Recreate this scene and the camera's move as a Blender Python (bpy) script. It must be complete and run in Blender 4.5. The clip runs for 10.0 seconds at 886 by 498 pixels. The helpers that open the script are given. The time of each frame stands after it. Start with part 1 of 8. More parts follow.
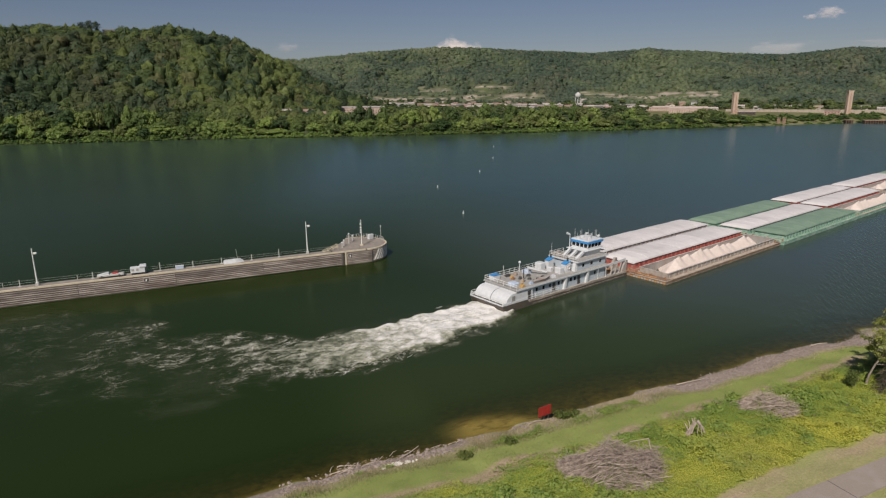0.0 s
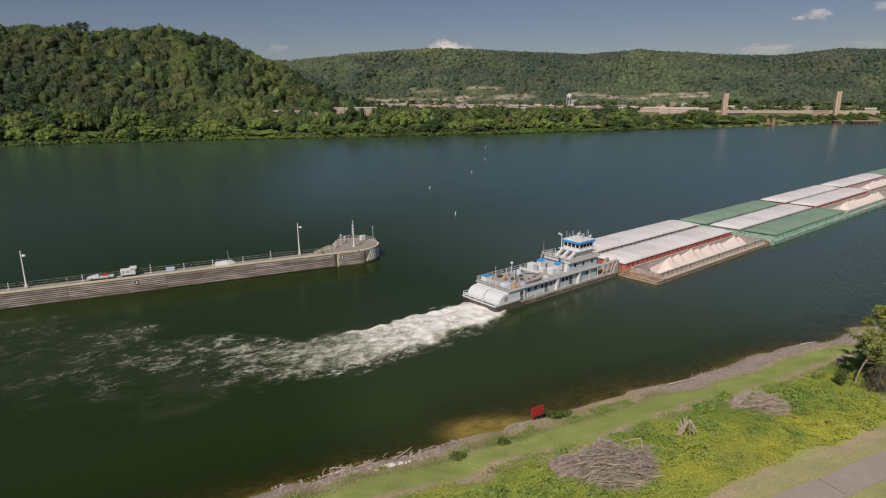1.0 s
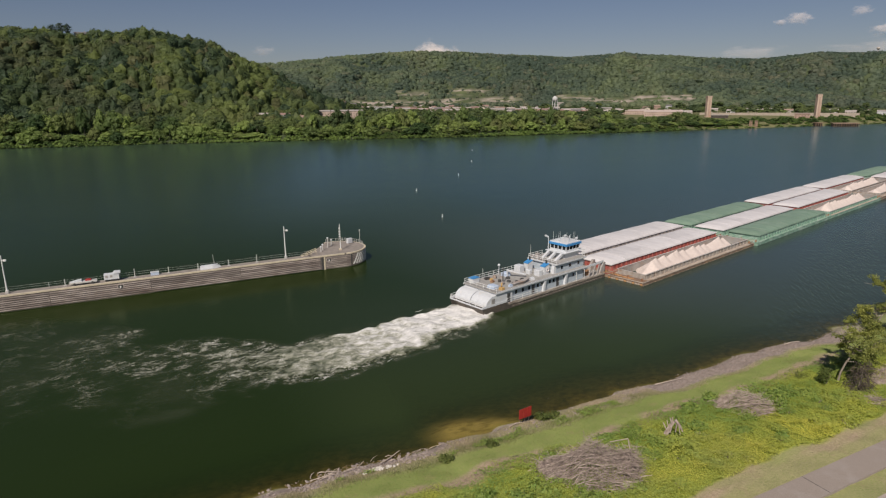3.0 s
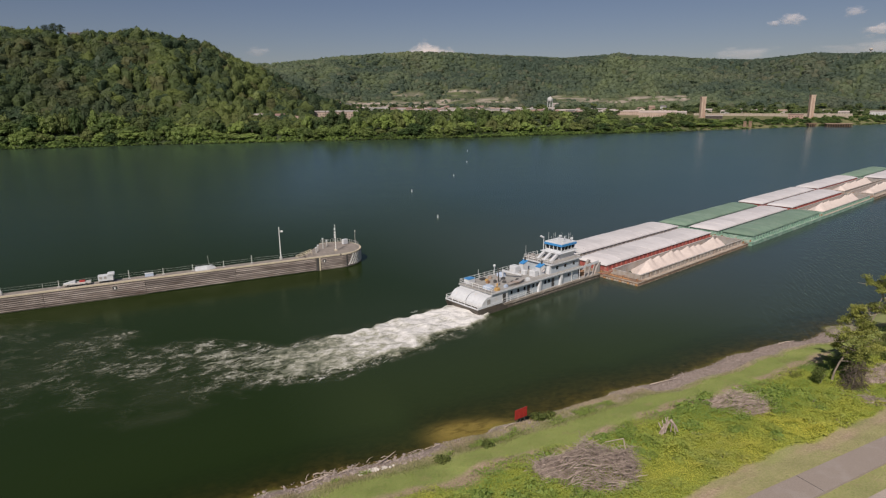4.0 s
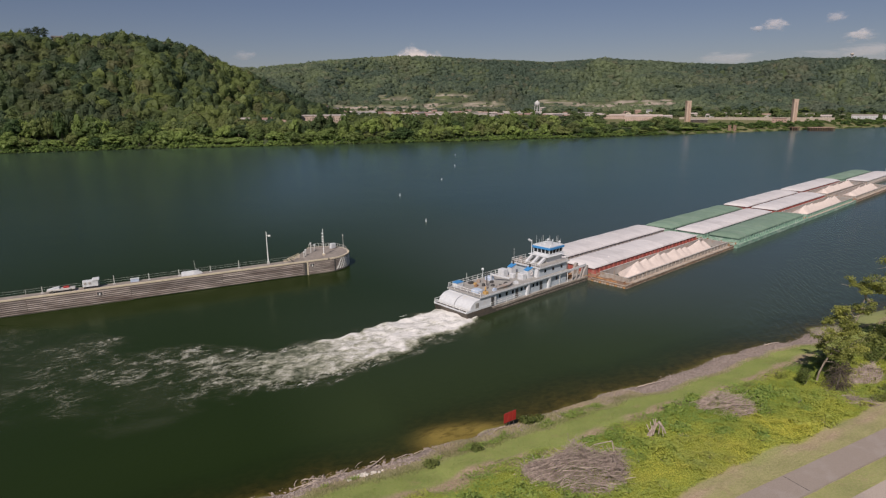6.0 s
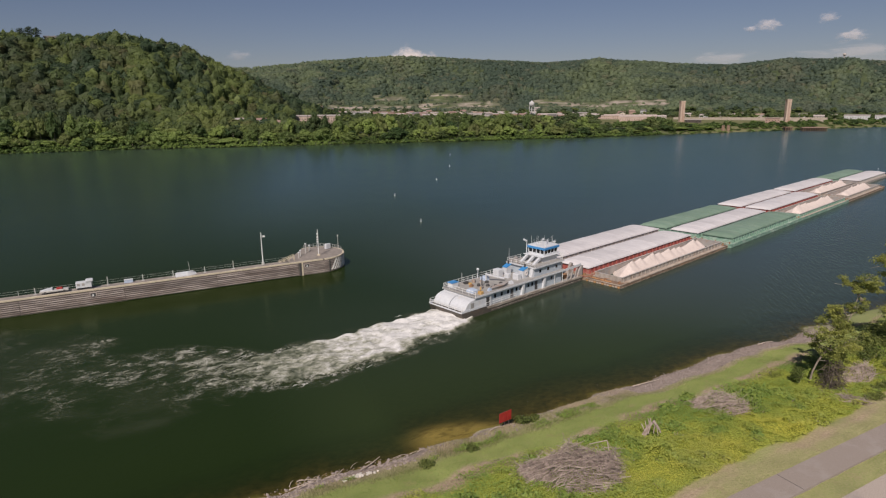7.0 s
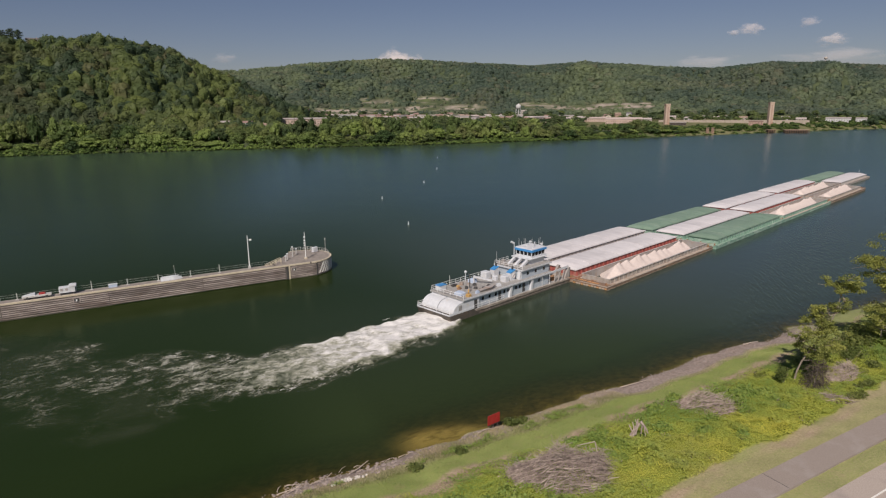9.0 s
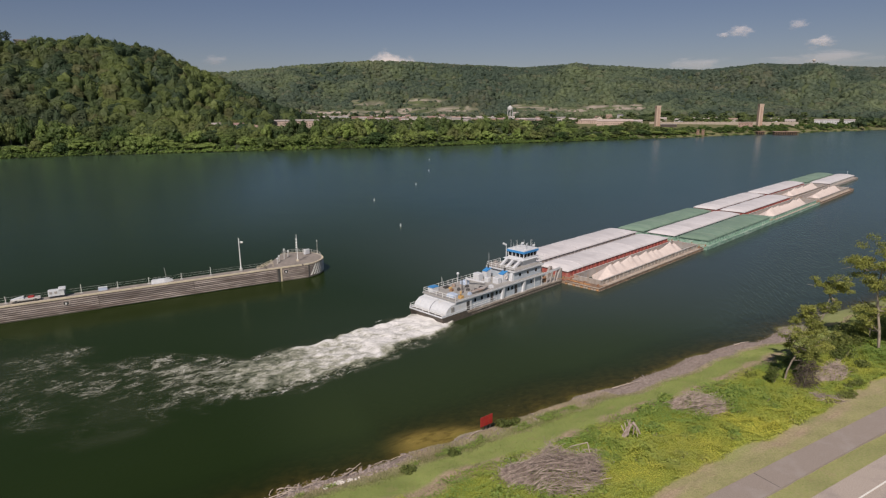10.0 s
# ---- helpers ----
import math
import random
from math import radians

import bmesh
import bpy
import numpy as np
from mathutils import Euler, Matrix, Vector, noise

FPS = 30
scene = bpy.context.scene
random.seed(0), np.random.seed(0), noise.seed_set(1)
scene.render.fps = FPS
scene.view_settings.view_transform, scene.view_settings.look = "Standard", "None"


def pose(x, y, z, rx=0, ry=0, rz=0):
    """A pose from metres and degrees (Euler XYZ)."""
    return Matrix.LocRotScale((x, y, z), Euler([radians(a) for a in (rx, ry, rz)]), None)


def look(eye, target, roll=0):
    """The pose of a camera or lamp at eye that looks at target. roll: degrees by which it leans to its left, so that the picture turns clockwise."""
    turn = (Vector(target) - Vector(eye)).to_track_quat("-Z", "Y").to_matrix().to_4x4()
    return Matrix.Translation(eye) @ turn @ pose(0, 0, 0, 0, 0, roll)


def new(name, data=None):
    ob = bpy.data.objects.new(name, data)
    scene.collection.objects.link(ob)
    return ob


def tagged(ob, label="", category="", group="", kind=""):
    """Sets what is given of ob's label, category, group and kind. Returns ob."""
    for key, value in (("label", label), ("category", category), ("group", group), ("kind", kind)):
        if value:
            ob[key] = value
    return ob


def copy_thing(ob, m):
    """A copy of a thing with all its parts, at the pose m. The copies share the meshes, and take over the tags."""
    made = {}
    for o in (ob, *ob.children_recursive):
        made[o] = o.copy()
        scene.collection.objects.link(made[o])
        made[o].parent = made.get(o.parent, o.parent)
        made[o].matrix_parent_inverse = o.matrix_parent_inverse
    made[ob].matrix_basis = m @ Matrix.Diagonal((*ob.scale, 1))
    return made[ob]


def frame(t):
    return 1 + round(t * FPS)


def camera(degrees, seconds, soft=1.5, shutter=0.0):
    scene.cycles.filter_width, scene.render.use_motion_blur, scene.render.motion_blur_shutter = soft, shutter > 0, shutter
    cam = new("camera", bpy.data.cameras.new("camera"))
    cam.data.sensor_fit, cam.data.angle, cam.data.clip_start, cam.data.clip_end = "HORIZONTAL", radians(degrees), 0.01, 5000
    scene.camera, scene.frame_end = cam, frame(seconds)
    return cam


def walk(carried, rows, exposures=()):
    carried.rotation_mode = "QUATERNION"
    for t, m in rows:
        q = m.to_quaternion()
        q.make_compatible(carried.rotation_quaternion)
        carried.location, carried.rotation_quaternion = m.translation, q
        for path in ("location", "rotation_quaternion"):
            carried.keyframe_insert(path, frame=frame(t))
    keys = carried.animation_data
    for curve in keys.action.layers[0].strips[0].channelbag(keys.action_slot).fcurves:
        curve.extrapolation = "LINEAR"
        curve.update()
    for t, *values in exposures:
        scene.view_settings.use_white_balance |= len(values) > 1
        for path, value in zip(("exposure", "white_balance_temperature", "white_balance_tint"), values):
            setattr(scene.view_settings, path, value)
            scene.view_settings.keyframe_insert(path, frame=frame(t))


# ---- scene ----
cam = camera(72.0, 10.0, soft=1.2)
EYE = (0, 0, 43.2)
walk(cam, [
    (0.0, pose(*EYE, 75.80, 0.57, -24.69)),
    (0.5, pose(*EYE, 75.86, 0.58, -25.00)),
    (1.0, pose(*EYE, 75.88, 0.58, -25.44)),
    (1.5, pose(*EYE, 76.01, 0.58, -25.77)),
    (2.0, pose(*EYE, 76.01, 0.58, -25.98)),
    (2.5, pose(*EYE, 76.06, 0.58, -26.36)),
    (4.0, pose(*EYE, 76.16, 0.58, -27.13)),
    (4.5, pose(*EYE, 76.20, 0.58, -27.36)),
    (5.0, pose(*EYE, 76.21, 0.58, -27.71)),
    (5.5, pose(*EYE, 76.44, 0.58, -28.02)),
    (7.0, pose(*EYE, 76.52, 0.58, -28.74)),
    (7.5, pose(*EYE, 76.58, 0.58, -29.12)),
    (8.0, pose(*EYE, 76.66, 0.58, -29.54)),
    (8.5, pose(*EYE, 76.75, 0.58, -29.93)),
    (9.0, pose(*EYE, 76.76, 0.58, -29.93)),
    (9.5, pose(*EYE, 76.89, 0.58, -30.39)),
    (10.0, pose(*EYE, 76.92, 0.58, -30.68)),
], exposures=[(0.0, 0.3, 6700, 11.5), (3.5, 0.3, 6700, 12.5), (5.0, 0.29, 6650, 16), (10.0, 0.29, 6650, 15)])

# ---- world, sun, exposure: x runs along the near bank, y across the river, water at z = 0
SUN_AZ, SUN_EL = 224.0, 46.0          # degrees, the way towards the sun, from +x
world = bpy.data.worlds.new("sky")
scene.world = world
world.use_nodes = True
wt = world.node_tree
sky = wt.nodes.new("ShaderNodeTexSky")
sky.sky_type = "NISHITA"
sky.sun_disc = False
sky.sun_elevation = radians(SUN_EL)
sky.sun_rotation = radians(90.0 - SUN_AZ)
sky.altitude = 200
sky.air_density, sky.dust_density, sky.ozone_density = 1.0, 0.3, 2.5
deep = wt.nodes.new("ShaderNodeMix")                 # a drier, deeper blue than the plain model
deep.data_type, deep.blend_type = "RGBA", "MULTIPLY"
deep.inputs[0].default_value = 1.0
deep.inputs[7].default_value = (0.85, 0.8, 0.885, 1)
wt.links.new(sky.outputs[0], deep.inputs[6])
wt.links.new(deep.outputs[2], wt.nodes["Background"].inputs[0])
wt.nodes["Background"].inputs[1].default_value = 0.04

sun = new("sun", bpy.data.lights.new("sun", "SUN"))
sun.data.energy = 3.6
sun.data.angle = radians(0.53)
sun.data.color = (1.0, 0.93, 0.83)
_a, _e = radians(SUN_AZ), radians(SUN_EL)
sun.matrix_world = look((0, 0, 300), (-300 * math.cos(_e) * math.cos(_a), -300 * math.cos(_e) * math.sin(_a), 300 - 300 * math.sin(_e)))

# ---- materials
def mat_new(name):
    m = bpy.data.materials.new(name)
    m.use_nodes = True
    nt = m.node_tree
    return m, nt, nt.nodes["Principled BSDF"]


def node(nt, kind, operation="", attribute_name="", **inputs):
    n = nt.nodes.new(kind)
    if operation:
        n.operation = operation
    if attribute_name:
        n.attribute_name = attribute_name
    for k, v in inputs.items():
        n.inputs[k].default_value = v
    return n


def mixcol(nt, fac, a, b, blend="MIX"):
    n = nt.nodes.new("ShaderNodeMix")
    n.data_type = "RGBA"
    n.blend_type = blend
    for sock, v in ((n.inputs[0], fac), (n.inputs[6], a), (n.inputs[7], b)):
        if isinstance(v, bpy.types.NodeSocket):
            nt.links.new(v, sock)
        elif isinstance(v, (int, float)):
            sock.default_value = v
        else:
            sock.default_value = (*v, 1)
    return n.outputs[2]


def coords(nt, space="Object", scale=(1, 1, 1)):
    """Object coordinates, or world ones from the geometry."""
    if space == "Object":
        out = nt.nodes.new("ShaderNodeTexCoord").outputs["Object"]
    else:
        out = nt.nodes.new("ShaderNodeNewGeometry").outputs["Position"]
    m = nt.nodes.new("ShaderNodeMapping")
    m.inputs["Scale"].default_value = scale
    nt.links.new(out, m.inputs["Vector"])
    return m.outputs[0]


def noise_fac(nt, vec, scale, detail=4.0, rough=0.55, lo=0.35, hi=0.65):
    n = node(nt, "ShaderNodeTexNoise", Scale=scale, Detail=detail, Roughness=rough)
    nt.links.new(vec, n.inputs["Vector"])
    r = nt.nodes.new("ShaderNodeMapRange")
    r.inputs["From Min"].default_value, r.inputs["From Max"].default_value = lo, hi
    nt.links.new(n.outputs[0], r.inputs["Value"])
    return r.outputs[0]


def bump(nt, bsdf, height, strength=0.3, distance=0.05):
    b = node(nt, "ShaderNodeBump", Strength=strength, Distance=distance)
    nt.links.new(height, b.inputs["Height"])
    nt.links.new(b.outputs[0], bsdf.inputs["Normal"])


def surface(name, c1, c2, scale=1.0, rough=0.6, metal=0.0, stain=None, stain_scale=0.3, stain_lo=0.5, stain_hi=0.75, stretch=(1, 1, 1), bumpy=0.15, per_piece=0.0):
    """A worn surface: grain between two colours, stains of a third at a larger scale, fine relief."""
    m, nt, p = mat_new(name)
    v = coords(nt, "Object", stretch)
    grain = noise_fac(nt, v, scale, 6.0)
    col = mixcol(nt, grain, c1, c2)
    if stain is not None:
        s = noise_fac(nt, v, stain_scale, 5.0, 0.65, stain_lo, stain_hi)
        col = mixcol(nt, s, col, stain)
    if per_piece:
        info = nt.nodes.new("ShaderNodeObjectInfo")
        mr = nt.nodes.new("ShaderNodeMapRange")
        mr.inputs["To Min"].default_value, mr.inputs["To Max"].default_value = 1 - per_piece, 1 + per_piece
        nt.links.new(info.outputs["Random"], mr.inputs["Value"])
        sc = nt.nodes.new("ShaderNodeVectorMath")
        sc.operation = "SCALE"
        nt.links.new(col, sc.inputs[0])
        nt.links.new(mr.outputs[0], sc.inputs["Scale"])
        col = sc.outputs[0]
    nt.links.new(col, p.inputs["Base Color"])
    p.inputs["Roughness"].default_value = rough
    p.inputs["Metallic"].default_value = metal
    if bumpy:
        bump(nt, p, grain, bumpy, 0.04)
    return m


def leaf_material(name, dark, light, dry, transl=0.25, dry_share=0.12, by_object=False, vary=0.22):
    """Leaves: tint goes from tree to tree, and a little from leaf to leaf."""
    m, nt, p = mat_new(name)
    at = node(nt, "ShaderNodeAttribute", attribute_name="tint")
    tone = at.outputs["Fac"]
    if by_object:
        info = nt.nodes.new("ShaderNodeObjectInfo")
        half = node(nt, "ShaderNodeMath", operation="MULTIPLY_ADD")
        nt.links.new(info.outputs["Random"], half.inputs[0])
        half.inputs[1].default_value = 1.35
        half.inputs[2].default_value = -0.15
        tone = half.outputs[0]
    col = mixcol(nt, tone, dark, light)
    if by_object:                                        # one crown in five has an olive-tan cast
        spin = node(nt, "ShaderNodeMath", operation="MULTIPLY")
        nt.links.new(info.outputs["Random"], spin.inputs[0])
        spin.inputs[1].default_value = 7.31
        frac = node(nt, "ShaderNodeMath", operation="FRACT")
        nt.links.new(spin.outputs[0], frac.inputs[0])
        pick = nt.nodes.new("ShaderNodeMapRange")
        pick.inputs["From Min"].default_value, pick.inputs["From Max"].default_value = 0.72, 1.0
        pick.inputs["To Max"].default_value = 0.4
        nt.links.new(frac.outputs[0], pick.inputs["Value"])
        col = mixcol(nt, pick.outputs[0], col, dry)
    else:
        olive = node(nt, "ShaderNodeAttribute", attribute_name="olive")
        col = mixcol(nt, olive.outputs["Fac"], col, dry)
    geo = nt.nodes.new("ShaderNodeNewGeometry")
    r1 = nt.nodes.new("ShaderNodeMapRange")
    r1.inputs["To Min"].default_value, r1.inputs["To Max"].default_value = 1 - vary, 1 + vary
    nt.links.new(geo.outputs["Random Per Island"], r1.inputs["Value"])
    sc = nt.nodes.new("ShaderNodeVectorMath")
    sc.operation = "SCALE"
    nt.links.new(col, sc.inputs[0])
    nt.links.new(r1.outputs[0], sc.inputs["Scale"])
    big = noise_fac(nt, coords(nt, "World"), 0.02, 3.0, 0.6, 0.55, 0.75)
    mul = node(nt, "ShaderNodeMath", operation="MULTIPLY")
    nt.links.new(big, mul.inputs[0])
    mul.inputs[1].default_value = dry_share * 3
    col = mixcol(nt, mul.outputs[0], sc.outputs[0], dry)
    nt.links.new(col, p.inputs["Base Color"])
    p.inputs["Roughness"].default_value = 0.55
    p.inputs["Specular IOR Level"].default_value = 0.25
    tr = nt.nodes.new("ShaderNodeBsdfTranslucent")
    nt.links.new(col, tr.inputs[0])
    mx = nt.nodes.new("ShaderNodeMixShader")
    mx.inputs[0].default_value = transl
    nt.links.new(p.outputs[0], mx.inputs[1])
    nt.links.new(tr.outputs[0], mx.inputs[2])
    nt.links.new(mx.outputs[0], nt.nodes["Material Output"].inputs[0])
    return m


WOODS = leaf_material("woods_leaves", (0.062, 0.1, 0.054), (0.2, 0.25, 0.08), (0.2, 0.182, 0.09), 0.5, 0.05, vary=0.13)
# ridge leaves carry distance haze in their colour: paler and bluer than the hill's
RIDGE = leaf_material("hazed_ridge_leaves", (0.108, 0.154, 0.112), (0.238, 0.292, 0.162), (0.28, 0.27, 0.175), 0.5, 0.05, vary=0.05)
RIVERSIDE = leaf_material("riverside_leaves", (0.055, 0.1, 0.03), (0.215, 0.3, 0.08), (0.16, 0.145, 0.075), 0.45, vary=0.13)
RIVER_TREE = leaf_material("riverside_tree_leaves", (0.058, 0.1, 0.036), (0.265, 0.345, 0.1), (0.19, 0.17, 0.085), 0.45, 0.12, True, vary=0.13)
NEAR_LEAF = leaf_material("bank_tree_leaves", (0.15, 0.195, 0.06), (0.48, 0.49, 0.15), (0.42, 0.37, 0.16), 0.58)
SCRUB_LEAF = leaf_material("scrub_leaves", (0.26, 0.375, 0.1), (0.63, 0.605, 0.125), (0.46, 0.41, 0.18), 0.5, 0.22, vary=0.1)
GRASS_BLADE = leaf_material("tall_grass_blades", (0.26, 0.285, 0.11), (0.56, 0.47, 0.35), (0.52, 0.43, 0.31), 0.4)
PINE = leaf_material("pine_needles", (0.035, 0.06, 0.035), (0.075, 0.1, 0.05), (0.1, 0.1, 0.06), 0.2)
BARK = surface("bark", (0.19, 0.16, 0.125), (0.36, 0.31, 0.25), 3.0, 0.9, stretch=(1, 1, 0.3), bumpy=0.4)
DEADWOOD = surface("dead_wood", (0.27, 0.212, 0.182), (0.5, 0.41, 0.36), 2.0, 0.9, stain=(0.2, 0.15, 0.12), stain_scale=0.8, per_piece=0.2)
DRIFT = surface("driftwood", (0.34, 0.28, 0.23), (0.5, 0.42, 0.355), 2.0, 0.9)
ROCK = surface("riprap_rock", (0.22, 0.18, 0.16), (0.36, 0.305, 0.28), 2.0, 0.95, stain=(0.15, 0.115, 0.09), stain_scale=0.9, per_piece=0.18, bumpy=0.4)
PALE_ROCK = surface("pale_rock", (0.5, 0.46, 0.42), (0.68, 0.64, 0.58), 2.0, 0.95, per_piece=0.15, bumpy=0.4)
ASPHALT = surface("path_asphalt", (0.26, 0.217, 0.188), (0.33, 0.28, 0.245), 12.0, 0.9, stain=(0.35, 0.31, 0.285), stain_scale=0.25)
ROAD = surface("road_asphalt", (0.36, 0.305, 0.265), (0.45, 0.385, 0.335), 9.0, 0.9, stain=(0.27, 0.235, 0.22), stain_scale=0.2)
LINE = surface("road_paint", (0.7, 0.68, 0.62), (0.8, 0.78, 0.74), 6.0, 0.7)
CRACK = surface("joint_filler", (0.08, 0.07, 0.065), (0.12, 0.1, 0.09), 6.0, 0.9)
SIGN_RED = surface("sign_red", (0.3, 0.022, 0.02), (0.38, 0.034, 0.028), 1.5, 0.5, bumpy=0.0)
POST_DARK = surface("dark_post", (0.06, 0.05, 0.05), (0.12, 0.1, 0.09), 4.0, 0.7)

WHITE = surface("white_boat_paint", (0.54, 0.56, 0.59), (0.62, 0.64, 0.668), 2.0, 0.35, stain=(0.6, 0.55, 0.48), stain_scale=0.6, stain_lo=0.58, stain_hi=0.85, bumpy=0.03)
HOUSE_GREY = surface("grey_blue_boat_paint", (0.37, 0.425, 0.48), (0.44, 0.495, 0.545), 2.0, 0.4, stain=(0.33, 0.34, 0.35), stain_scale=0.7, stain_lo=0.6, stain_hi=0.85, bumpy=0.03)
DECK_GREY = surface("grey_deck_paint", (0.27, 0.265, 0.255), (0.36, 0.35, 0.33), 1.2, 0.75, stain=(0.29, 0.26, 0.24), stain_scale=0.5)
HULL_DARK = surface("dark_hull", (0.055, 0.05, 0.045), (0.1, 0.085, 0.07), 1.5, 0.6, stain=(0.14, 0.1, 0.075), stain_scale=0.4, stretch=(1, 1, 3))
HULL_SCUFF = surface("scuffed_rubbing_strake", (0.2, 0.165, 0.135), (0.46, 0.41, 0.36), 0.7, 0.7, stain=(0.1, 0.07, 0.05), stain_scale=0.6, stretch=(0.5, 1, 2))
BLUE = surface("blue_paint", (0.04, 0.215, 0.5), (0.06, 0.27, 0.58), 2.0, 0.4, bumpy=0.02)
BLUE_TARP = surface("pale_blue_cover", (0.38, 0.46, 0.6), (0.48, 0.56, 0.68), 2.0, 0.6)
BLACK = surface("black_gear", (0.04, 0.04, 0.042), (0.08, 0.078, 0.076), 4.0, 0.5)
YELLOW = surface("yellow_gear", (0.42, 0.25, 0.08), (0.52, 0.34, 0.14), 3.0, 0.5)
RUST = surface("rusty_steel", (0.2, 0.1, 0.055), (0.34, 0.19, 0.11), 2.0, 0.8, stain=(0.45, 0.3, 0.16), stain_scale=0.8)
ORANGE_RUST = surface("orange_rust", (0.42, 0.2, 0.07), (0.55, 0.3, 0.13), 2.0, 0.8, stain=(0.25, 0.13, 0.07), stain_scale=0.9)
RAIL_WHITE = surface("white_rail", (0.68, 0.68, 0.68), (0.78, 0.78, 0.77), 3.0, 0.45, bumpy=0.0)

COVER_WHITE = surface("white_barge_cover", (0.6, 0.575, 0.58), (0.68, 0.655, 0.66), 0.7, 0.5, stain=(0.5, 0.48, 0.485), stain_scale=0.22, stain_lo=0.5, stain_hi=0.8, stretch=(1, 0.4, 1), per_piece=0.05, bumpy=0.03)
COVER_GREEN = surface("green_barge_cover", (0.16, 0.25, 0.185), (0.21, 0.3, 0.225), 0.7, 0.55, stain=(0.27, 0.35, 0.28), stain_scale=0.25, stain_lo=0.5, stain_hi=0.8, stretch=(1, 0.4, 1), per_piece=0.07, bumpy=0.03)
COAM_RED = surface("red_coaming", (0.3, 0.07, 0.06), (0.41, 0.13, 0.105), 1.0, 0.65, stain=(0.42, 0.24, 0.2), stain_scale=0.5)
COAM_GREY = surface("grey_coaming", (0.3, 0.28, 0.27), (0.4, 0.37, 0.35), 1.0, 0.7, stain=(0.28, 0.18, 0.12), stain_scale=0.5)
HULL_RUST = surface("dark_rusty_hull", (0.13, 0.085, 0.06), (0.23, 0.155, 0.11), 1.0, 0.8, stain=(0.34, 0.2, 0.11), stain_scale=0.5, stretch=(0.5, 1, 2))
DECK_PALE = surface("worn_barge_deck", (0.36, 0.3, 0.25), (0.48, 0.41, 0.35), 0.8, 0.85, stain=(0.26, 0.17, 0.11), stain_scale=0.5)
RIM_GREY = surface("grey_coaming_rim", (0.4, 0.38, 0.37), (0.52, 0.49, 0.47), 1.0, 0.7, stain=(0.3, 0.2, 0.14), stain_scale=0.6)
COAM_BROWN = surface("brown_rust_coaming", (0.28, 0.245, 0.22), (0.4, 0.36, 0.325), 1.0, 0.75, stain=(0.27, 0.17, 0.11), stain_scale=0.6)
COAM_GREEN = surface("green_hull_paint", (0.135, 0.25, 0.19), (0.22, 0.345, 0.275), 1.0, 0.6, stain=(0.43, 0.5, 0.44), stain_scale=0.5, stain_lo=0.45, stain_hi=0.75, stretch=(0.6, 1, 1.5))
HULL_BROWN = surface("rusty_hull", (0.22, 0.15, 0.11), (0.34, 0.25, 0.19), 1.0, 0.75, stain=(0.38, 0.27, 0.17), stain_scale=0.4, stretch=(0.6, 1, 2))
SAND = surface("pale_cargo", (0.6, 0.515, 0.475), (0.68, 0.59, 0.545), 1.5, 0.95, stain=(0.54, 0.455, 0.415), stain_scale=0.35, bumpy=0.2)

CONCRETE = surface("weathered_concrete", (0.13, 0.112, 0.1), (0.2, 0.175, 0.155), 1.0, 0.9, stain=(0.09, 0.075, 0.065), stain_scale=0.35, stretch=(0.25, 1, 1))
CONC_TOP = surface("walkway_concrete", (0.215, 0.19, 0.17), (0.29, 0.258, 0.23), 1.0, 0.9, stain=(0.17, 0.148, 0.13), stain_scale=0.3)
CAP_PALE = surface("pale_wall_edge", (0.5, 0.435, 0.325), (0.62, 0.545, 0.415), 1.0, 0.85, stain=(0.42, 0.36, 0.28), stain_scale=0.5)
ARMOUR = surface("wall_armour_strip", (0.19, 0.157, 0.142), (0.42, 0.365, 0.335), 1.1, 0.8, stain=(0.13, 0.09, 0.075), per_piece=0.25, stain_scale=0.5, stretch=(0.22, 1, 1))
GALV = surface("galvanised_steel", (0.5, 0.49, 0.47), (0.6, 0.59, 0.57), 4.0, 0.5, metal=0.3, bumpy=0.0)

BRICK = surface("tower_brick", (0.4, 0.3, 0.235), (0.5, 0.385, 0.305), 0.5, 0.9, stain=(0.36, 0.2, 0.14), stain_scale=0.15, stretch=(1, 1, 0.3))

def glass_material():
    m, nt, p = mat_new("dark_window_glass")
    p.inputs["Base Color"].default_value = (0.012, 0.016, 0.02, 1)
    p.inputs["Roughness"].default_value = 0.08
    return m


GLASS = glass_material()


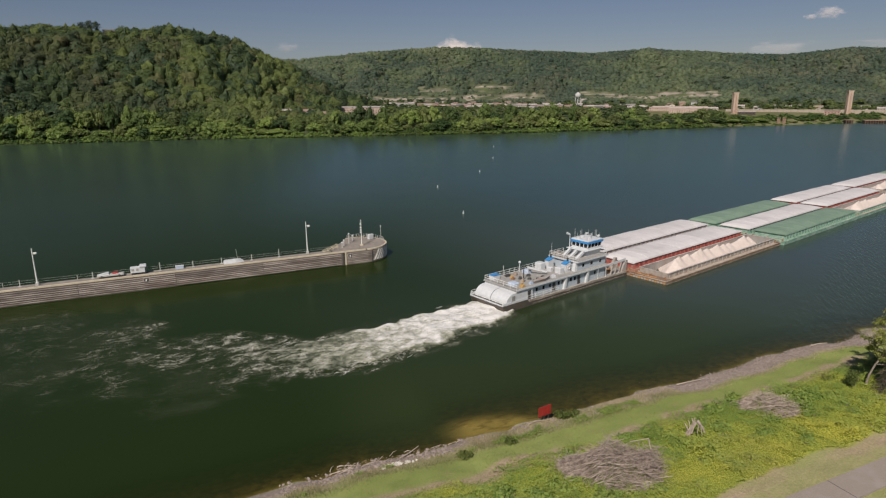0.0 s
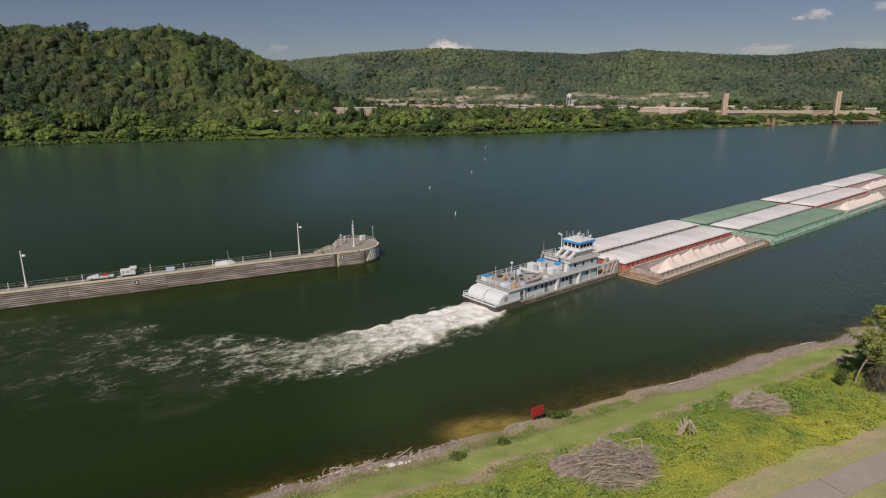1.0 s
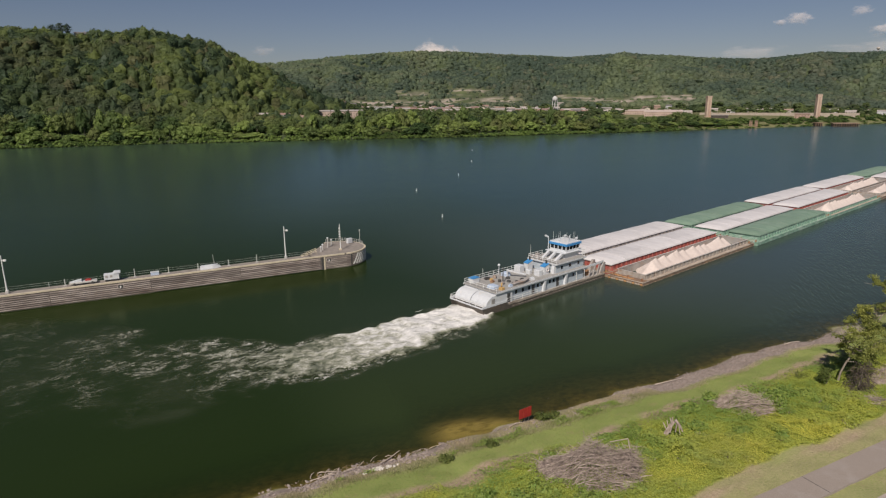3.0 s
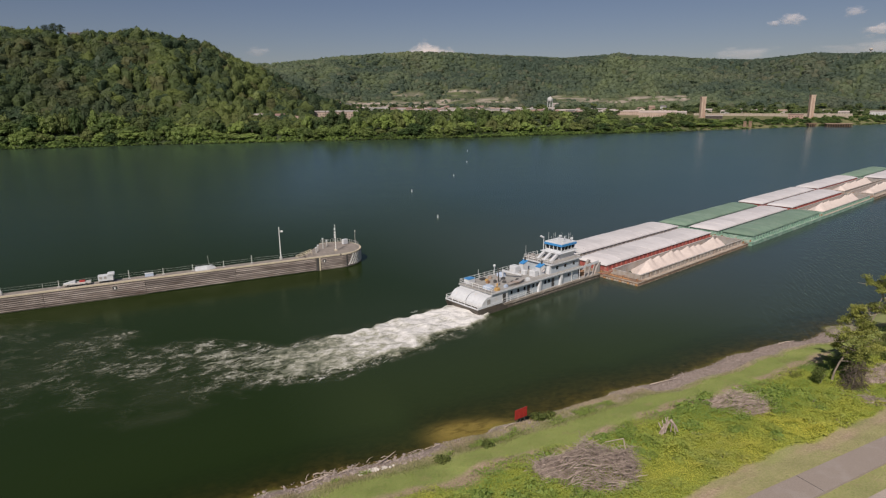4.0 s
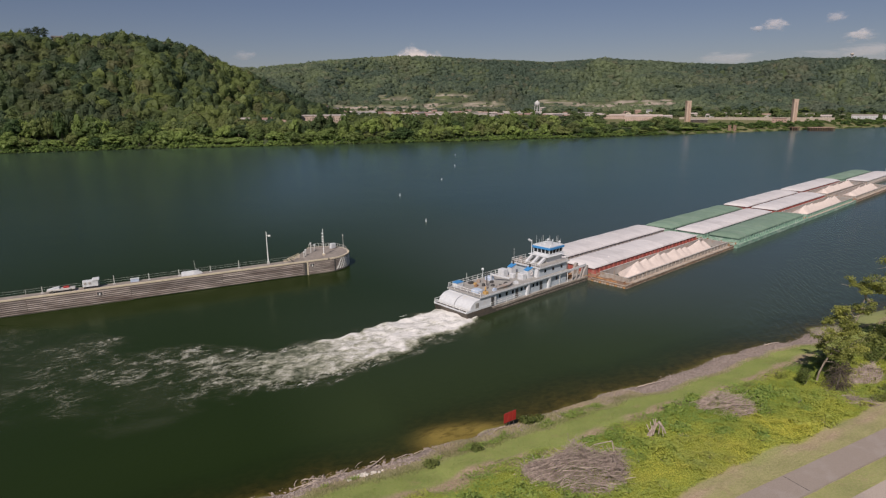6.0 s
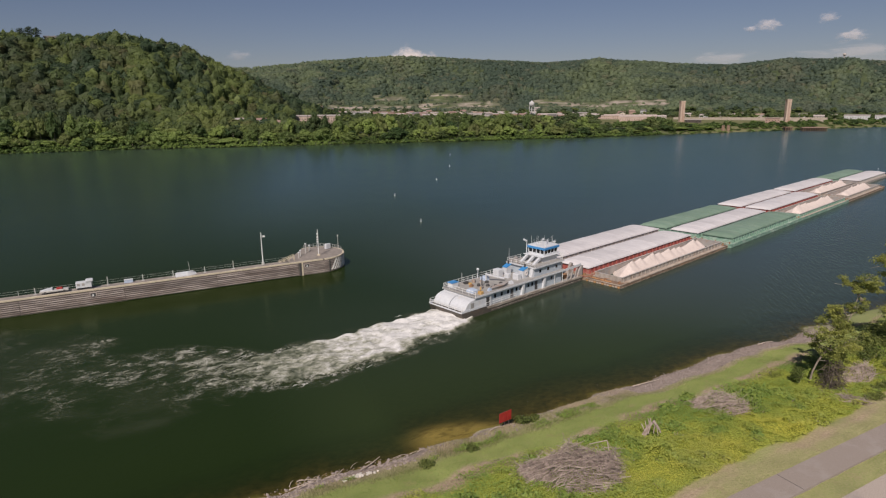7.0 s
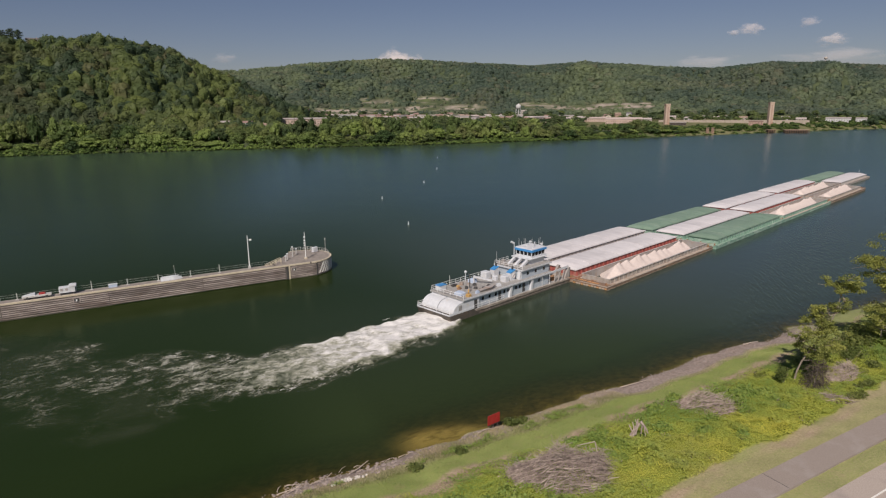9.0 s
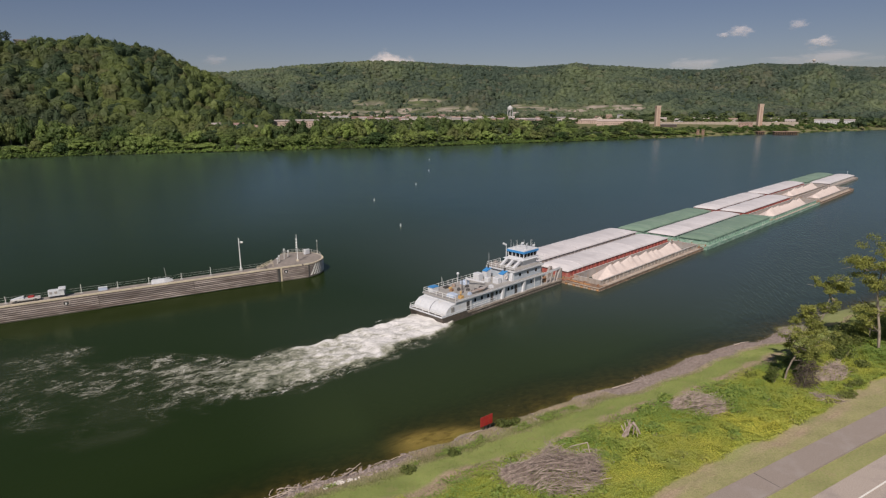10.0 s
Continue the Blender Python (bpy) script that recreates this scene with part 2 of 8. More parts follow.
# ---- mesh helpers
class MB:
    """Collects vertices and faces of one mesh."""

    def __init__(self):
        self.v, self.f = [], []

    def add(self, verts, faces):
        n = len(self.v)
        self.v.extend(tuple(p) for p in verts)
        self.f.extend(tuple(i + n for i in f) for f in faces)
        return self

    def box(self, x0, x1, y0, y1, z0, z1, m=None):
        pts = [Vector(p) for p in ((x0, y0, z0), (x1, y0, z0), (x1, y1, z0), (x0, y1, z0), (x0, y0, z1), (x1, y0, z1), (x1, y1, z1), (x0, y1, z1))]
        if m is not None:
            pts = [m @ p for p in pts]
        return self.add(pts, [(0, 3, 2, 1), (4, 5, 6, 7), (0, 1, 5, 4), (1, 2, 6, 5), (2, 3, 7, 6), (3, 0, 4, 7)])

    def bevel_box(self, x0, x1, y0, y1, z0, z1, b=0.05):
        """A box with chamfered upright edges and a chamfered top."""
        def ring(d, z):
            c = b
            return [(x0 + d + c, y0 + d, z), (x1 - d - c, y0 + d, z), (x1 - d, y0 + d + c, z), (x1 - d, y1 - d - c, z), (x1 - d - c, y1 - d, z), (x0 + d + c, y1 - d, z), (x0 + d, y1 - d - c, z), (x0 + d, y0 + d + c, z)]
        return self.loft([ring(0, z0), ring(0, z1 - b), ring(b, z1)])

    def loft(self, rings, caps=True, closed=True):
        n = len(rings[0])
        verts = [p for r in rings for p in r]
        faces = []
        for k in range(len(rings) - 1):
            for i in range(n if closed else n - 1):
                j = (i + 1) % n
                faces.append((k * n + i, k * n + j, (k + 1) * n + j, (k + 1) * n + i))
        if caps:
            faces.append(tuple(reversed(range(n))))
            faces.append(tuple(range((len(rings) - 1) * n, len(rings) * n)))
        return self.add(verts, faces)

    def tube(self, p0, p1, r0, r1=None, seg=8):
        r1 = r0 if r1 is None else r1
        p0, p1 = Vector(p0), Vector(p1)
        q = (p1 - p0).to_track_quat("Z", "Y").to_matrix()
        rings = []
        for p, r in ((p0, r0), (p1, r1)):
            rings.append([tuple(p + q @ Vector((r * math.cos(2 * math.pi * i / seg), r * math.sin(2 * math.pi * i / seg), 0))) for i in range(seg)])
        return self.loft(rings)

    def ball(self, c, r, seg=10, rings=6, squash=1.0):
        vs, fs = [], []
        for k in range(rings + 1):
            a = math.pi * k / rings
            for i in range(seg):
                b = 2 * math.pi * i / seg
                vs.append((c[0] + r * math.sin(a) * math.cos(b), c[1] + r * math.sin(a) * math.sin(b), c[2] - r * squash * math.cos(a)))
        for k in range(rings):
            for i in range(seg):
                j = (i + 1) % seg
                fs.append((k * seg + i, k * seg + j, (k + 1) * seg + j, (k + 1) * seg + i))
        return self.add(vs, fs)

    def prism(self, pts, a0, a1, axis="y"):
        """A polygon pushed along an axis: pts are (x, z) for axis y, (y, z) for x, (x, y) for z."""
        def at(p, a):
            return {"y": (p[0], a, p[1]), "x": (a, p[0], p[1]), "z": (p[0], p[1], a)}[axis]
        return self.loft([[at(p, a0) for p in pts], [at(p, a1) for p in pts]])


def mesh_of(mb, name, material, smooth=False):
    me = bpy.data.meshes.new(name)
    me.from_pydata(mb.v, [], mb.f)
    bm = bmesh.new()
    bm.from_mesh(me)
    bmesh.ops.recalc_face_normals(bm, faces=bm.faces)
    bm.to_mesh(me)
    bm.free()
    me.materials.append(material)
    if smooth:
        me.shade_smooth()
        me.set_sharp_from_angle(angle=radians(40))
    return me


def part(name, mb, material, parent, label="", smooth=False, m=None):
    ob = new(name, mb if isinstance(mb, bpy.types.Mesh) else mesh_of(mb, name, material, smooth))
    if parent is not None:
        ob.parent = parent
    if m is not None:
        ob.matrix_basis = m
    return tagged(ob, label)


def thing(name, m, label, category, group="", kind=""):
    ob = new(name)
    ob.matrix_basis = m
    ob.empty_display_size = 0.2
    return tagged(ob, label, category, group, kind)


def np_mesh(name, verts, faces, material, attrs=None, smooth=False):
    """A mesh from arrays: faces is a list of (n, k) index arrays, each with one k."""
    me = bpy.data.meshes.new(name)
    verts = np.asarray(verts, np.float32)
    faces = [np.asarray(f, np.int32) for f in faces if len(f)]
    loops = np.concatenate([f.ravel() for f in faces])
    totals = np.concatenate([np.full(len(f), f.shape[1], np.int32) for f in faces])
    starts = np.concatenate([[0], np.cumsum(totals)[:-1]]).astype(np.int32)
    me.vertices.add(len(verts))
    me.vertices.foreach_set("co", verts.ravel())
    me.loops.add(len(loops))
    me.loops.foreach_set("vertex_index", loops)
    me.polygons.add(len(totals))
    me.polygons.foreach_set("loop_start", starts)
    me.polygons.foreach_set("use_smooth", np.full(len(totals), smooth))
    for key, values in (attrs or {}).items():
        me.attributes.new(key, "FLOAT", "POINT").data.foreach_set("value", np.asarray(values, np.float32))
    me.materials.append(material)
    me.update(calc_edges=True)
    return me


def vnoise(x, y, scale, seed=0.0):
    """Smooth value noise on arrays, about -1 to 1."""
    x, y = np.asarray(x, float) / scale + seed * 17.3, np.asarray(y, float) / scale - seed * 9.1
    xi, yi = np.floor(x), np.floor(y)
    fx, fy = x - xi, y - yi
    fx, fy = fx * fx * (3 - 2 * fx), fy * fy * (3 - 2 * fy)

    def h(a, b):
        s = np.sin(a * 127.1 + b * 311.7 + seed * 74.7) * 43758.5453
        return 2 * (s - np.floor(s)) - 1
    return (h(xi, yi) * (1 - fx) + h(xi + 1, yi) * fx) * (1 - fy) + (h(xi, yi + 1) * (1 - fx) + h(xi + 1, yi + 1) * fx) * fy


def sstep(a, b, x):
    t = np.clip((np.asarray(x, float) - a) / (b - a), 0, 1)
    return t * t * (3 - 2 * t)


# ---- the ground: near bank, river bed, far bank, flats and wooded hills
def far_shore(x):
    return np.interp(x, [-1500, -300, -100, 20, 185, 370, 560, 740, 960, 1100, 2500, 5000], [1300, 800, 722, 706, 662, 612, 582, 561, 536, 518, 330, 200]) + 4 * vnoise(x, 0 * np.asarray(x), 40, 3)


def near_shore(x):
    return 62.9 + 0.8 * vnoise(x, 0 * np.asarray(x), 9, 1) + 0.6 * vnoise(x, 0 * np.asarray(x), 3, 2)


def left_hill(az):
    return np.interp(az, [60, 70, 74, 77.5, 79.2, 80.8, 83, 87, 92, 96, 100, 110, 130], [0, 5, 22, 52, 69, 80, 103, 115, 114, 115, 110, 106, 90])


def ridge(az):
    """Height of the long ridge behind the town."""
    e = np.interp(az, [0, 10, 24.4, 28.7, 33, 36.7, 40, 47.4, 52, 58, 61.4, 65.5, 69.5, 73.5, 78, 85, 120], [2.2, 2.5, 2.95, 3.2, 3.38, 3.1, 3.2, 3.92, 3.72, 4.0, 4.25, 4.27, 4.12, 3.85, 3.44, 3.1, 3.0])
    return 43.2 + np.tan(np.radians(e)) * 1900 - 14


def sand_bar(x, y):
    """The sand bar beside the red board."""
    return np.exp(-(((x - 36.0 + 0.6 * (y - 65)) / 6.3) ** 2 + ((y - 64.6) / 4.6) ** 2) ** 3)


def ground_z(x, y):
    x, y = np.asarray(x, float), np.asarray(y, float)
    ns = near_shore(x)
    d = ns - y                                            # metres inland of the near waterline
    near = np.interp(d, [-60, -25, -11, -7.5, -3.0, 0, 1.2, 6, 11.5, 26.5, 33, 43, 80, 400, 5000], [-9, -4.5, -2.0, -1.0, -0.42, 0, 0.75, 1.9, 3.0, 4.1, 4.5, 5.0, 6.5, 9, 12])
    near = near + np.where(d > 0.5, 0.12 * vnoise(x, y, 2.2, 4) * np.clip(d / 3, 0, 1), 0.12 * vnoise(x, y, 3, 6))
    bar = sand_bar(x, y)
    near = np.where(d < 0.3, np.maximum(near, -0.14 - 5 * (1 - bar) + 0.08 * vnoise(x, y, 2, 8)), near)
    fs = far_shore(x)
    b = y - fs
    far = np.interp(b, [-60, -8, 0, 6, 20, 120, 600, 3000], [-9, -2, 0, 2.5, 6.5, 10, 17, 20])
    r, az = np.hypot(x, y), np.degrees(np.arctan2(y, x))
    wob = vnoise(az * 10, r, 90, 5) * 35
    hl = left_hill(az) * sstep(745, 1010, r + wob * 0.5 + 8 * vnoise(x, y, 30, 7))
    rise = np.clip((r + wob * 1.2 - 1380) / 520, 0, 1)
    hr = np.maximum(ridge(az) - 18, 0) * (0.55 * rise + 0.45 * sstep(0, 1, rise))
    spur = np.abs(vnoise(az * 40 + 0.05 * r, r * 0.25, 110, 33))              # spurs and ravines running down the slope
    hr = hr + (20 * vnoise(x, y, 190, 9) + 7 * vnoise(x, y, 70, 19) + 26 * (spur - 0.4)) * sstep(0.05, 0.4, rise) * (1 - sstep(0.72, 1, rise))
    gully = np.abs(vnoise(az * 15 + 0.02 * r, r * 0.3, 60, 34))
    hl = hl + 13 * (gully - 0.4) * sstep(790, 860, r) * (1 - sstep(930, 1000, r)) * sstep(30, 70, left_hill(az))
    far = np.where(b > 30, np.maximum(far + hl, far + hr), far)
    return np.where(y < 300, near, far)


def steps(*spans):
    """Grid lines from (start, end, step) spans."""
    out = []
    for a, b, s in spans:
        out.extend(np.arange(a, b - 1e-6, s))
    return np.array(out + [spans[-1][1]])


def grid(name, xs, ys, zf, material, attr_f=None, smooth=True):
    X, Y = np.meshgrid(xs, ys)
    Z = zf(X, Y)
    v = np.stack([X.ravel(), Y.ravel(), Z.ravel()], 1)
    nx, ny = len(xs), len(ys)
    i = (np.arange(ny - 1)[:, None] * nx + np.arange(nx - 1)[None, :]).ravel()
    f = np.stack([i, i + 1, i + 1 + nx, i + nx], 1)
    return np_mesh(name, v, [f], material, attr_f(X.ravel(), Y.ravel(), Z.ravel()) if attr_f else None, smooth)


def rock_cut(x, y):
    """Bare benches cut into the foot of the ridge."""
    r, az = np.hypot(x, y), np.degrees(np.arctan2(y, x))
    e = 0 * r
    z = ground_z(x, y)
    el = np.degrees(np.arctan2(z - 43.2, r))
    el = el + 0.07 * vnoise(x, y, 60, 31)
    for a0, a1, e0, e1 in ((56.0, 63.5, -0.55, -0.05), (59.4, 63.0, 0.45, 0.8), (64.0, 71.5, -0.55, -0.2), (50.0, 53.0, -0.5, 0.1), (41.5, 46.5, -0.35, 0.0), (46.5, 50.0, -0.6, -0.2), (64.5, 67.5, 0.35, 0.6)):
        w = sstep(a0 - 0.4, a0 + 0.3, az) * (1 - sstep(a1 - 0.3, a1 + 0.4, az)) * sstep(e0 - 0.1, e0 + 0.05, el) * (1 - sstep(e1 - 0.05, e1 + 0.1, el))
        e = np.maximum(e, w * (0.3 + 0.7 * sstep(-0.6, -0.1, vnoise(x, y, 26, 38))))
    return np.where(r > 1300, e, 0)


def ground_zones(x, y, z):
    d = near_shore(x) - y
    n1 = vnoise(x, y, 4, 11) * 0.8 + vnoise(x, y, 1.3, 12) * 0.5
    rocky = (1 - 0.8 * sstep(108, 120, x)) * sstep(-1.5, 0.3, d) * (1 - sstep(4.2, 6.0, d + 0.9 * n1)) * np.where(x < 58, 1 - 0.85 * np.where(x < 31, sstep(1.6, 3.2, d + 0.5 * n1), sstep(0.2, 1.0, d + 0.5 * n1)), 1)
    scrub = sstep(10.8, 12.0, d + 0.7 * n1) * (1 - sstep(25.2, 25.6, d + 0.25 * n1))
    dirt = sstep(9.2, 10.4, d + 0.5 * n1) * (1 - sstep(11.6, 12.8, d + 0.5 * n1)) * sstep(-0.55, 0.1, vnoise(x, y, 4, 13)) + 0.95 * sstep(25.1, 25.5, d + 0.25 * n1) * (1 - sstep(26.0, 27.6, d + 0.5 * n1)) * (0.6 + 0.4 * vnoise(x, y, 4, 14))
    dirt = dirt + 0.95 * sstep(0.1, 0.6, d) * (1 - sstep(3.8, 5.2, d + 0.8 * n1)) * (1 - sstep(58, 68, x)) * (0.65 + 0.35 * vnoise(x, y, 2.6, 15))
    dirt = dirt + 0.42 * sstep(26, 27, d) * (1 - sstep(29.2, 29.8, d)) + 0.3 * sstep(29.2, 29.8, d)
    return {"rocky": rocky, "scrub": scrub, "dirt": np.clip(dirt, 0, 1), "cut": rock_cut(x, y), "far": (y > 300) * 1.0, "sand": sand_bar(x, y), "meadow": (y > 300) * sstep(600, 690, x) * (1 - sstep(1330, 1400, np.hypot(x, y)))}


def ground_material():
    m, nt, p = mat_new("bank_ground")
    v = coords(nt, "World")

    def attr(k):
        return node(nt, "ShaderNodeAttribute", attribute_name=k).outputs["Fac"]
    grain = noise_fac(nt, v, 3.5, 7.0, 0.7)
    broad = noise_fac(nt, v, 0.22, 4.0)
    grass = mixcol(nt, broad, (0.2, 0.275, 0.075), (0.28, 0.345, 0.105))
    grass = mixcol(nt, grain, grass, mixcol(nt, 0.5, grass, (0.34, 0.31, 0.13)))
    dry = noise_fac(nt, v, 0.5, 6.0, 0.7, 0.56, 0.78)
    grass = mixcol(nt, dry, grass, (0.32, 0.27, 0.14))
    scrub = mixcol(nt, grain, (0.22, 0.285, 0.055), (0.4, 0.4, 0.07))
    col = mixcol(nt, attr("scrub"), grass, scrub)
    soil = mixcol(nt, grain, (0.32, 0.235, 0.165), (0.5, 0.385, 0.285))
    col = mixcol(nt, attr("dirt"), col, soil)
    gravel = mixcol(nt, noise_fac(nt, v, 2.2, 8.0, 0.75), (0.22, 0.17, 0.14), (0.42, 0.35, 0.31))
    col = mixcol(nt, attr("rocky"), col, gravel)
    # the bed under the water is brown silt
    sep = nt.nodes.new("ShaderNodeSeparateXYZ")
    nt.links.new(v, sep.inputs[0])
    wet = nt.nodes.new("ShaderNodeMapRange")
    wet.inputs["From Min"].default_value, wet.inputs["From Max"].default_value = 0.12, -0.15
    nt.links.new(sep.outputs[2], wet.inputs["Value"])
    silt = mixcol(nt, noise_fac(nt, v, 0.9, 6.0, 0.7), (0.055, 0.057, 0.033), (0.175, 0.158, 0.085))
    ooze = mixcol(nt, noise_fac(nt, coords(nt, "World", (0.6, 1.6, 1)), 0.55, 5.0, 0.65, 0.52, 0.72), mixcol(nt, noise_fac(nt, v, 0.35, 4.0), (0.37, 0.33, 0.2), (0.47, 0.42, 0.27)), (0.12, 0.1, 0.05))
    silt = mixcol(nt, attr("sand"), silt, ooze)
    col = mixcol(nt, wet.outputs[0], col, silt)
    wood = mixcol(nt, noise_fac(nt, v, 0.05, 6.0), (0.045, 0.062, 0.03), (0.08, 0.1, 0.05))
    wood = mixcol(nt, attr("meadow"), wood, mixcol(nt, noise_fac(nt, v, 0.06, 6.0), (0.1, 0.115, 0.05), (0.19, 0.18, 0.09)))
    col = mixcol(nt, attr("far"), col, wood)
    ledge = noise_fac(nt, coords(nt, "World", (0.1, 0.1, 1.6)), 0.16, 4.0, 0.6, 0.42, 0.56)
    cut = mixcol(nt, ledge, (0.11, 0.13, 0.06), mixcol(nt, noise_fac(nt, coords(nt, "World", (1, 1, 0.3)), 0.12, 6.0, 0.7), (0.27, 0.225, 0.185), (0.44, 0.38, 0.335)))
    col = mixcol(nt, attr("cut"), col, cut)
    nt.links.new(col, p.inputs["Base Color"])
    p.inputs["Roughness"].default_value = 0.95
    p.inputs["Specular IOR Level"].default_value = 0.15
    bump(nt, p, grain, 0.5, 0.12)
    return m


GX = steps((-5000, -1500, 350), (-1500, -400, 50), (-400, -20, 16), (-20, 8, 2), (8, 150, 0.6), (150, 260, 5), (260, 2400, 18), (2400, 5000, 200))
GY = steps((-5000, -400, 460), (-400, 0, 25), (0, 24, 3), (24, 72, 0.5), (72, 120, 4), (120, 500, 20), (500, 720, 6), (720, 2150, 16), (2150, 5000, 190))
GROUND = ground_material()
ground = part("ground", grid("ground", GX, GY, ground_z, GROUND, ground_zones), None, None)
tagged(ground, "grassy riverbank, river bed, far bank and wooded hills", "ground", kind="structure")


# ---- water
def water_material():
    m, nt, p = mat_new("river_water")
    nt.nodes.remove(p)
    v = coords(nt, "World")
    murk = nt.nodes.new("ShaderNodeBsdfDiffuse")
    patch = noise_fac(nt, coords(nt, "World", (0.5, 1, 1)), 0.012, 3.0)
    nt.links.new(mixcol(nt, patch, (0.0125, 0.024, 0.0035), (0.016, 0.028, 0.0055)), murk.inputs[0])
    sky_silt = node(nt, "ShaderNodeAttribute", attribute_name="silt")   # greyer upstream along the bank: silt, and the sky's reflection put into colour
    nt.links.new(mixcol(nt, sky_silt.outputs["Fac"], murk.inputs[0].links[0].from_socket, (0.041, 0.055, 0.044)), murk.inputs[0])
    algae = node(nt, "ShaderNodeAttribute", attribute_name="algae")   # greener water over the shelf along the lawn
    nt.links.new(mixcol(nt, algae.outputs["Fac"], murk.inputs[0].links[0].from_socket, (0.027, 0.041, 0.012)), murk.inputs[0])
    clear = nt.nodes.new("ShaderNodeBsdfTransparent")
    clear.inputs[0].default_value = (0.86, 0.79, 0.52, 1)
    fac = node(nt, "ShaderNodeAttribute", attribute_name="murk")
    under = nt.nodes.new("ShaderNodeMixShader")
    nt.links.new(fac.outputs["Fac"], under.inputs[0])
    nt.links.new(clear.outputs[0], under.inputs[1])
    nt.links.new(murk.outputs[0], under.inputs[2])
    # ripples: small wind waves over broad swell
    n1 = node(nt, "ShaderNodeTexNoise", Scale=0.55, Detail=5.0, Roughness=0.6)
    nt.links.new(coords(nt, "World", (1.0, 0.55, 1)), n1.inputs["Vector"])
    n2 = node(nt, "ShaderNodeTexNoise", Scale=0.05, Detail=3.0)
    nt.links.new(v, n2.inputs["Vector"])
    gust = noise_fac(nt, coords(nt, "World", (0.6, 1, 1)), 0.006, 3.0, 0.5, 0.35, 0.7)
    mul = node(nt, "ShaderNodeMath", operation="MULTIPLY_ADD")
    nt.links.new(n1.outputs[0], mul.inputs[0])
    nt.links.new(gust, mul.inputs[1])
    nt.links.new(n2.outputs[0], mul.inputs[2])
    # short wind ripples in long crests
    n3 = node(nt, "ShaderNodeTexNoise", Scale=1.5, Detail=3.0, Roughness=0.5)
    turn = nt.nodes.new("ShaderNodeMapping")
    turn.inputs["Rotation"].default_value = (0, 0, radians(-45))
    nt.links.new(v, turn.inputs["Vector"])
    rip = nt.nodes.new("ShaderNodeMapping")
    rip.inputs["Scale"].default_value = (0.2, 1.0, 1)
    nt.links.new(turn.outputs[0], rip.inputs["Vector"])
    nt.links.new(rip.outputs[0], n3.inputs["Vector"])
    add = node(nt, "ShaderNodeMath", operation="MULTIPLY_ADD")
    nt.links.new(n3.outputs[0], add.inputs[0])
    ruffle = node(nt, "ShaderNodeAttribute", attribute_name="ruffle")
    nt.links.new(ruffle.outputs["Fac"], add.inputs[1])
    nt.links.new(mul.outputs[0], add.inputs[2])
    bp = node(nt, "ShaderNodeBump", Strength=0.4, Distance=0.14)
    nt.links.new(add.outputs[0], bp.inputs["Height"])
    gl = nt.nodes.new("ShaderNodeBsdfGlossy")
    gl.inputs["Roughness"].default_value = 0.21
    # painted reflection: dull tint round the lock wall (ripples weaker too), bluer far out
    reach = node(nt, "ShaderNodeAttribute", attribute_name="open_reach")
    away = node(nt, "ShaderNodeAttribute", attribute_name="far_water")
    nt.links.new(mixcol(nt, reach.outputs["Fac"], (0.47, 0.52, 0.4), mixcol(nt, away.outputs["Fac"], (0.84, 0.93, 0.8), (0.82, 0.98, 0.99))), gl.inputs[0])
    wind = node(nt, "ShaderNodeMath", operation="MULTIPLY_ADD")
    nt.links.new(reach.outputs["Fac"], wind.inputs[0])
    wind.inputs[1].default_value, wind.inputs[2].default_value = 0.42, 0.25
    nt.links.new(wind.outputs[0], bp.inputs["Strength"])
    nt.links.new(bp.outputs[0], gl.inputs["Normal"])
    fr = node(nt, "ShaderNodeFresnel", IOR=1.33)
    nt.links.new(bp.outputs[0], fr.inputs["Normal"])
    mx = nt.nodes.new("ShaderNodeMixShader")
    nt.links.new(fr.outputs[0], mx.inputs[0])
    nt.links.new(under.outputs[0], mx.inputs[1])
    nt.links.new(gl.outputs[0], mx.inputs[2])
    nt.links.new(mx.outputs[0], nt.nodes["Material Output"].inputs[0])
    return m


def water_murk(x, y, z):
    depth = np.clip(-ground_z(x, y), 0, 20)
    dull_and_calm = np.exp(-(((x - 5) / 95) ** 2 + ((y - 150) / 85) ** 2))          # where the reflection tint is dimmed, round the lock wall
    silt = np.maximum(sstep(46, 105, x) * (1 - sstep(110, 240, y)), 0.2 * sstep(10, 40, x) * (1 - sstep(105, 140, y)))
    return {"murk": 1 - np.exp(-(0.9 + 0.6 * sstep(55, 75, x) + 1.0 * (1 - sstep(27, 33, x))) * depth), "open_reach": 1 - dull_and_calm, "silt": silt, "algae": (1 - sstep(68, 108, y)) * sstep(12, 30, x) * (1 - 0.7 * sstep(75, 125, x)), "far_water": np.maximum(sstep(150, 420, y), 0.8 * sstep(85, 150, x)), "ruffle": 0.42 + 3.0 * sstep(86, 112, x) * (1 - sstep(3, 18, y - 73 - 0.42 * (x - 121))) * (1 - sstep(200, 300, x))}


WATER = water_material()
WX = steps((-5000, -1000, 500), (-1000, -200, 50), (-200, 0, 10), (0, 150, 1.0), (150, 400, 10), (400, 5000, 100))
WY = steps((58, 74, 0.4), (74, 130, 4), (130, 300, 10), (300, 900, 40), (900, 1400, 100))
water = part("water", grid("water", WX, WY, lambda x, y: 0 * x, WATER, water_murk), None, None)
tagged(water, "dark green calm river water with faint ripples", "water", kind="structure")


# ---- foliage
rng = np.random.default_rng(7)


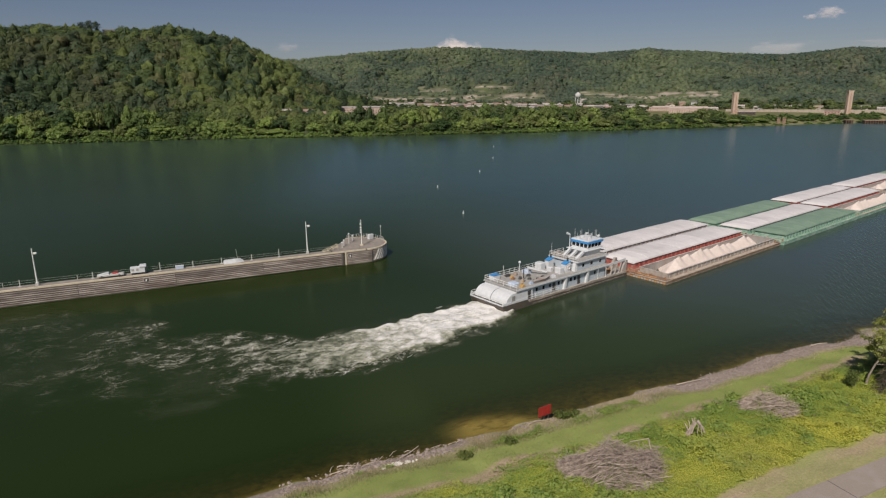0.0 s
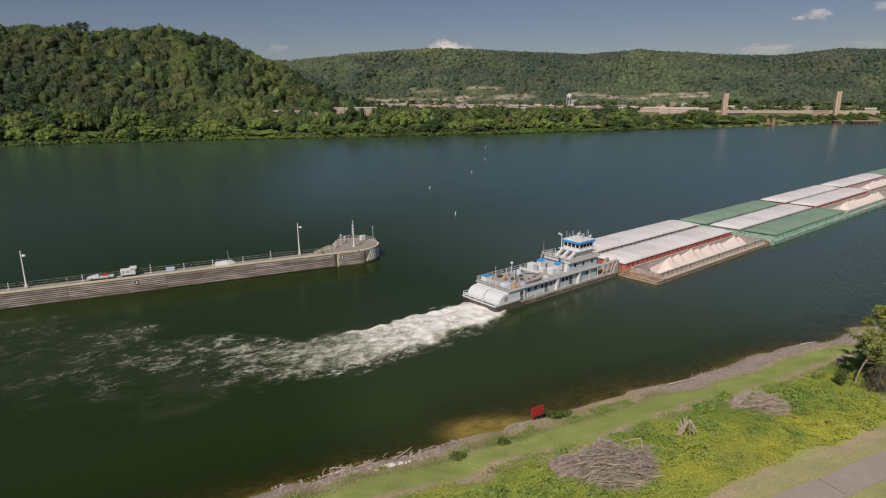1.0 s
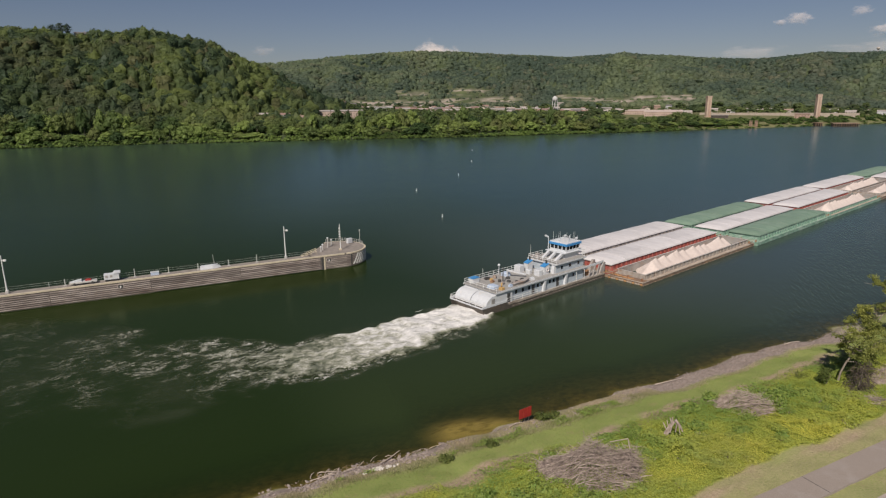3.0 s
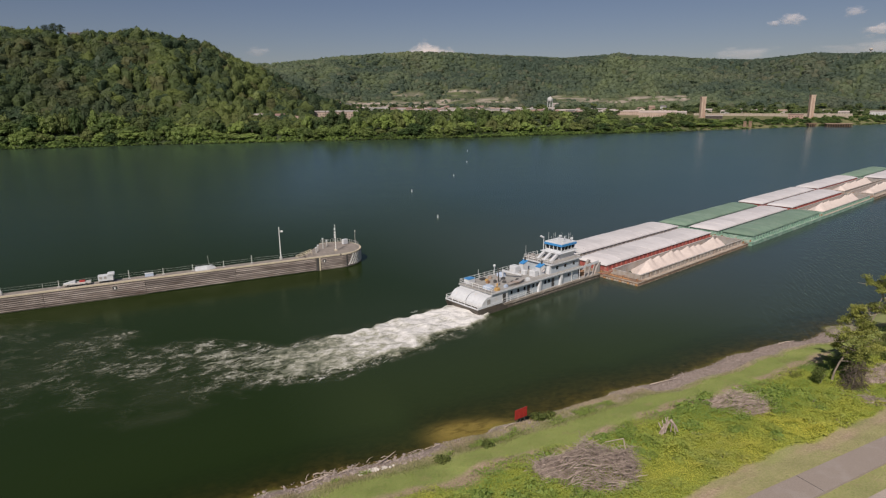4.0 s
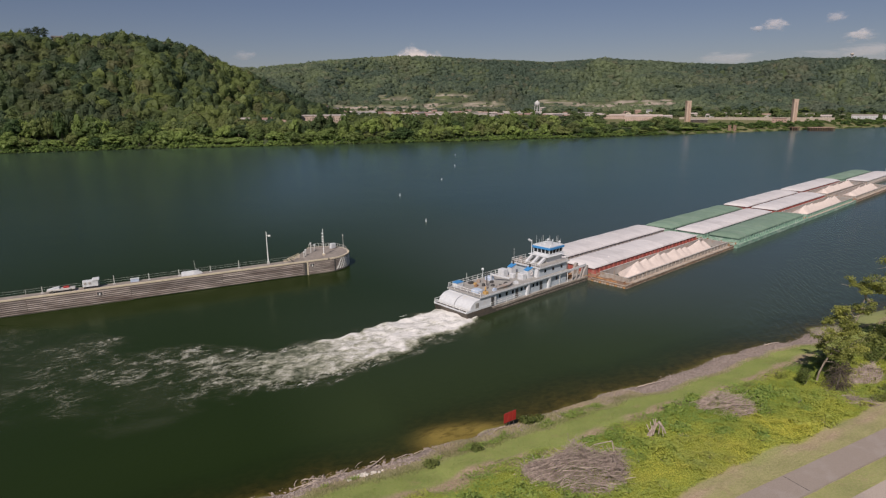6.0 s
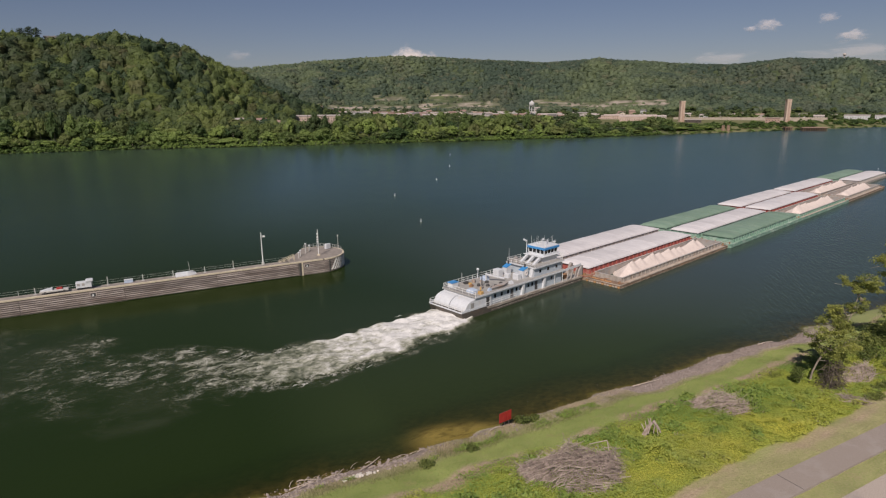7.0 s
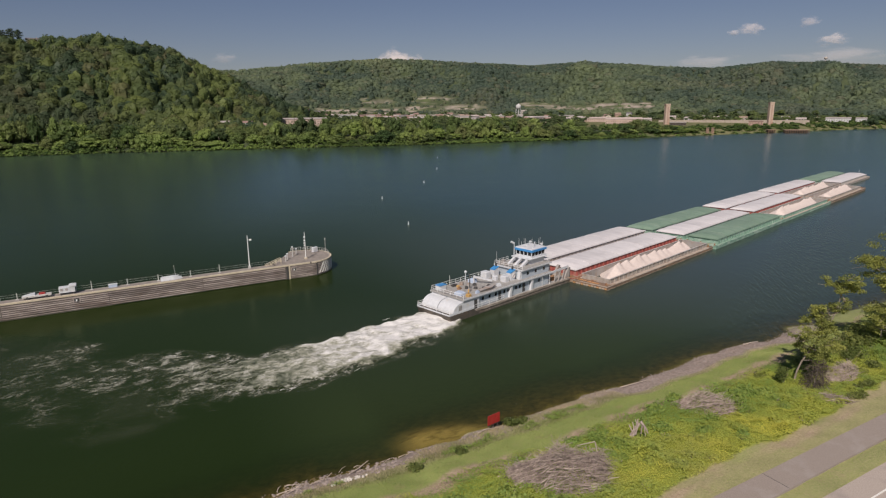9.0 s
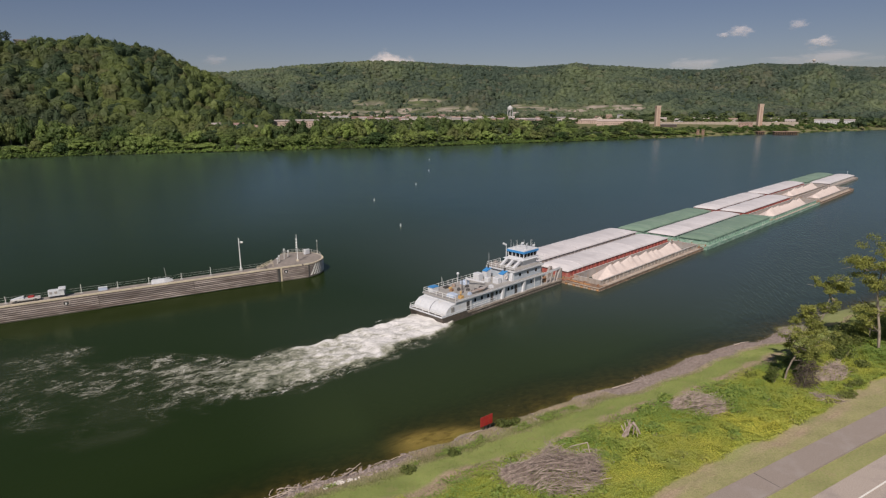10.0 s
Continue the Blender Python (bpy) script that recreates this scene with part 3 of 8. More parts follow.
def ico(sub):
    bm = bmesh.new()
    bmesh.ops.create_icosphere(bm, subdivisions=sub, radius=1.0)
    v = np.array([p.co[:] for p in bm.verts])
    f = np.array([[q.index for q in t.verts] for t in bm.faces])
    bm.free()
    return v, f


ICO1 = ico(1)


def leaf_cards(c, normal, size, r, jitter=0.5):
    """Four-cornered leaf sprays at c, roughly square to normal: (4n, 3) vertices."""
    n = len(c)
    nn = normal + r.normal(0, jitter, (n, 3))
    nn /= np.linalg.norm(nn, axis=1, keepdims=True)
    a = np.cross(nn, r.normal(0, 1, (n, 3)))
    a /= np.linalg.norm(a, axis=1, keepdims=True)
    b = np.cross(nn, a)
    s = (size * r.uniform(0.6, 1.3, n))[:, None]
    w = r.uniform(0.45, 0.8, n)[:, None]
    pts = np.stack([c - a * s, c - b * s * w + nn * s * 0.15, c + a * s * 0.9, c + b * s * w - nn * s * 0.1], 1)
    return pts.reshape(-1, 3)


def canopy_template(clumps, leaves, leaf, r, flat=0.8, core=0.74, fuzz=0.55):
    """A broad uneven crown in a unit box: many small clumps of loose leaf sprays over a lopsided dome."""
    vs, quads, tris, n = [], [], [], 0
    lean, lobes, turn = r.normal(0, 0.07, 2), r.uniform(0.12, 0.3), r.uniform(0, 6.28)
    for k in range(clumps):
        h = 1 - (k + 0.5) / clumps * 1.02
        a = 2.4 * k + r.uniform(-0.6, 0.6)
        q = np.sqrt(max(0.0, 1 - h * h)) * r.uniform(0.8, 1.15) * (1 + lobes * np.sin(2 * a + turn))
        c = np.array([0.36 * q * np.cos(a) + lean[0] * h, 0.36 * q * np.sin(a) + lean[1] * h, 0.34 + 0.46 * h * flat * r.uniform(0.72, 1.14)])
        cr = r.uniform(0.13, 0.24)
        v, f = ICO1
        vs.append(c + v * cr * np.array([1, 1, 0.8]) * core * (1 + 0.15 * r.normal(0, 1, (len(v), 1))))
        tris.append(f + n)
        n += len(v)
        m = max(3, leaves // clumps)
        d = r.normal(0, 1, (m, 3))
        d[:, 2] = np.abs(d[:, 2]) - 0.3
        d /= np.linalg.norm(d, axis=1, keepdims=True)
        v = leaf_cards(c + d * cr * r.uniform(0.72, 1.22, (m, 1)) * np.array([1, 1, 0.85]), d + [0, 0, 0.35], np.full(m, leaf), r, fuzz)
        vs.append(v)
        quads.append(np.arange(4 * m).reshape(-1, 4) + n)
        n += 4 * m
    return np.concatenate(vs), np.concatenate(quads), np.concatenate(tris)


def gz(x, y):
    return float(ground_z(np.array(float(x)), np.array(float(y))))


def leafy(center, radius, count, leaf, rg):
    """Leaf sprays through an uneven clump, thicker towards its skin."""
    d = rg.normal(0, 1, (count, 3))
    d /= np.linalg.norm(d, axis=1, keepdims=True)
    q = np.asarray(center) + d * (np.asarray(radius) * rg.uniform(0.35, 1.0, (count, 1)) ** 0.5) * (1 + 0.25 * rg.normal(0, 1, (count, 1)))
    return leaf_cards(q, d * 0.6 + [0, 0, 0.5], np.full(count, leaf), rg, 0.45)


def gumdrop_template(leaves, leaf, r, seg=9, rows=4, lobes=7, fuzz=0.35):
    """A crown as it stands in closed woods, in a unit box: a lobed dome on a skirt that goes down among its neighbours, covered in leaf sprays."""
    dc = r.normal(0, 1, (lobes, 3))
    dc[:, 2] = np.abs(dc[:, 2]) * 0.9
    dc /= np.linalg.norm(dc, axis=1, keepdims=True)
    amp, sharp = r.uniform(0.12, 0.36, lobes), r.uniform(0.05, 0.18, lobes)
    lean = r.normal(0, 0.06, 2)

    def skin(a, h):
        """Points at the turn a and height h (0 to 1), and the ways out of the crown there."""
        q = np.sqrt(np.clip(1 - h ** 2.8, 0, 1))
        d = np.stack([q * np.cos(a), q * np.sin(a), h], -1)
        u = d / np.maximum(np.linalg.norm(d, axis=-1, keepdims=True), 1e-6)
        f = 0.86 + sum(w * np.exp(-((u - c) ** 2).sum(-1) / k) for w, c, k in zip(amp, dc, sharp))
        p = np.stack([0.43 * d[..., 0] * f + lean[0] * h, 0.43 * d[..., 1] * f + lean[1] * h, 0.3 + 0.48 * h * f], -1)
        return p, u
    hs = np.append(np.linspace(0, 1, rows + 1)[:-2] ** 0.8, [0.8, 0.95])
    rows += 1
    A, H = np.meshgrid(np.arange(seg) * 2 * np.pi / seg, hs)
    core, _ = skin(A, H)
    core = core * np.array([0.93, 0.93, 0.96])
    core[0, :, 2] -= 0.35
    tip, _ = skin(np.zeros(1), np.ones(1))
    v = np.concatenate([core.reshape(-1, 3), tip * np.array([1, 1, 0.97])])
    quads, tris = [], []
    for k in range(rows - 1):
        for i in range(seg):
            j = (i + 1) % seg
            quads.append((k * seg + i, k * seg + j, (k + 1) * seg + j, (k + 1) * seg + i))
    for i in range(seg):
        tris.append(((rows - 1) * seg + i, (rows - 1) * seg + (i + 1) % seg, rows * seg))
    a, h = r.uniform(0, 2 * np.pi, leaves), 0.97 * r.uniform(0, 1, leaves) ** 0.7
    p, u = skin(a, h)
    p = p * (1 + np.array([0.03, 0.03, 0.012]) * r.normal(0, 1, (leaves, 1)))
    cards = leaf_cards(p, u * np.array([1, 1, 1.3]) + [0, 0, 0.2], np.full(leaves, leaf), r, fuzz)
    n = len(v)
    return np.concatenate([v, cards]), np.concatenate([np.array(quads), np.arange(4 * leaves).reshape(-1, 4) + n]), np.array(tris)


def plant_woods(name, label, pos, height, width, tint, templates, material, sink=0.1, olive=None):
    """Many crowns in one mesh."""
    V, Q, T, A, B, n = [], [], [], [], [], 0
    for i in range(len(pos)):
        v, q, t = templates[int(rng.integers(len(templates)))]
        a = rng.uniform(0, 2 * np.pi)
        ca, sa = np.cos(a), np.sin(a)
        x, y = v[:, 0] * width[i], v[:, 1] * width[i]
        V.append(np.stack([pos[i, 0] + x * ca - y * sa, pos[i, 1] + x * sa + y * ca, pos[i, 2] + (v[:, 2] - sink) * height[i]], 1))
        Q.append(q + n)
        if len(t):
            T.append(t + n)
        A.append(np.full(len(v), tint[i]))
        B.append(np.full(len(v), 0.0 if olive is None else olive[i]))
        n += len(v)
    me = np_mesh(name, np.concatenate(V), [np.concatenate(Q)] + ([np.concatenate(T)] if T else []), material, {"tint": np.concatenate(A), "olive": np.concatenate(B)})
    ob = new(name, me)
    return tagged(ob, label, "trees", kind="stuff")


def scatter(az0, az1, r0, r1, spacing):
    """Jittered places in a sector seen from the origin."""
    out = []
    r = r0
    while r < r1:
        az = az0 + rng.uniform(0, 1) * np.degrees(spacing / r)
        while az < az1:
            rr, aa = r + rng.uniform(-0.45, 0.45) * spacing, np.radians(az + rng.uniform(-0.45, 0.45) * np.degrees(spacing / r))
            out.append((rr * np.cos(aa), rr * np.sin(aa)))
            az += np.degrees(spacing / r)
        r += spacing * 0.9
    return np.array(out)


T_FINE = [canopy_template(13, 230, 0.058, rng, rng.uniform(0.8, 1.05)) for _ in range(5)]
T_MID = [gumdrop_template(200, 0.05, rng, 11, 5, 11, 0.24) for _ in range(12)]
T_LOW = [canopy_template(7, 110, 0.078, rng, rng.uniform(0.6, 1.0), 0.84, 0.42) for _ in range(7)]
T_FAR = [gumdrop_template(50, 0.08, rng, 8, 4, 6, 0.2) for _ in range(12)]

# the wooded hill downstream
p = np.concatenate([scatter(68, 103, 735, 1022, 11.6), scatter(68, 103, 735, 1022, 26)])
p = p + rng.normal(0, 3.0, p.shape)
z = ground_z(p[:, 0], p[:, 1])
big = np.arange(len(p)) > len(p) * 0.84
az, rad = np.degrees(np.arctan2(p[:, 1], p[:, 0])), np.hypot(p[:, 0], p[:, 1])
keep = (p[:, 1] > far_shore(p[:, 0]) + 46) & (left_hill(az) > 16)
keep &= ~((np.abs(az - 92.6) < 0.75) & (rad > 978)) & ~((np.abs(az - 94.0) < 0.8) & (rad > 975))
keep &= ~((az > 69.5) & (az < 75.3) & (rad > 790) & (rad < 905))
keep &= ~((az > 75.8) & (az < 80.6) & (np.abs(rad - 826) < 15))      # gardens at the foot
p, z, big, az, rad = p[keep], z[keep], big[keep], az[keep], rad[keep]
n = len(p)
stand = vnoise(p[:, 0], p[:, 1], 30, 27)
wid = np.where(big, rng.uniform(20, 28, n), 14 + 13 * rng.uniform(0, 1, n) ** 1.6)
tan = 0.75 * sstep(0.15, 0.75, vnoise(p[:, 0], p[:, 1], 48, 35)) + 0.7 * sstep(810, 780, rad) * sstep(82, 86, az) * sstep(-0.5, 0.2, vnoise(p[:, 0], p[:, 1], 22, 36))
tan = np.clip(0.5 * tan * rng.uniform(0.2, 1.0, n) + 0.5 * (rng.uniform(0, 1, n) < 0.06), 0, 0.7)
tone = np.clip(0.38 + 0.55 * vnoise(p[:, 0], p[:, 1], 60, 21) + 0.25 * vnoise(p[:, 0], p[:, 1], 20, 24) + rng.normal(0, 0.27, n), 0, 1.0)
plant_woods("hill_woods", "dense green broadleaf woods covering the steep hill", np.column_stack([p, z]), (21 + 4.5 * stand + rng.uniform(-4.5, 4.5, n)) * np.where(big, 1.16, 1.0), wid, tone, T_MID, WOODS, 0.25, tan)

# the long ridge behind the town
p = scatter(21, 80, 1400, 1945, 12.8)
p = p + rng.normal(0, 4.0, p.shape)
z = ground_z(p[:, 0], p[:, 1])
az, rad = np.degrees(np.arctan2(p[:, 1], p[:, 0])), np.hypot(p[:, 0], p[:, 1])
bare = np.max([rock_cut(p[:, 0] * q, p[:, 1] * q) for q in (0.994, 1.0, 1.008, 1.016)], axis=0)
keep = bare < np.where(rng.uniform(0, 1, len(p)) < 0.35, 2.0, 0.2)
keep &= (z - 25) / rad > (left_hill(az) - 50) / 980                  # none behind the nearer hill
p, z, bare, az = p[keep], z[keep], bare[keep], az[keep]
n = len(p)
scrubby = 1 - 0.55 * (bare > 0.2)                                  # only low growth on the ledges
stand = vnoise(p[:, 0], p[:, 1], 55, 28)
tan = np.clip(0.4 * sstep(0.1, 0.8, vnoise(p[:, 0], p[:, 1], 110, 37)) * rng.uniform(0.2, 1, n) + 0.4 * (rng.uniform(0, 1, n) < 0.08), 0, 0.85)
tone = np.clip(0.44 - 0.2 * sstep(46, 34, az) + 0.4 * vnoise(p[:, 0], p[:, 1], 80, 22) + 0.6 * vnoise(p[:, 0], p[:, 1], 230, 25) + 0.35 * vnoise(p[:, 0], p[:, 1], 38, 29) + rng.normal(0, 0.1, n), 0, 1.0)
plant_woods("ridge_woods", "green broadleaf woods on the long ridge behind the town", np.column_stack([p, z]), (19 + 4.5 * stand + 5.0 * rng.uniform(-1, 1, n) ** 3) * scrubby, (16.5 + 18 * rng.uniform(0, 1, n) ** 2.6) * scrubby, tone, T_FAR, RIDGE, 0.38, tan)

# trees and hedges among the houses on the flats
p = scatter(22, 76, 900, 1400, 27)
z = ground_z(p[:, 0], p[:, 1])
az, r = np.degrees(np.arctan2(p[:, 1], p[:, 0])), np.hypot(p[:, 0], p[:, 1])
keep = (p[:, 1] > far_shore(p[:, 0]) + 60) & (rng.uniform(0, 1, len(p)) < np.where(az > 42, np.where(r < 1080, 0.95, 0.6), np.where(r > 1200, 0.95, 0.4))) & ~((az < 41) & (r < 1170)) & ~((az > 42.6) & (az < 47.4) & (r < 1145))
p, z = p[keep], z[keep]
n = len(p)
plant_woods("town_trees", "scattered green trees among the houses on the flats", np.column_stack([p, z]), rng.uniform(9, 15, n), rng.uniform(14, 24, n), np.clip(rng.normal(0.4, 0.2, n), 0, 1), T_LOW, WOODS)


# the belt of trees along the far waterline
def belt_height(x):
    return np.interp(x, [-300, 0, 75, 95, 165, 190, 330, 520, 548, 615, 650, 720, 1100], [28, 27, 26, 18, 18, 25, 25.5, 23, 15, 14, 15, 9, 7])


def river_tree(k):
    r = np.random.default_rng(200 + k)
    v, q, t = canopy_template(19, 860, 0.037, r, r.uniform(0.8, 1.12), 0.74)
    ob = thing("tree", pose(0, 0, 0), "leafy green broadleaf tree on the far bank", "tree", "riverside trees")
    part("crown", np_mesh("crown", v, [q, t], RIVER_TREE, {"tint": np.full(len(v), 0.5)}), RIVER_TREE, ob)
    part("trunk", MB().tube((0, 0, 0.0), (0.01, 0, 0.3), 0.03, 0.022, 7).tube((0.01, 0, 0.3), (0.0, 0.02, 0.7), 0.022, 0.01, 6), BARK, ob)
    return ob


KINDS = [river_tree(k) for k in range(7)]
used = set()
back = []
for row, (inset, gap, lo, hi) in enumerate(((33, 12.0, 0.55, 1.34), (13.5, 10.5, 0.32, 0.85), (50, 10.0, 0.7, 1.05), (66, 10.0, 0.7, 1.0))):
    x = -330.0
    while x < 740:
        xx = x + rng.uniform(-3.2, 3.2)
        yy = float(far_shore(np.array(xx))) + inset + rng.uniform(-5, 5)
        h, w = float(belt_height(xx)) * rng.uniform(lo, hi), rng.choice([rng.uniform(12, 17), rng.uniform(17, 28)])
        if row < 2 and -260 < xx < 735:
            k = int(rng.integers(7))
            m = pose(xx, yy, float(ground_z(np.array(xx), np.array(yy))) - (0.14 if row == 0 else 0.24) * h, 0, 0, rng.uniform(0, 360)) @ Matrix.Diagonal((w, w, h, 1))
            if k in used:
                copy_thing(KINDS[k], m).scale = (w, w, h)
            else:
                KINDS[k].matrix_basis = m
                used.add(k)
        elif not (row > 1 and xx > 330):
            back.append((xx, yy, h, w))
        x += gap
for k in range(7):
    if k not in used:
        for o in (*KINDS[k].children_recursive, KINDS[k]):
            bpy.data.objects.remove(o)
back = np.array(back)
xs, ys = back[:, 0], back[:, 1]
plant_woods("riverside_woods", "woods of green broadleaf trees behind the far bank", np.column_stack([xs, ys, ground_z(xs, ys)]), back[:, 2], back[:, 3], np.clip(0.4 + 0.35 * vnoise(xs, ys, 25, 23) + rng.normal(0, 0.25, len(xs)), 0, 1), T_FINE, WOODS, 0.15)

# low shrubs at the water's edge
x = np.arange(-340, 1120, 1.5)
x = x + rng.uniform(-1.2, 1.2, len(x))
y = far_shore(x) + np.where(np.arange(len(x)) % 3 == 0, rng.uniform(-2.0, 1.5, len(x)), rng.uniform(-1.0, 11, len(x)))
keep = (x < 640) | (rng.uniform(0, 1, len(x)) < 0.35)
x, y = x[keep], y[keep]
n = len(x)
plant_woods("shore_shrubs", "low bright green shrubs at the far water's edge", np.column_stack([x, y, np.maximum(ground_z(x, y), 0)]), np.where(x < 640, rng.uniform(3, 9, n), rng.uniform(2, 5, n)), rng.uniform(4.5, 9.5, n), np.clip(0.55 + 0.35 * sstep(50, 90, x) * (1 - sstep(190, 260, x)) + 0.4 * vnoise(x, y, 14, 26) + rng.normal(0, 0.25, n), 0, 1.3), T_LOW, RIVERSIDE, 0.3)
x = rng.uniform(640, 1150, 230)
y = far_shore(x) + rng.uniform(8, 60, len(x))
n = len(x)
plant_woods("meadow_shrubs", "scattered shrubs on the grassy far bank", np.column_stack([x, y, ground_z(x, y)]), rng.uniform(4, 10, n), rng.uniform(7, 15, n), np.clip(rng.normal(0.25, 0.2, n), 0, 1), T_LOW, RIVERSIDE, 0.3)
p = scatter(19.5, 25.6, 1030, 1330, 17)                      # woods down to the water upstream
p = p[(p[:, 1] > far_shore(p[:, 0]) + 4)]
z, n = ground_z(p[:, 0], p[:, 1]), len(p)
plant_woods("upstream_woods", "green woods reaching the far water's edge upstream", np.column_stack([p, z]), rng.uniform(13, 22, n), rng.uniform(15, 26, n), np.clip(rng.normal(0.35, 0.2, n), 0, 1), T_LOW, WOODS, 0.2)


# ---- clouds: soft backdrops far behind the ridge
def cloud_material(seed, thick):
    m, nt, p = mat_new("cloud_vapour")
    v = nt.nodes.new("ShaderNodeTexCoord").outputs["Object"]
    mp = nt.nodes.new("ShaderNodeMapping")
    mp.inputs["Location"].default_value = (seed * 3.7, 0, seed * 1.9)
    nt.links.new(v, mp.inputs["Vector"])
    n1 = node(nt, "ShaderNodeTexNoise", Scale=2.6, Detail=7.0, Roughness=0.55)
    nt.links.new(mp.outputs[0], n1.inputs["Vector"])
    ln = nt.nodes.new("ShaderNodeVectorMath")
    ln.operation = "LENGTH"
    nt.links.new(v, ln.inputs[0])
    sub = node(nt, "ShaderNodeMath", operation="MULTIPLY_ADD")
    nt.links.new(ln.outputs["Value"], sub.inputs[0])
    sub.inputs[1].default_value = -0.62
    nt.links.new(n1.outputs[0], sub.inputs[2])
    r = nt.nodes.new("ShaderNodeMapRange")
    r.interpolation_type = "SMOOTHSTEP"
    r.inputs["From Min"].default_value, r.inputs["From Max"].default_value = 0.0, 0.46
    r.inputs["To Max"].default_value = thick
    nt.links.new(sub.outputs[0], r.inputs["Value"])
    p.inputs["Base Color"].default_value = (0.76, 0.68, 0.66, 1)
    p.inputs["Roughness"].default_value = 1.0
    p.inputs["Specular IOR Level"].default_value = 0.0
    nt.links.new(r.outputs[0], p.inputs["Alpha"])
    return m


def cloud(az, el, dist, w, h, thick, label, seed):
    """A bowed sheet of vapour, its edges thinned by its own grain; w and h are its half sizes."""
    mb = MB()
    n = 8
    vs = [(-1 + 2 * i / n, 0.25 * ((-1 + 2 * i / n) ** 2 + (-1 + 2 * j / n) ** 2), -1 + 2 * j / n) for j in range(n + 1) for i in range(n + 1)]
    fs = [(j * (n + 1) + i, j * (n + 1) + i + 1, (j + 1) * (n + 1) + i + 1, (j + 1) * (n + 1) + i) for j in range(n) for i in range(n)]
    mb.add(vs, fs)
    a, e = radians(az), radians(el)
    ob = part("cloud", mb, cloud_material(seed, thick), None, smooth=True)
    ob.matrix_basis = pose(dist * math.cos(e) * math.cos(a), dist * math.cos(e) * math.sin(a), 43 + dist * math.sin(e), 0, 0, az - 90) @ Matrix.Diagonal((w, 60, h, 1))
    ob.visible_shadow = False
    tagged(ob, label, "cloud", "clouds", kind="structure")


cloud(64.0, 3.8, 4500, 240, 135, 0.75, "white heaped summer cloud over the ridge", 1)
cloud(34.4, 5.75, 4500, 112, 60, 0.4, "small puffy white cloud in the blue sky", 2)
cloud(35.7, 5.5, 4500, 60, 26, 0.35, "wisp of white cloud in the blue sky", 8)
cloud(30.4, 5.98, 4500, 90, 46, 0.3, "small thin white cloud in the blue sky", 3)
cloud(28.7, 4.62, 4500, 120, 50, 0.4, "small flat white cloud in the blue sky", 4)
cloud(28.3, 3.4, 4600, 430, 75, 0.24, "long low white cloud bank over the ridge", 5)
cloud(37.6, 3.3, 4600, 260, 60, 0.2, "thin low white cloud over the ridge", 6)
cloud(79.0, 4.05, 4600, 130, 45, 0.18, "faint small white cloud over the hill", 7)


# ---- the tow: fourteen barges and the towboat that pushes them; its own axes, x ahead, y to port
TOW = pose(102.98, 100.1, 0, 0, 0, 14)
BL, BW = 59.4, 10.67


def arch(y):
    """Height of a cover over its edge, for y from -1 to 1."""
    return 0.6 * (1 - abs(y) ** 3.2)


LUGS = {m: mesh_of(MB().bevel_box(-0.24, 0.24, -0.1, 0.1, -0.1, 0.12, 0.03), "lifting_lug", m) for m in (COVER_WHITE, COVER_GREEN)}


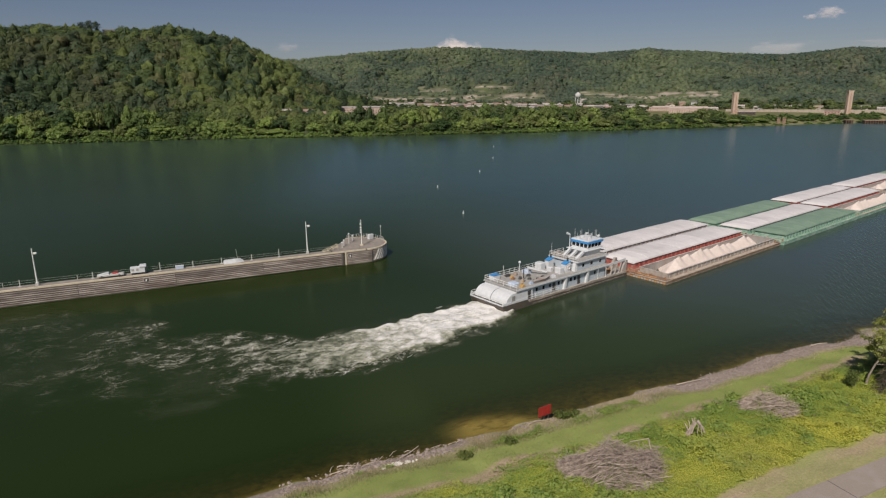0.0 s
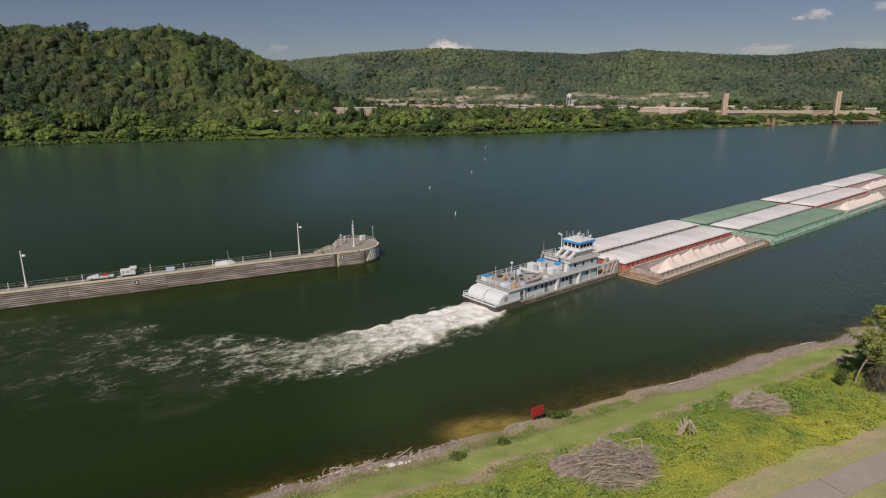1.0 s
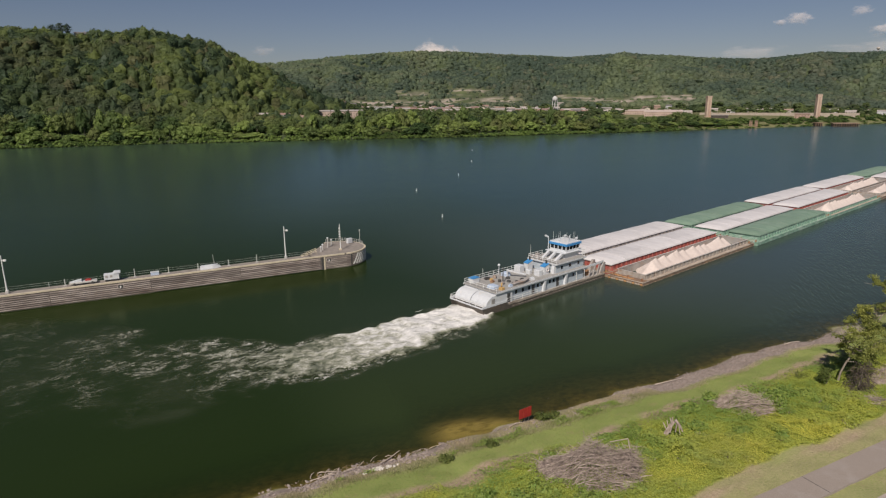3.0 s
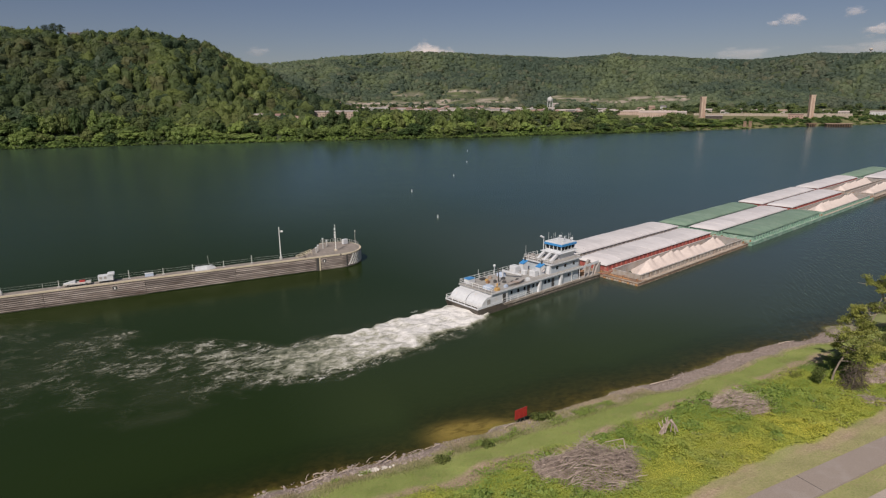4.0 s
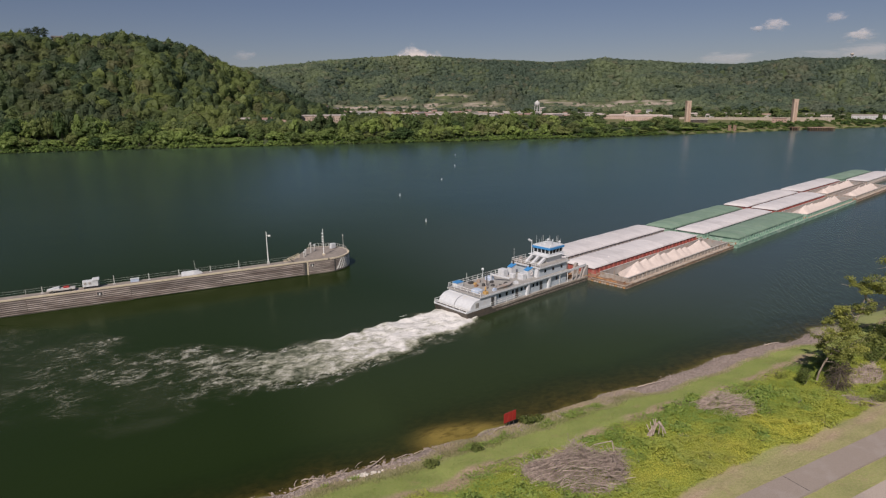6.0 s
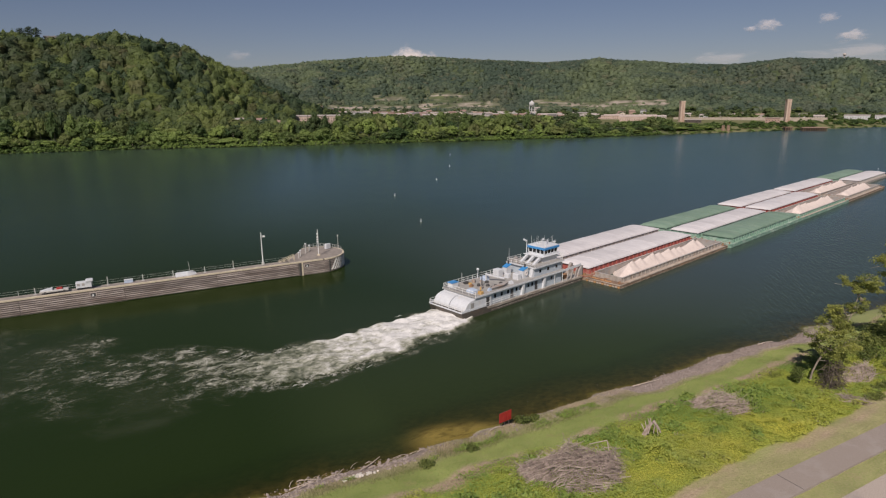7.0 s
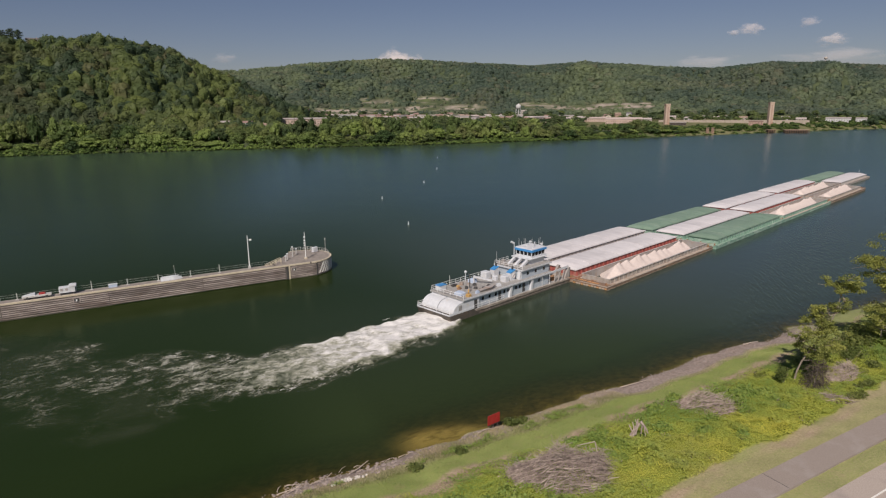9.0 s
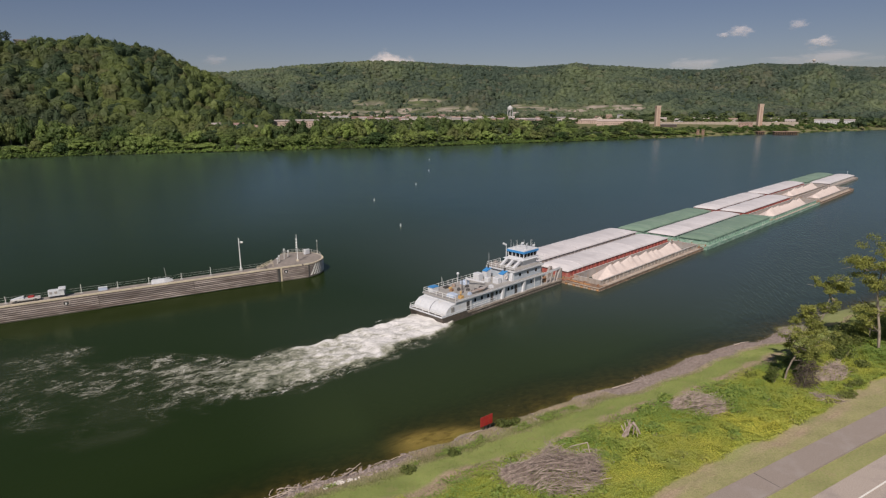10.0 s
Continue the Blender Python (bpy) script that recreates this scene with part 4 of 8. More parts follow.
def build_barge(m, label, hull_mat, coam_mat, cover_mat=None, bow=False, beam=BW):
    ob = thing("barge", m, label, "barge", "barges of the tow")
    hx, hy = BL / 2, beam / 2 - 0.04
    # hull: box-sided, with a raked bow on the lead barges
    top = 0.95 if cover_mat else 1.2
    cx0, cx1, cy = -hx + 2.4, hx - (6.5 if bow else 2.4), hy - (0.85 if cover_mat else 1.0)
    if bow:
        prof = [(-hx, -2.4), (hx - 9, -2.4), (hx - 4, -1.2), (hx - 0.3, 0.35), (hx, 0.75), (hx, top), (-hx, top)]
    else:
        prof = [(-hx, -2.4), (hx, -2.4), (hx, top), (-hx, top)]
    if cover_mat is not None:
        part("hull", MB().prism(prof, -hy, hy), hull_mat, ob)
    else:
        # open hopper: wing tanks, end tanks and a floor
        mb = MB().box(-hx, cx0 + 0.1, -hy, hy, -2.4, top)
        if bow:
            mb.prism([(cx1 - 0.1, -2.0), (hx - 4, -1.2), (hx - 0.3, 0.35), (hx, 0.75), (hx, top), (cx1 - 0.1, top)], -hy, hy)
        else:
            mb.box(cx1 - 0.1, hx, -hy, hy, -2.4, top)
        mb.box(cx0 + 0.1, cx1 - 0.1, -hy, -cy + 0.1, -2.4, top)
        mb.box(cx0 + 0.1, cx1 - 0.1, cy - 0.1, hy, -2.4, top)
        part("hull", mb, hull_mat, ob)
        mb = MB()
        mb.box(cx0 + 0.1, cx1 - 0.1, -cy + 0.1, cy - 0.1, -1.5, -1.3)
        mb.box(cx0 + 0.12, cx1 - 0.12, cy - 0.15, cy - 0.105, -1.3, 2.3)
        mb.box(cx1 - 0.15, cx1 - 0.105, -cy + 0.16, cy - 0.16, -1.3, 2.3)
        part("hopper_lining", mb, COAM_GREY, ob, "grey dusty hopper walls")
    mb = MB()
    for s in (-1, 1):
        mb.box(-hx, hx - (1.2 if bow else 0), s * hy - 0.07, s * hy + 0.07, top - 0.14, top + 0.03)
        mb.box(-hx, hx - (3.0 if bow else 0), s * hy - 0.05, s * hy + 0.05, 0.28, 0.42)
    mb.box(-hx - 0.06, -hx + 0.08, -hy, hy, top - 0.14, top + 0.03)
    part("fender_guard", mb, coam_mat if cover_mat or coam_mat == COAM_GREEN else DECK_PALE, ob)
    # coaming round the hopper
    ct = 2.35
    mb = MB()
    mb.box(cx0, cx1, -cy, -cy + 0.12, top - 0.05, ct)
    mb.box(cx0, cx1, cy - 0.12, cy, top - 0.05, ct)
    mb.box(cx0, cx0 + 0.12, -cy + 0.12, cy - 0.12, top - 0.05, ct)
    mb.box(cx1 - 0.12, cx1, -cy + 0.12, cy - 0.12, top - 0.05, ct)
    for s in (-1, 1):
        mb.box(cx0 - 0.1, cx1 + 0.1, s * cy - 0.16, s * cy + 0.16, ct - 0.02, ct + 0.1)
    part("coaming", mb, coam_mat, ob)
    if cover_mat is None:
        mb = MB()
        for q in (-1, 1):
            mb.box(cx0 - 0.1, cx1 + 0.1, q * cy - 0.17, q * cy + 0.17, ct + 0.1, ct + 0.16)
        for x in (cx0, cx1 - 0.12):
            mb.box(x - 0.04, x + 0.16, -cy + 0.2, cy - 0.2, ct, ct + 0.12)
        part("rim", mb, RIM_GREY, ob, "grey worn rim of the coaming")
        mb = MB()
        for q in (-1, 1):
            mb.box(cx0, cx1, min(q * hy - q * 0.1, q * cy), max(q * hy - q * 0.1, q * cy), top + 0.004, top + 0.03)
        part("side_deck", mb, DECK_PALE, ob, "worn pale side deck")
    n = 27
    for s in (-1, 1):
        me = mesh_of(MB().prism([(0, 0.03), (s * (0.55 if cover_mat else 0.3), 0.03), (s * 0.1, ct - 0.05 - top), (0, ct - 0.05 - top)], -0.09, 0.09, "x"), "coaming_bracket", coam_mat)
        for i in range(n):
            part("coaming_bracket", me, None, ob, m=pose(cx0 + 0.4 + (cx1 - cx0 - 0.8) * i / (n - 1), s * cy, top))
    # timberheads, cavels and hatch lids along the deck ends
    for x in (-hx + 1.1, hx - (3.2 if bow else 1.1)):
        for y in (-hy + 1.0, 0.0, hy - 1.0):
            mb = MB()
            mb.box(x - 0.45, x + 0.45, y - 0.16, y + 0.16, top, top + 0.06)
            for d in (-0.25, 0.25):
                mb.tube((x + d, y, top), (x + d, y, top + 0.5), 0.12, 0.12, 8)
                mb.tube((x + d, y, top + 0.5), (x + d, y, top + 0.56), 0.17, 0.17, 8)
            part("timberhead", mb, RUST, ob, "rust-stained double mooring post")
    if cover_mat is not None:
        # lift-off covers in sections, hipped down at both ends
        k = 8
        edge, ow = 2.5, cy + 0.22
        ys = [-1, -0.97, -0.8, -0.5, 0, 0.5, 0.8, 0.97, 1]
        for i in range(k):
            x0 = cx0 - 0.35 + (cx1 - cx0 + 0.7) * i / k
            x1 = cx0 - 0.35 + (cx1 - cx0 + 0.7) * (i + 1) / k - 0.05
            lift = 0.05 * (i % 2)

            def ring(x, f, d=0.0):
                up = [(x, y * ow, edge + lift + 0.28 * min(f + 0.4, 1) * (abs(y) < 0.99) + arch(y) * f - d) for y in ys]
                return up + [(x, ow, edge - 0.05), (x, -ow, edge - 0.05)]
            if i == 0:
                rings = [ring(x0, 0.0), ring(x0 + 1.2, 0.45), ring(x0 + 2.9, 0.92), ring(x1, 1.0)]
            elif i == k - 1:
                rings = [ring(x0, 1.0), ring(x1 - 2.9, 0.92), ring(x1 - 1.2, 0.45), ring(x1, 0.0)]
            else:
                rings = [ring(x0, 1.0), ring(x0 + 0.12, 1.04), ring(x1 - 0.12, 1.04), ring(x1, 1.0)]
            sec = part("cover_section", MB().loft(rings), cover_mat, ob)
            for yy in (-2.2, 2.2):
                part("lifting_lug", LUGS[cover_mat], None, sec, m=pose((x0 + x1) / 2 + 0.6 * (i % 3 - 1), yy, edge + 0.28 + lift + arch(yy / ow) * (0.98 if 0 < i < k - 1 else 0.8)))
    return ob, (cx0, cx1, cy, top)


def build_heap(m, cx0, cx1, cy, seed, label):
    """One long bank of loose bulk cargo with a saw-toothed crest, clear of the hopper's ends."""
    r = np.random.default_rng(seed)
    nx, ny = 120, 27
    X, Y = np.meshgrid(np.linspace(cx0 + 0.25, cx1 - 0.25, nx), np.linspace(-cy + 0.2, cy - 0.2, ny))
    crest = np.full(X.shape, -9.0)
    x = cx0 + 8.5
    while x < cx1 - 3.5:
        h, dx = r.uniform(4.5, 5.7), X - x
        crest = np.maximum(crest, h - np.where(dx < 0, 0.24, 0.85) * np.abs(dx))
        x += r.uniform(2.8, 5.2)
    crest = 4.3 + (crest - 4.3) * np.exp(-np.abs(Y - 0.3) / 1.0)      # the teeth fade down the smooth flanks
    ends = np.minimum(0.62 * (X - cx0 - 1.5), 0.75 * (cx1 - 0.6 - X))
    Z = np.clip(np.minimum(crest, ends) - 0.6 * np.abs(Y - 0.3 - 0.3 * vnoise(X, Y, 6, seed)), 0, None)
    Z = Z + 0.05 * vnoise(X, Y, 0.8, seed) * (Z > 0.1)
    V = np.stack([X.ravel(), Y.ravel(), -1.34 + Z.ravel()], 1)
    i = (np.arange(ny - 1)[:, None] * nx + np.arange(nx - 1)[None, :]).ravel()
    F = np.stack([i, i + 1, i + 1 + nx, i + nx], 1)
    high = (Z.ravel() > 0.04)
    F = F[high[F].any(axis=1)]
    used, inv = np.unique(F, return_inverse=True)
    ob = new("sand_load", np_mesh("sand_load", V[used], [inv.reshape(F.shape)], SAND, smooth=True))
    ob.matrix_basis = m
    tagged(ob, label, "sand load", "barge cargo")


W_RED = "barge under white fibreglass covers with a red coaming"
W_GREY = "barge under white fibreglass covers with a grey coaming"
W_GREEN = "barge under white fibreglass covers with a green coaming"
GREEN = "green barge under closed green covers"
OPEN_B = "open rust-brown hopper barge loaded with pale sand"
OPEN_G = "open green hopper barge loaded with pale sand"
PLAN = {  # (string from starboard, row from the towboat): label, hull, coaming, cover, raked bow
    (0, 0): (OPEN_B, HULL_RUST, COAM_BROWN, None, False),
    (0, 1): (GREEN, COAM_GREEN, COAM_GREEN, COVER_GREEN, False),
    (0, 2): (OPEN_G, COAM_GREEN, COAM_GREEN, None, False),
    (0, 3): (OPEN_B, HULL_RUST, COAM_BROWN, None, True),
    (1, 0): (W_RED, HULL_BROWN, COAM_RED, COVER_WHITE, False),
    (1, 1): (W_GREEN, COAM_GREEN, COAM_GREEN, COVER_WHITE, False),
    (1, 2): (W_RED, HULL_BROWN, COAM_RED, COVER_WHITE, False),
    (1, 3): (OPEN_B, HULL_BROWN, COAM_BROWN, None, False),
    (1, 4): (W_GREY, COAM_BROWN, COAM_GREY, COVER_WHITE, True),
    (2, 0): (W_GREY, HULL_BROWN, COAM_GREY, COVER_WHITE, False),
    (2, 1): (GREEN, COAM_GREEN, COAM_GREEN, COVER_GREEN, False),
    (2, 2): (W_RED, HULL_BROWN, COAM_RED, COVER_WHITE, False),
    (2, 3): (W_RED, HULL_BROWN, COAM_RED, COVER_WHITE, False),
    (2, 4): (GREEN, COAM_GREEN, COAM_GREEN, COVER_GREEN, True),
}
for (col, row), (label, hm, cm, cover, bow) in PLAN.items():
    beam = 9.7 if (col, row) == (0, 0) else BW      # the after starboard barge is a narrower one
    draft = {(0, 0): -0.4, (1, 0): 0.05, (2, 0): 0.5, (0, 2): -0.2}.get((col, row), 0.0)
    at = TOW @ pose(BL * (row + 0.5) + 0.12 * row, BW * (col + 0.5) + (BW - beam) / 2, draft)
    ob, (cx0, cx1, cy, top) = build_barge(at, label, hm, cm, cover, bow, beam)
    if (col, row) == (0, 0):
        for k in range(13):
            part("fender_block", MB().bevel_box(-BL / 2 - 0.16, -BL / 2 - 0.01, -0.27, 0.27, 0.45, 0.8, 0.04), DECK_PALE if k % 3 else ORANGE_RUST, ob, m=pose(0, -beam / 2 + 0.45 + (beam - 0.9) * k / 12, 0))
    if cover is None:
        build_heap(at, cx0, cx1, cy, 31 + col * 7 + row, "pale sand piled in an open barge hopper")


# wires and ratchets that lash the tow together at the joints
def lashing(p0, p1):
    a, b = Vector(p0), Vector(p1)
    pts = [a.lerp(b, k / 6) - Vector((0, 0, 0.12 * math.sin(math.pi * k / 6))) for k in range(7)]
    q = (b - a).to_track_quat("Z", "Y").to_matrix()
    mb = MB().loft([[tuple(p + q @ Vector((0.05 * math.cos(t), 0.05 * math.sin(t), 0))) for t in (2 * math.pi * i / 5 for i in range(5))] for p in pts])
    ob = part("lashing_wire", mb, RUST, None)
    ob.matrix_basis = TOW
    tagged(ob, "rusty steel lashing wire between barge timberheads", "wire", "lashing wires")


for (col, row) in PLAN:
    x0 = BL * (row + 1)
    if (col, row + 1) in PLAN:
        for s in (1.0, BW - 1.0):
            lashing((x0 - 1.1, BW * col + s, 1.4), (x0 + 1.2, BW * col + BW - s, 1.4))


js = thing("jackstaff", TOW @ pose(5 * BL - 1.2, 1.5 * BW, 0.95), "slim white jackstaff at the head of the tow", "jackstaff")
part("staff", MB().tube((0, 0, 0), (0, 0, 3.0), 0.09, 0.06, 7), WHITE, js)
part("lantern", MB().tube((0, 0, 3.0), (0, 0, 3.4), 0.16, 0.16, 8), WHITE, js)
for x0, y0, x1, y1 in ((-2.0, 11.6, 1.6, 5.0), (-2.0, 12.2, 1.4, 9.4), (-2.0, 20.6, 1.5, 26.0), (-1.6, 13.5, 1.2, 12.0), (-1.6, 19.0, 1.2, 20.0)):
    lashing((x0, y0, 1.7), (x1, y1, 1.35))
for x, y, w in ((1.0, 7.6, 1.2), (0.9, 5.2, 0.8), (1.2, 10.0, 1.0), (0.8, 13.0, 0.9), (1.0, 18.0, 0.9)):
    rg_ob = thing("deck_ratchet", TOW @ pose(x, y, 0.95 if y > 10.6 else 0.55), "orange-rusted ratchet and chain on the barge deck", "ratchet", "rigging on the barge ends")
    part("bed", MB().bevel_box(-0.35, 0.35, -w, w, 0, 0.16, 0.05), ORANGE_RUST, rg_ob)
    part("screw", MB().tube((0, -w * 1.5, 0.28), (0, w * 1.5, 0.28), 0.11, 0.11, 8), ORANGE_RUST, rg_ob)
    part("handle", MB().tube((0, 0, 0.28), (0.5, 0.3, 0.5), 0.06, 0.05, 6), RUST, rg_ob)


# ---- the towboat; origin amidships on the waterline
BOAT = TOW @ pose(-21.3, 16.3, 0) @ Matrix.Diagonal((1.02, 1, 1, 1))
AHEAD = 0.0                                          # how far the upper works stand forward of their own plan
boat = thing("towboat", BOAT, "white and grey-blue river towboat with blue trim", "towboat")


def bpart(name, mb, mat, label="", parent=None, smooth=False):
    return part(name, mb, mat, parent or boat, label, smooth, pose(AHEAD, 0, 0))


hy = 4.95
bpart("hull", MB().prism([(-20.66, 1.56), (-19.9, -0.6), (-16, -2.2), (17, -2.2), (20.3, -0.2), (20.3, 1.15), (-13.2, 1.15), (-13.6, 1.56)], -hy, hy), HULL_DARK, "dark scuffed steel hull")
mb = MB()
for k in range(16):
    x0 = -13.0 + 33.3 * k / 16
    mb.box(x0, x0 + 2.05, -hy - 0.1 - 0.04 * (k % 3), -hy + 0.05, 0.9 - 0.06 * (k % 2), 1.34)
mb.box(-13.0, 20.3, hy - 0.05, hy + 0.1, 1.0, 1.3)
mb.box(-12.0, 19.5, -hy - 0.06, -hy + 0.05, 0.3, 0.42)
bpart("rubbing_strake", mb, HULL_SCUFF, "pale scuffed rubbing strake")
bpart("main_deck", MB().box(-20.5, 20.25, -hy + 0.05, hy - 0.05, 1.15, 1.32), DECK_GREY)
mb = MB()
mb.box(-20.62, -13.5, -hy + 0.0, -hy + 0.1, 1.55, 2.0)
mb.box(-20.62, -13.5, hy - 0.1, hy, 1.55, 2.0)
mb.box(-20.68, -20.56, -hy, hy, 1.55, 1.8)
bpart("bulwark", mb, WHITE)
# the rounded white casings over the stern
for y0, y1 in ((-4.75, -0.12), (0.12, 4.75)):
    prof = [(-19.5, 1.32)] + [(-19.5 + 2.5 * (1 - math.cos(a)), 1.5 + 2.1 * math.sin(a)) for a in [i * math.pi / 18 for i in range(1, 10)]] + [(-16.6, 3.7), (-16.6, 1.32)]
    bpart("stern_casing", MB().prism(prof, y0, y1), WHITE, "white rounded stern casing")
mb = MB().box(-17.9, -17.0, -4.80, -4.755, 2.0, 3.1)
for k in range(6):
    mb.box(-17.9, -17.0, -4.84, -4.80, 2.05 + 0.175 * k, 2.14 + 0.175 * k)
bpart("louvre", mb, DECK_GREY, "grey louvred vent")
# main deckhouse
bpart("deckhouse", MB().box(-16.6, 12.6, -4.35, 4.35, 1.32, 4.0), HOUSE_GREY, "grey-blue main deckhouse")
bpart("aft_bulkhead", MB().box(-16.6, -11.8, -4.75, 4.75, 1.325, 3.99), WHITE)
bpart("upper_deck", MB().bevel_box(-16.8, 13.4, -4.95, 4.95, 4.0, 4.22, 0.04), DECK_GREY)
mb = MB()
for s in (-1, 1):
    mb.box(-16.8, 13.4, s * 4.98 - 0.05, s * 4.98 + 0.05, 3.92, 4.28)
bpart("deck_edge", mb, WHITE)


def boat_windows(xs, y, z0, z1, w=0.62, depth=0.05):
    for x in xs:
        s = 1 if y > 0 else -1
        fr = bpart("window_frame", MB().box(x - w / 2 - 0.09, x + w / 2 + 0.09, y - 0.03, y + 0.03 + 0 * s, z0 - 0.09, z1 + 0.09), HOUSE_GREY)
        part("pane", MB().box(x - w / 2, x + w / 2, y - 0.045, y + 0.045, z0, z1), GLASS, fr)


boat_windows((-10.3, -8.2, -6.2, -3.4, -2.2, -1.0, 0.6, 1.9, 5.6, 8.9), -4.36, 2.55, 3.35)
boat_windows((-9, -5, -1, 3, 7), 4.36, 2.55, 3.35)
for x in (-12.9, -4.9, 3.3, 11.2):
    dr = bpart("door", MB().box(x - 0.45, x + 0.45, -4.40 - (0.4 if x < -12 else 0), -4.34 - (0.4 if x < -12 else 0), 1.4, 3.4), BLACK if x != 11.2 else HOUSE_GREY)
    part("handle", MB().box(x + 0.28, x + 0.34, -4.46 - (0.4 if x < -12 else 0), -4.40 - (0.4 if x < -12 else 0), 2.3, 2.5), GALV, dr)
# white fins that carry the overhanging deck
for x in (-2.2, 5.2):
    for s in (-1, 1):
        bpart("deck_bracket", MB().prism([(x, 1.32), (x + 0.75, 1.32), (x + 1.15, 4.0), (x + 0.55, 4.0)], s * 4.42, s * 4.9), WHITE)
for x in (9.5, 12.4):
    for s in (-1, 1):
        bpart("deck_post", MB().tube((x, s * 4.85, 1.3), (x, s * 4.85, 4.0), 0.07), RAIL_WHITE)


def railing(pts, h=1.0, every=1.5, rails=(0.5, 1.0), parent=None):
    """Posts and rails along a line of points on a deck."""
    for a, b in zip(pts, pts[1:]):
        a, b = Vector(a), Vector(b)
        n = max(1, round((b - a).length / every))
        for k in range(n + 1):
            p = a.lerp(b, k / n)
            bpart("rail_post", MB().tube(p, p + Vector((0, 0, h)), 0.045, 0.045, 6), RAIL_WHITE)
        mb = MB()
        for r in rails:
            mb.tube(a + Vector((0, 0, h * r)), b + Vector((0, 0, h * r)), 0.04, 0.04, 6)
        bpart("handrail", mb, RAIL_WHITE)


railing([(-16.6, 4.85, 4.22), (-0.5, 4.85, 4.22)])
railing([(-16.6, -4.85, 4.22), (-16.6, 4.85, 4.22)], every=2.0)
railing([(-20.5, 4.8, 1.75), (-16.8, 4.8, 1.75)], 0.9)
railing([(-20.55, -4.8, 1.75), (-20.55, 4.8, 1.75)], 0.75, 2.0)
railing([(-13.4, -4.8, 1.3), (-4.0, -4.8, 1.3)], 0.95, 2.2)
# gear on the after deck
bpart("gear_locker", MB().bevel_box(-15.8, -13.9, 3.0, 4.5, 4.22, 5.25, 0.06), WHITE)
bpart("locker_lid", MB().box(-15.85, -13.85, 2.95, 4.55, 5.255, 5.36), BLUE)
bpart("covered_gear", MB().bevel_box(-15.6, -13.8, -2.9, -0.9, 4.22, 4.9, 0.2), BLUE_TARP, "pale blue tarpaulin over deck gear")
bpart("tarpaulin", MB().bevel_box(-6.9, -5.3, 1.8, 3.6, 4.22, 5.05, 0.25), BLUE_TARP, "blue tarpaulin over deck gear")
mb = MB()
mb.bevel_box(-14.8, -13.8, -4.5, -3.6, 4.22, 4.8, 0.1)
mb.tube((-14.3, -4.0, 5.0), (-13.8, -3.6, 5.5), 0.15)
bpart("winch", mb, YELLOW, "yellow deck winch")
mb = MB().bevel_box(-11.4, -10.7, 2.0, 2.6, 4.22, 4.65, 0.1)
bpart("pump", mb, YELLOW, "yellow deck pump")
for x, y, r, h in ((-10.6, 0.2, 0.34, 0.6), (-9.2, -1.2, 0.4, 0.4), (-8.2, -2.6, 0.33, 0.5), (-9.7, -3.0, 0.3, 0.45), (-7.6, 0.6, 0.4, 0.5)):
    h *= 0.9
    mb = MB().tube((x, y, 4.22), (x, y, 4.22 + h), r * 1.2, r, 12)
    mb.tube((x, y, 4.22 + h), (x, y, 4.26 + h), r * 0.5, r * 0.5, 8)
    bpart("line_reel", mb, BLACK, "dark reel of mooring line", smooth=True)
for k, (x, y, a, w, h, mt) in enumerate(((-11.6, -1.6, 20, 0.5, 0.5, COAM_GREY), (-11.2, 3.4, -10, 0.6, 0.4, BLACK), (-9.4, 2.9, 35, 0.55, 0.55, COAM_BROWN), (-12.0, 1.0, 15, 0.45, 0.35, RUST), (-8.6, 1.6, 50, 0.5, 0.4, COAM_GREY), (-4.4, -3.6, -20, 0.5, 0.5, WHITE), (-11.4, -3.8, 0, 0.4, 0.45, BLUE_TARP), (-6.2, -2.2, 30, 0.5, 0.35, BLACK))):
    mb = MB().box(-w, w, -w * 0.7, w * 0.7, 0, h, pose(x, y, 4.22, 0, 0, a)).box(-w * 0.6, w * 0.6, -w * 0.3, w * 0.3, h, h * 1.35, pose(x, y, 4.22, 0, 0, a))
    bpart("deck_locker", mb, mt)
bpart("skiff", MB().loft([[(-10.8, -3.4, 4.75), (-10.8, -4.2, 4.75), (-10.6, -4.0, 4.3), (-10.6, -3.6, 4.3)], [(-7.8, -3.1, 4.85), (-7.8, -4.5, 4.85), (-7.8, -4.2, 4.3), (-7.8, -3.5, 4.3)], [(-5.6, -3.7, 5.0), (-5.6, -3.9, 5.0), (-5.8, -3.85, 4.6), (-5.8, -3.75, 4.6)]]), COAM_GREY, "grey work skiff lashed on deck")
mb = MB().tube((-10.4, -0.6, 4.22), (-10.4, -0.6, 7.6), 0.13, 0.1)
mb.tube((-10.4, -0.6, 7.4), (-10.0, 0.2, 7.5), 0.05)
bpart("exhaust_pipe", mb, BLACK, "tall black exhaust pipe")
mb = MB().tube((-6.6, 4.4, 4.22), (-6.6, 4.4, 6.2), 0.08).ball((-6.6, 4.4, 6.4), 0.33)
bpart("vent_globe", mb, WHITE, "white globe on a slim post", smooth=True)
mb = MB()
mb.box(-0.11, 0.11, -0.16, 0.16, 0, 1.7, pose(-6.6, 1.8, 4.22))
mb.box(0, 4.2, -0.16, 0.16, -0.18, 0.18, pose(-6.7, 1.8, 5.8, 0, 12, -48))
bpart("davit", mb, WHITE, "white boat-hoist arm")
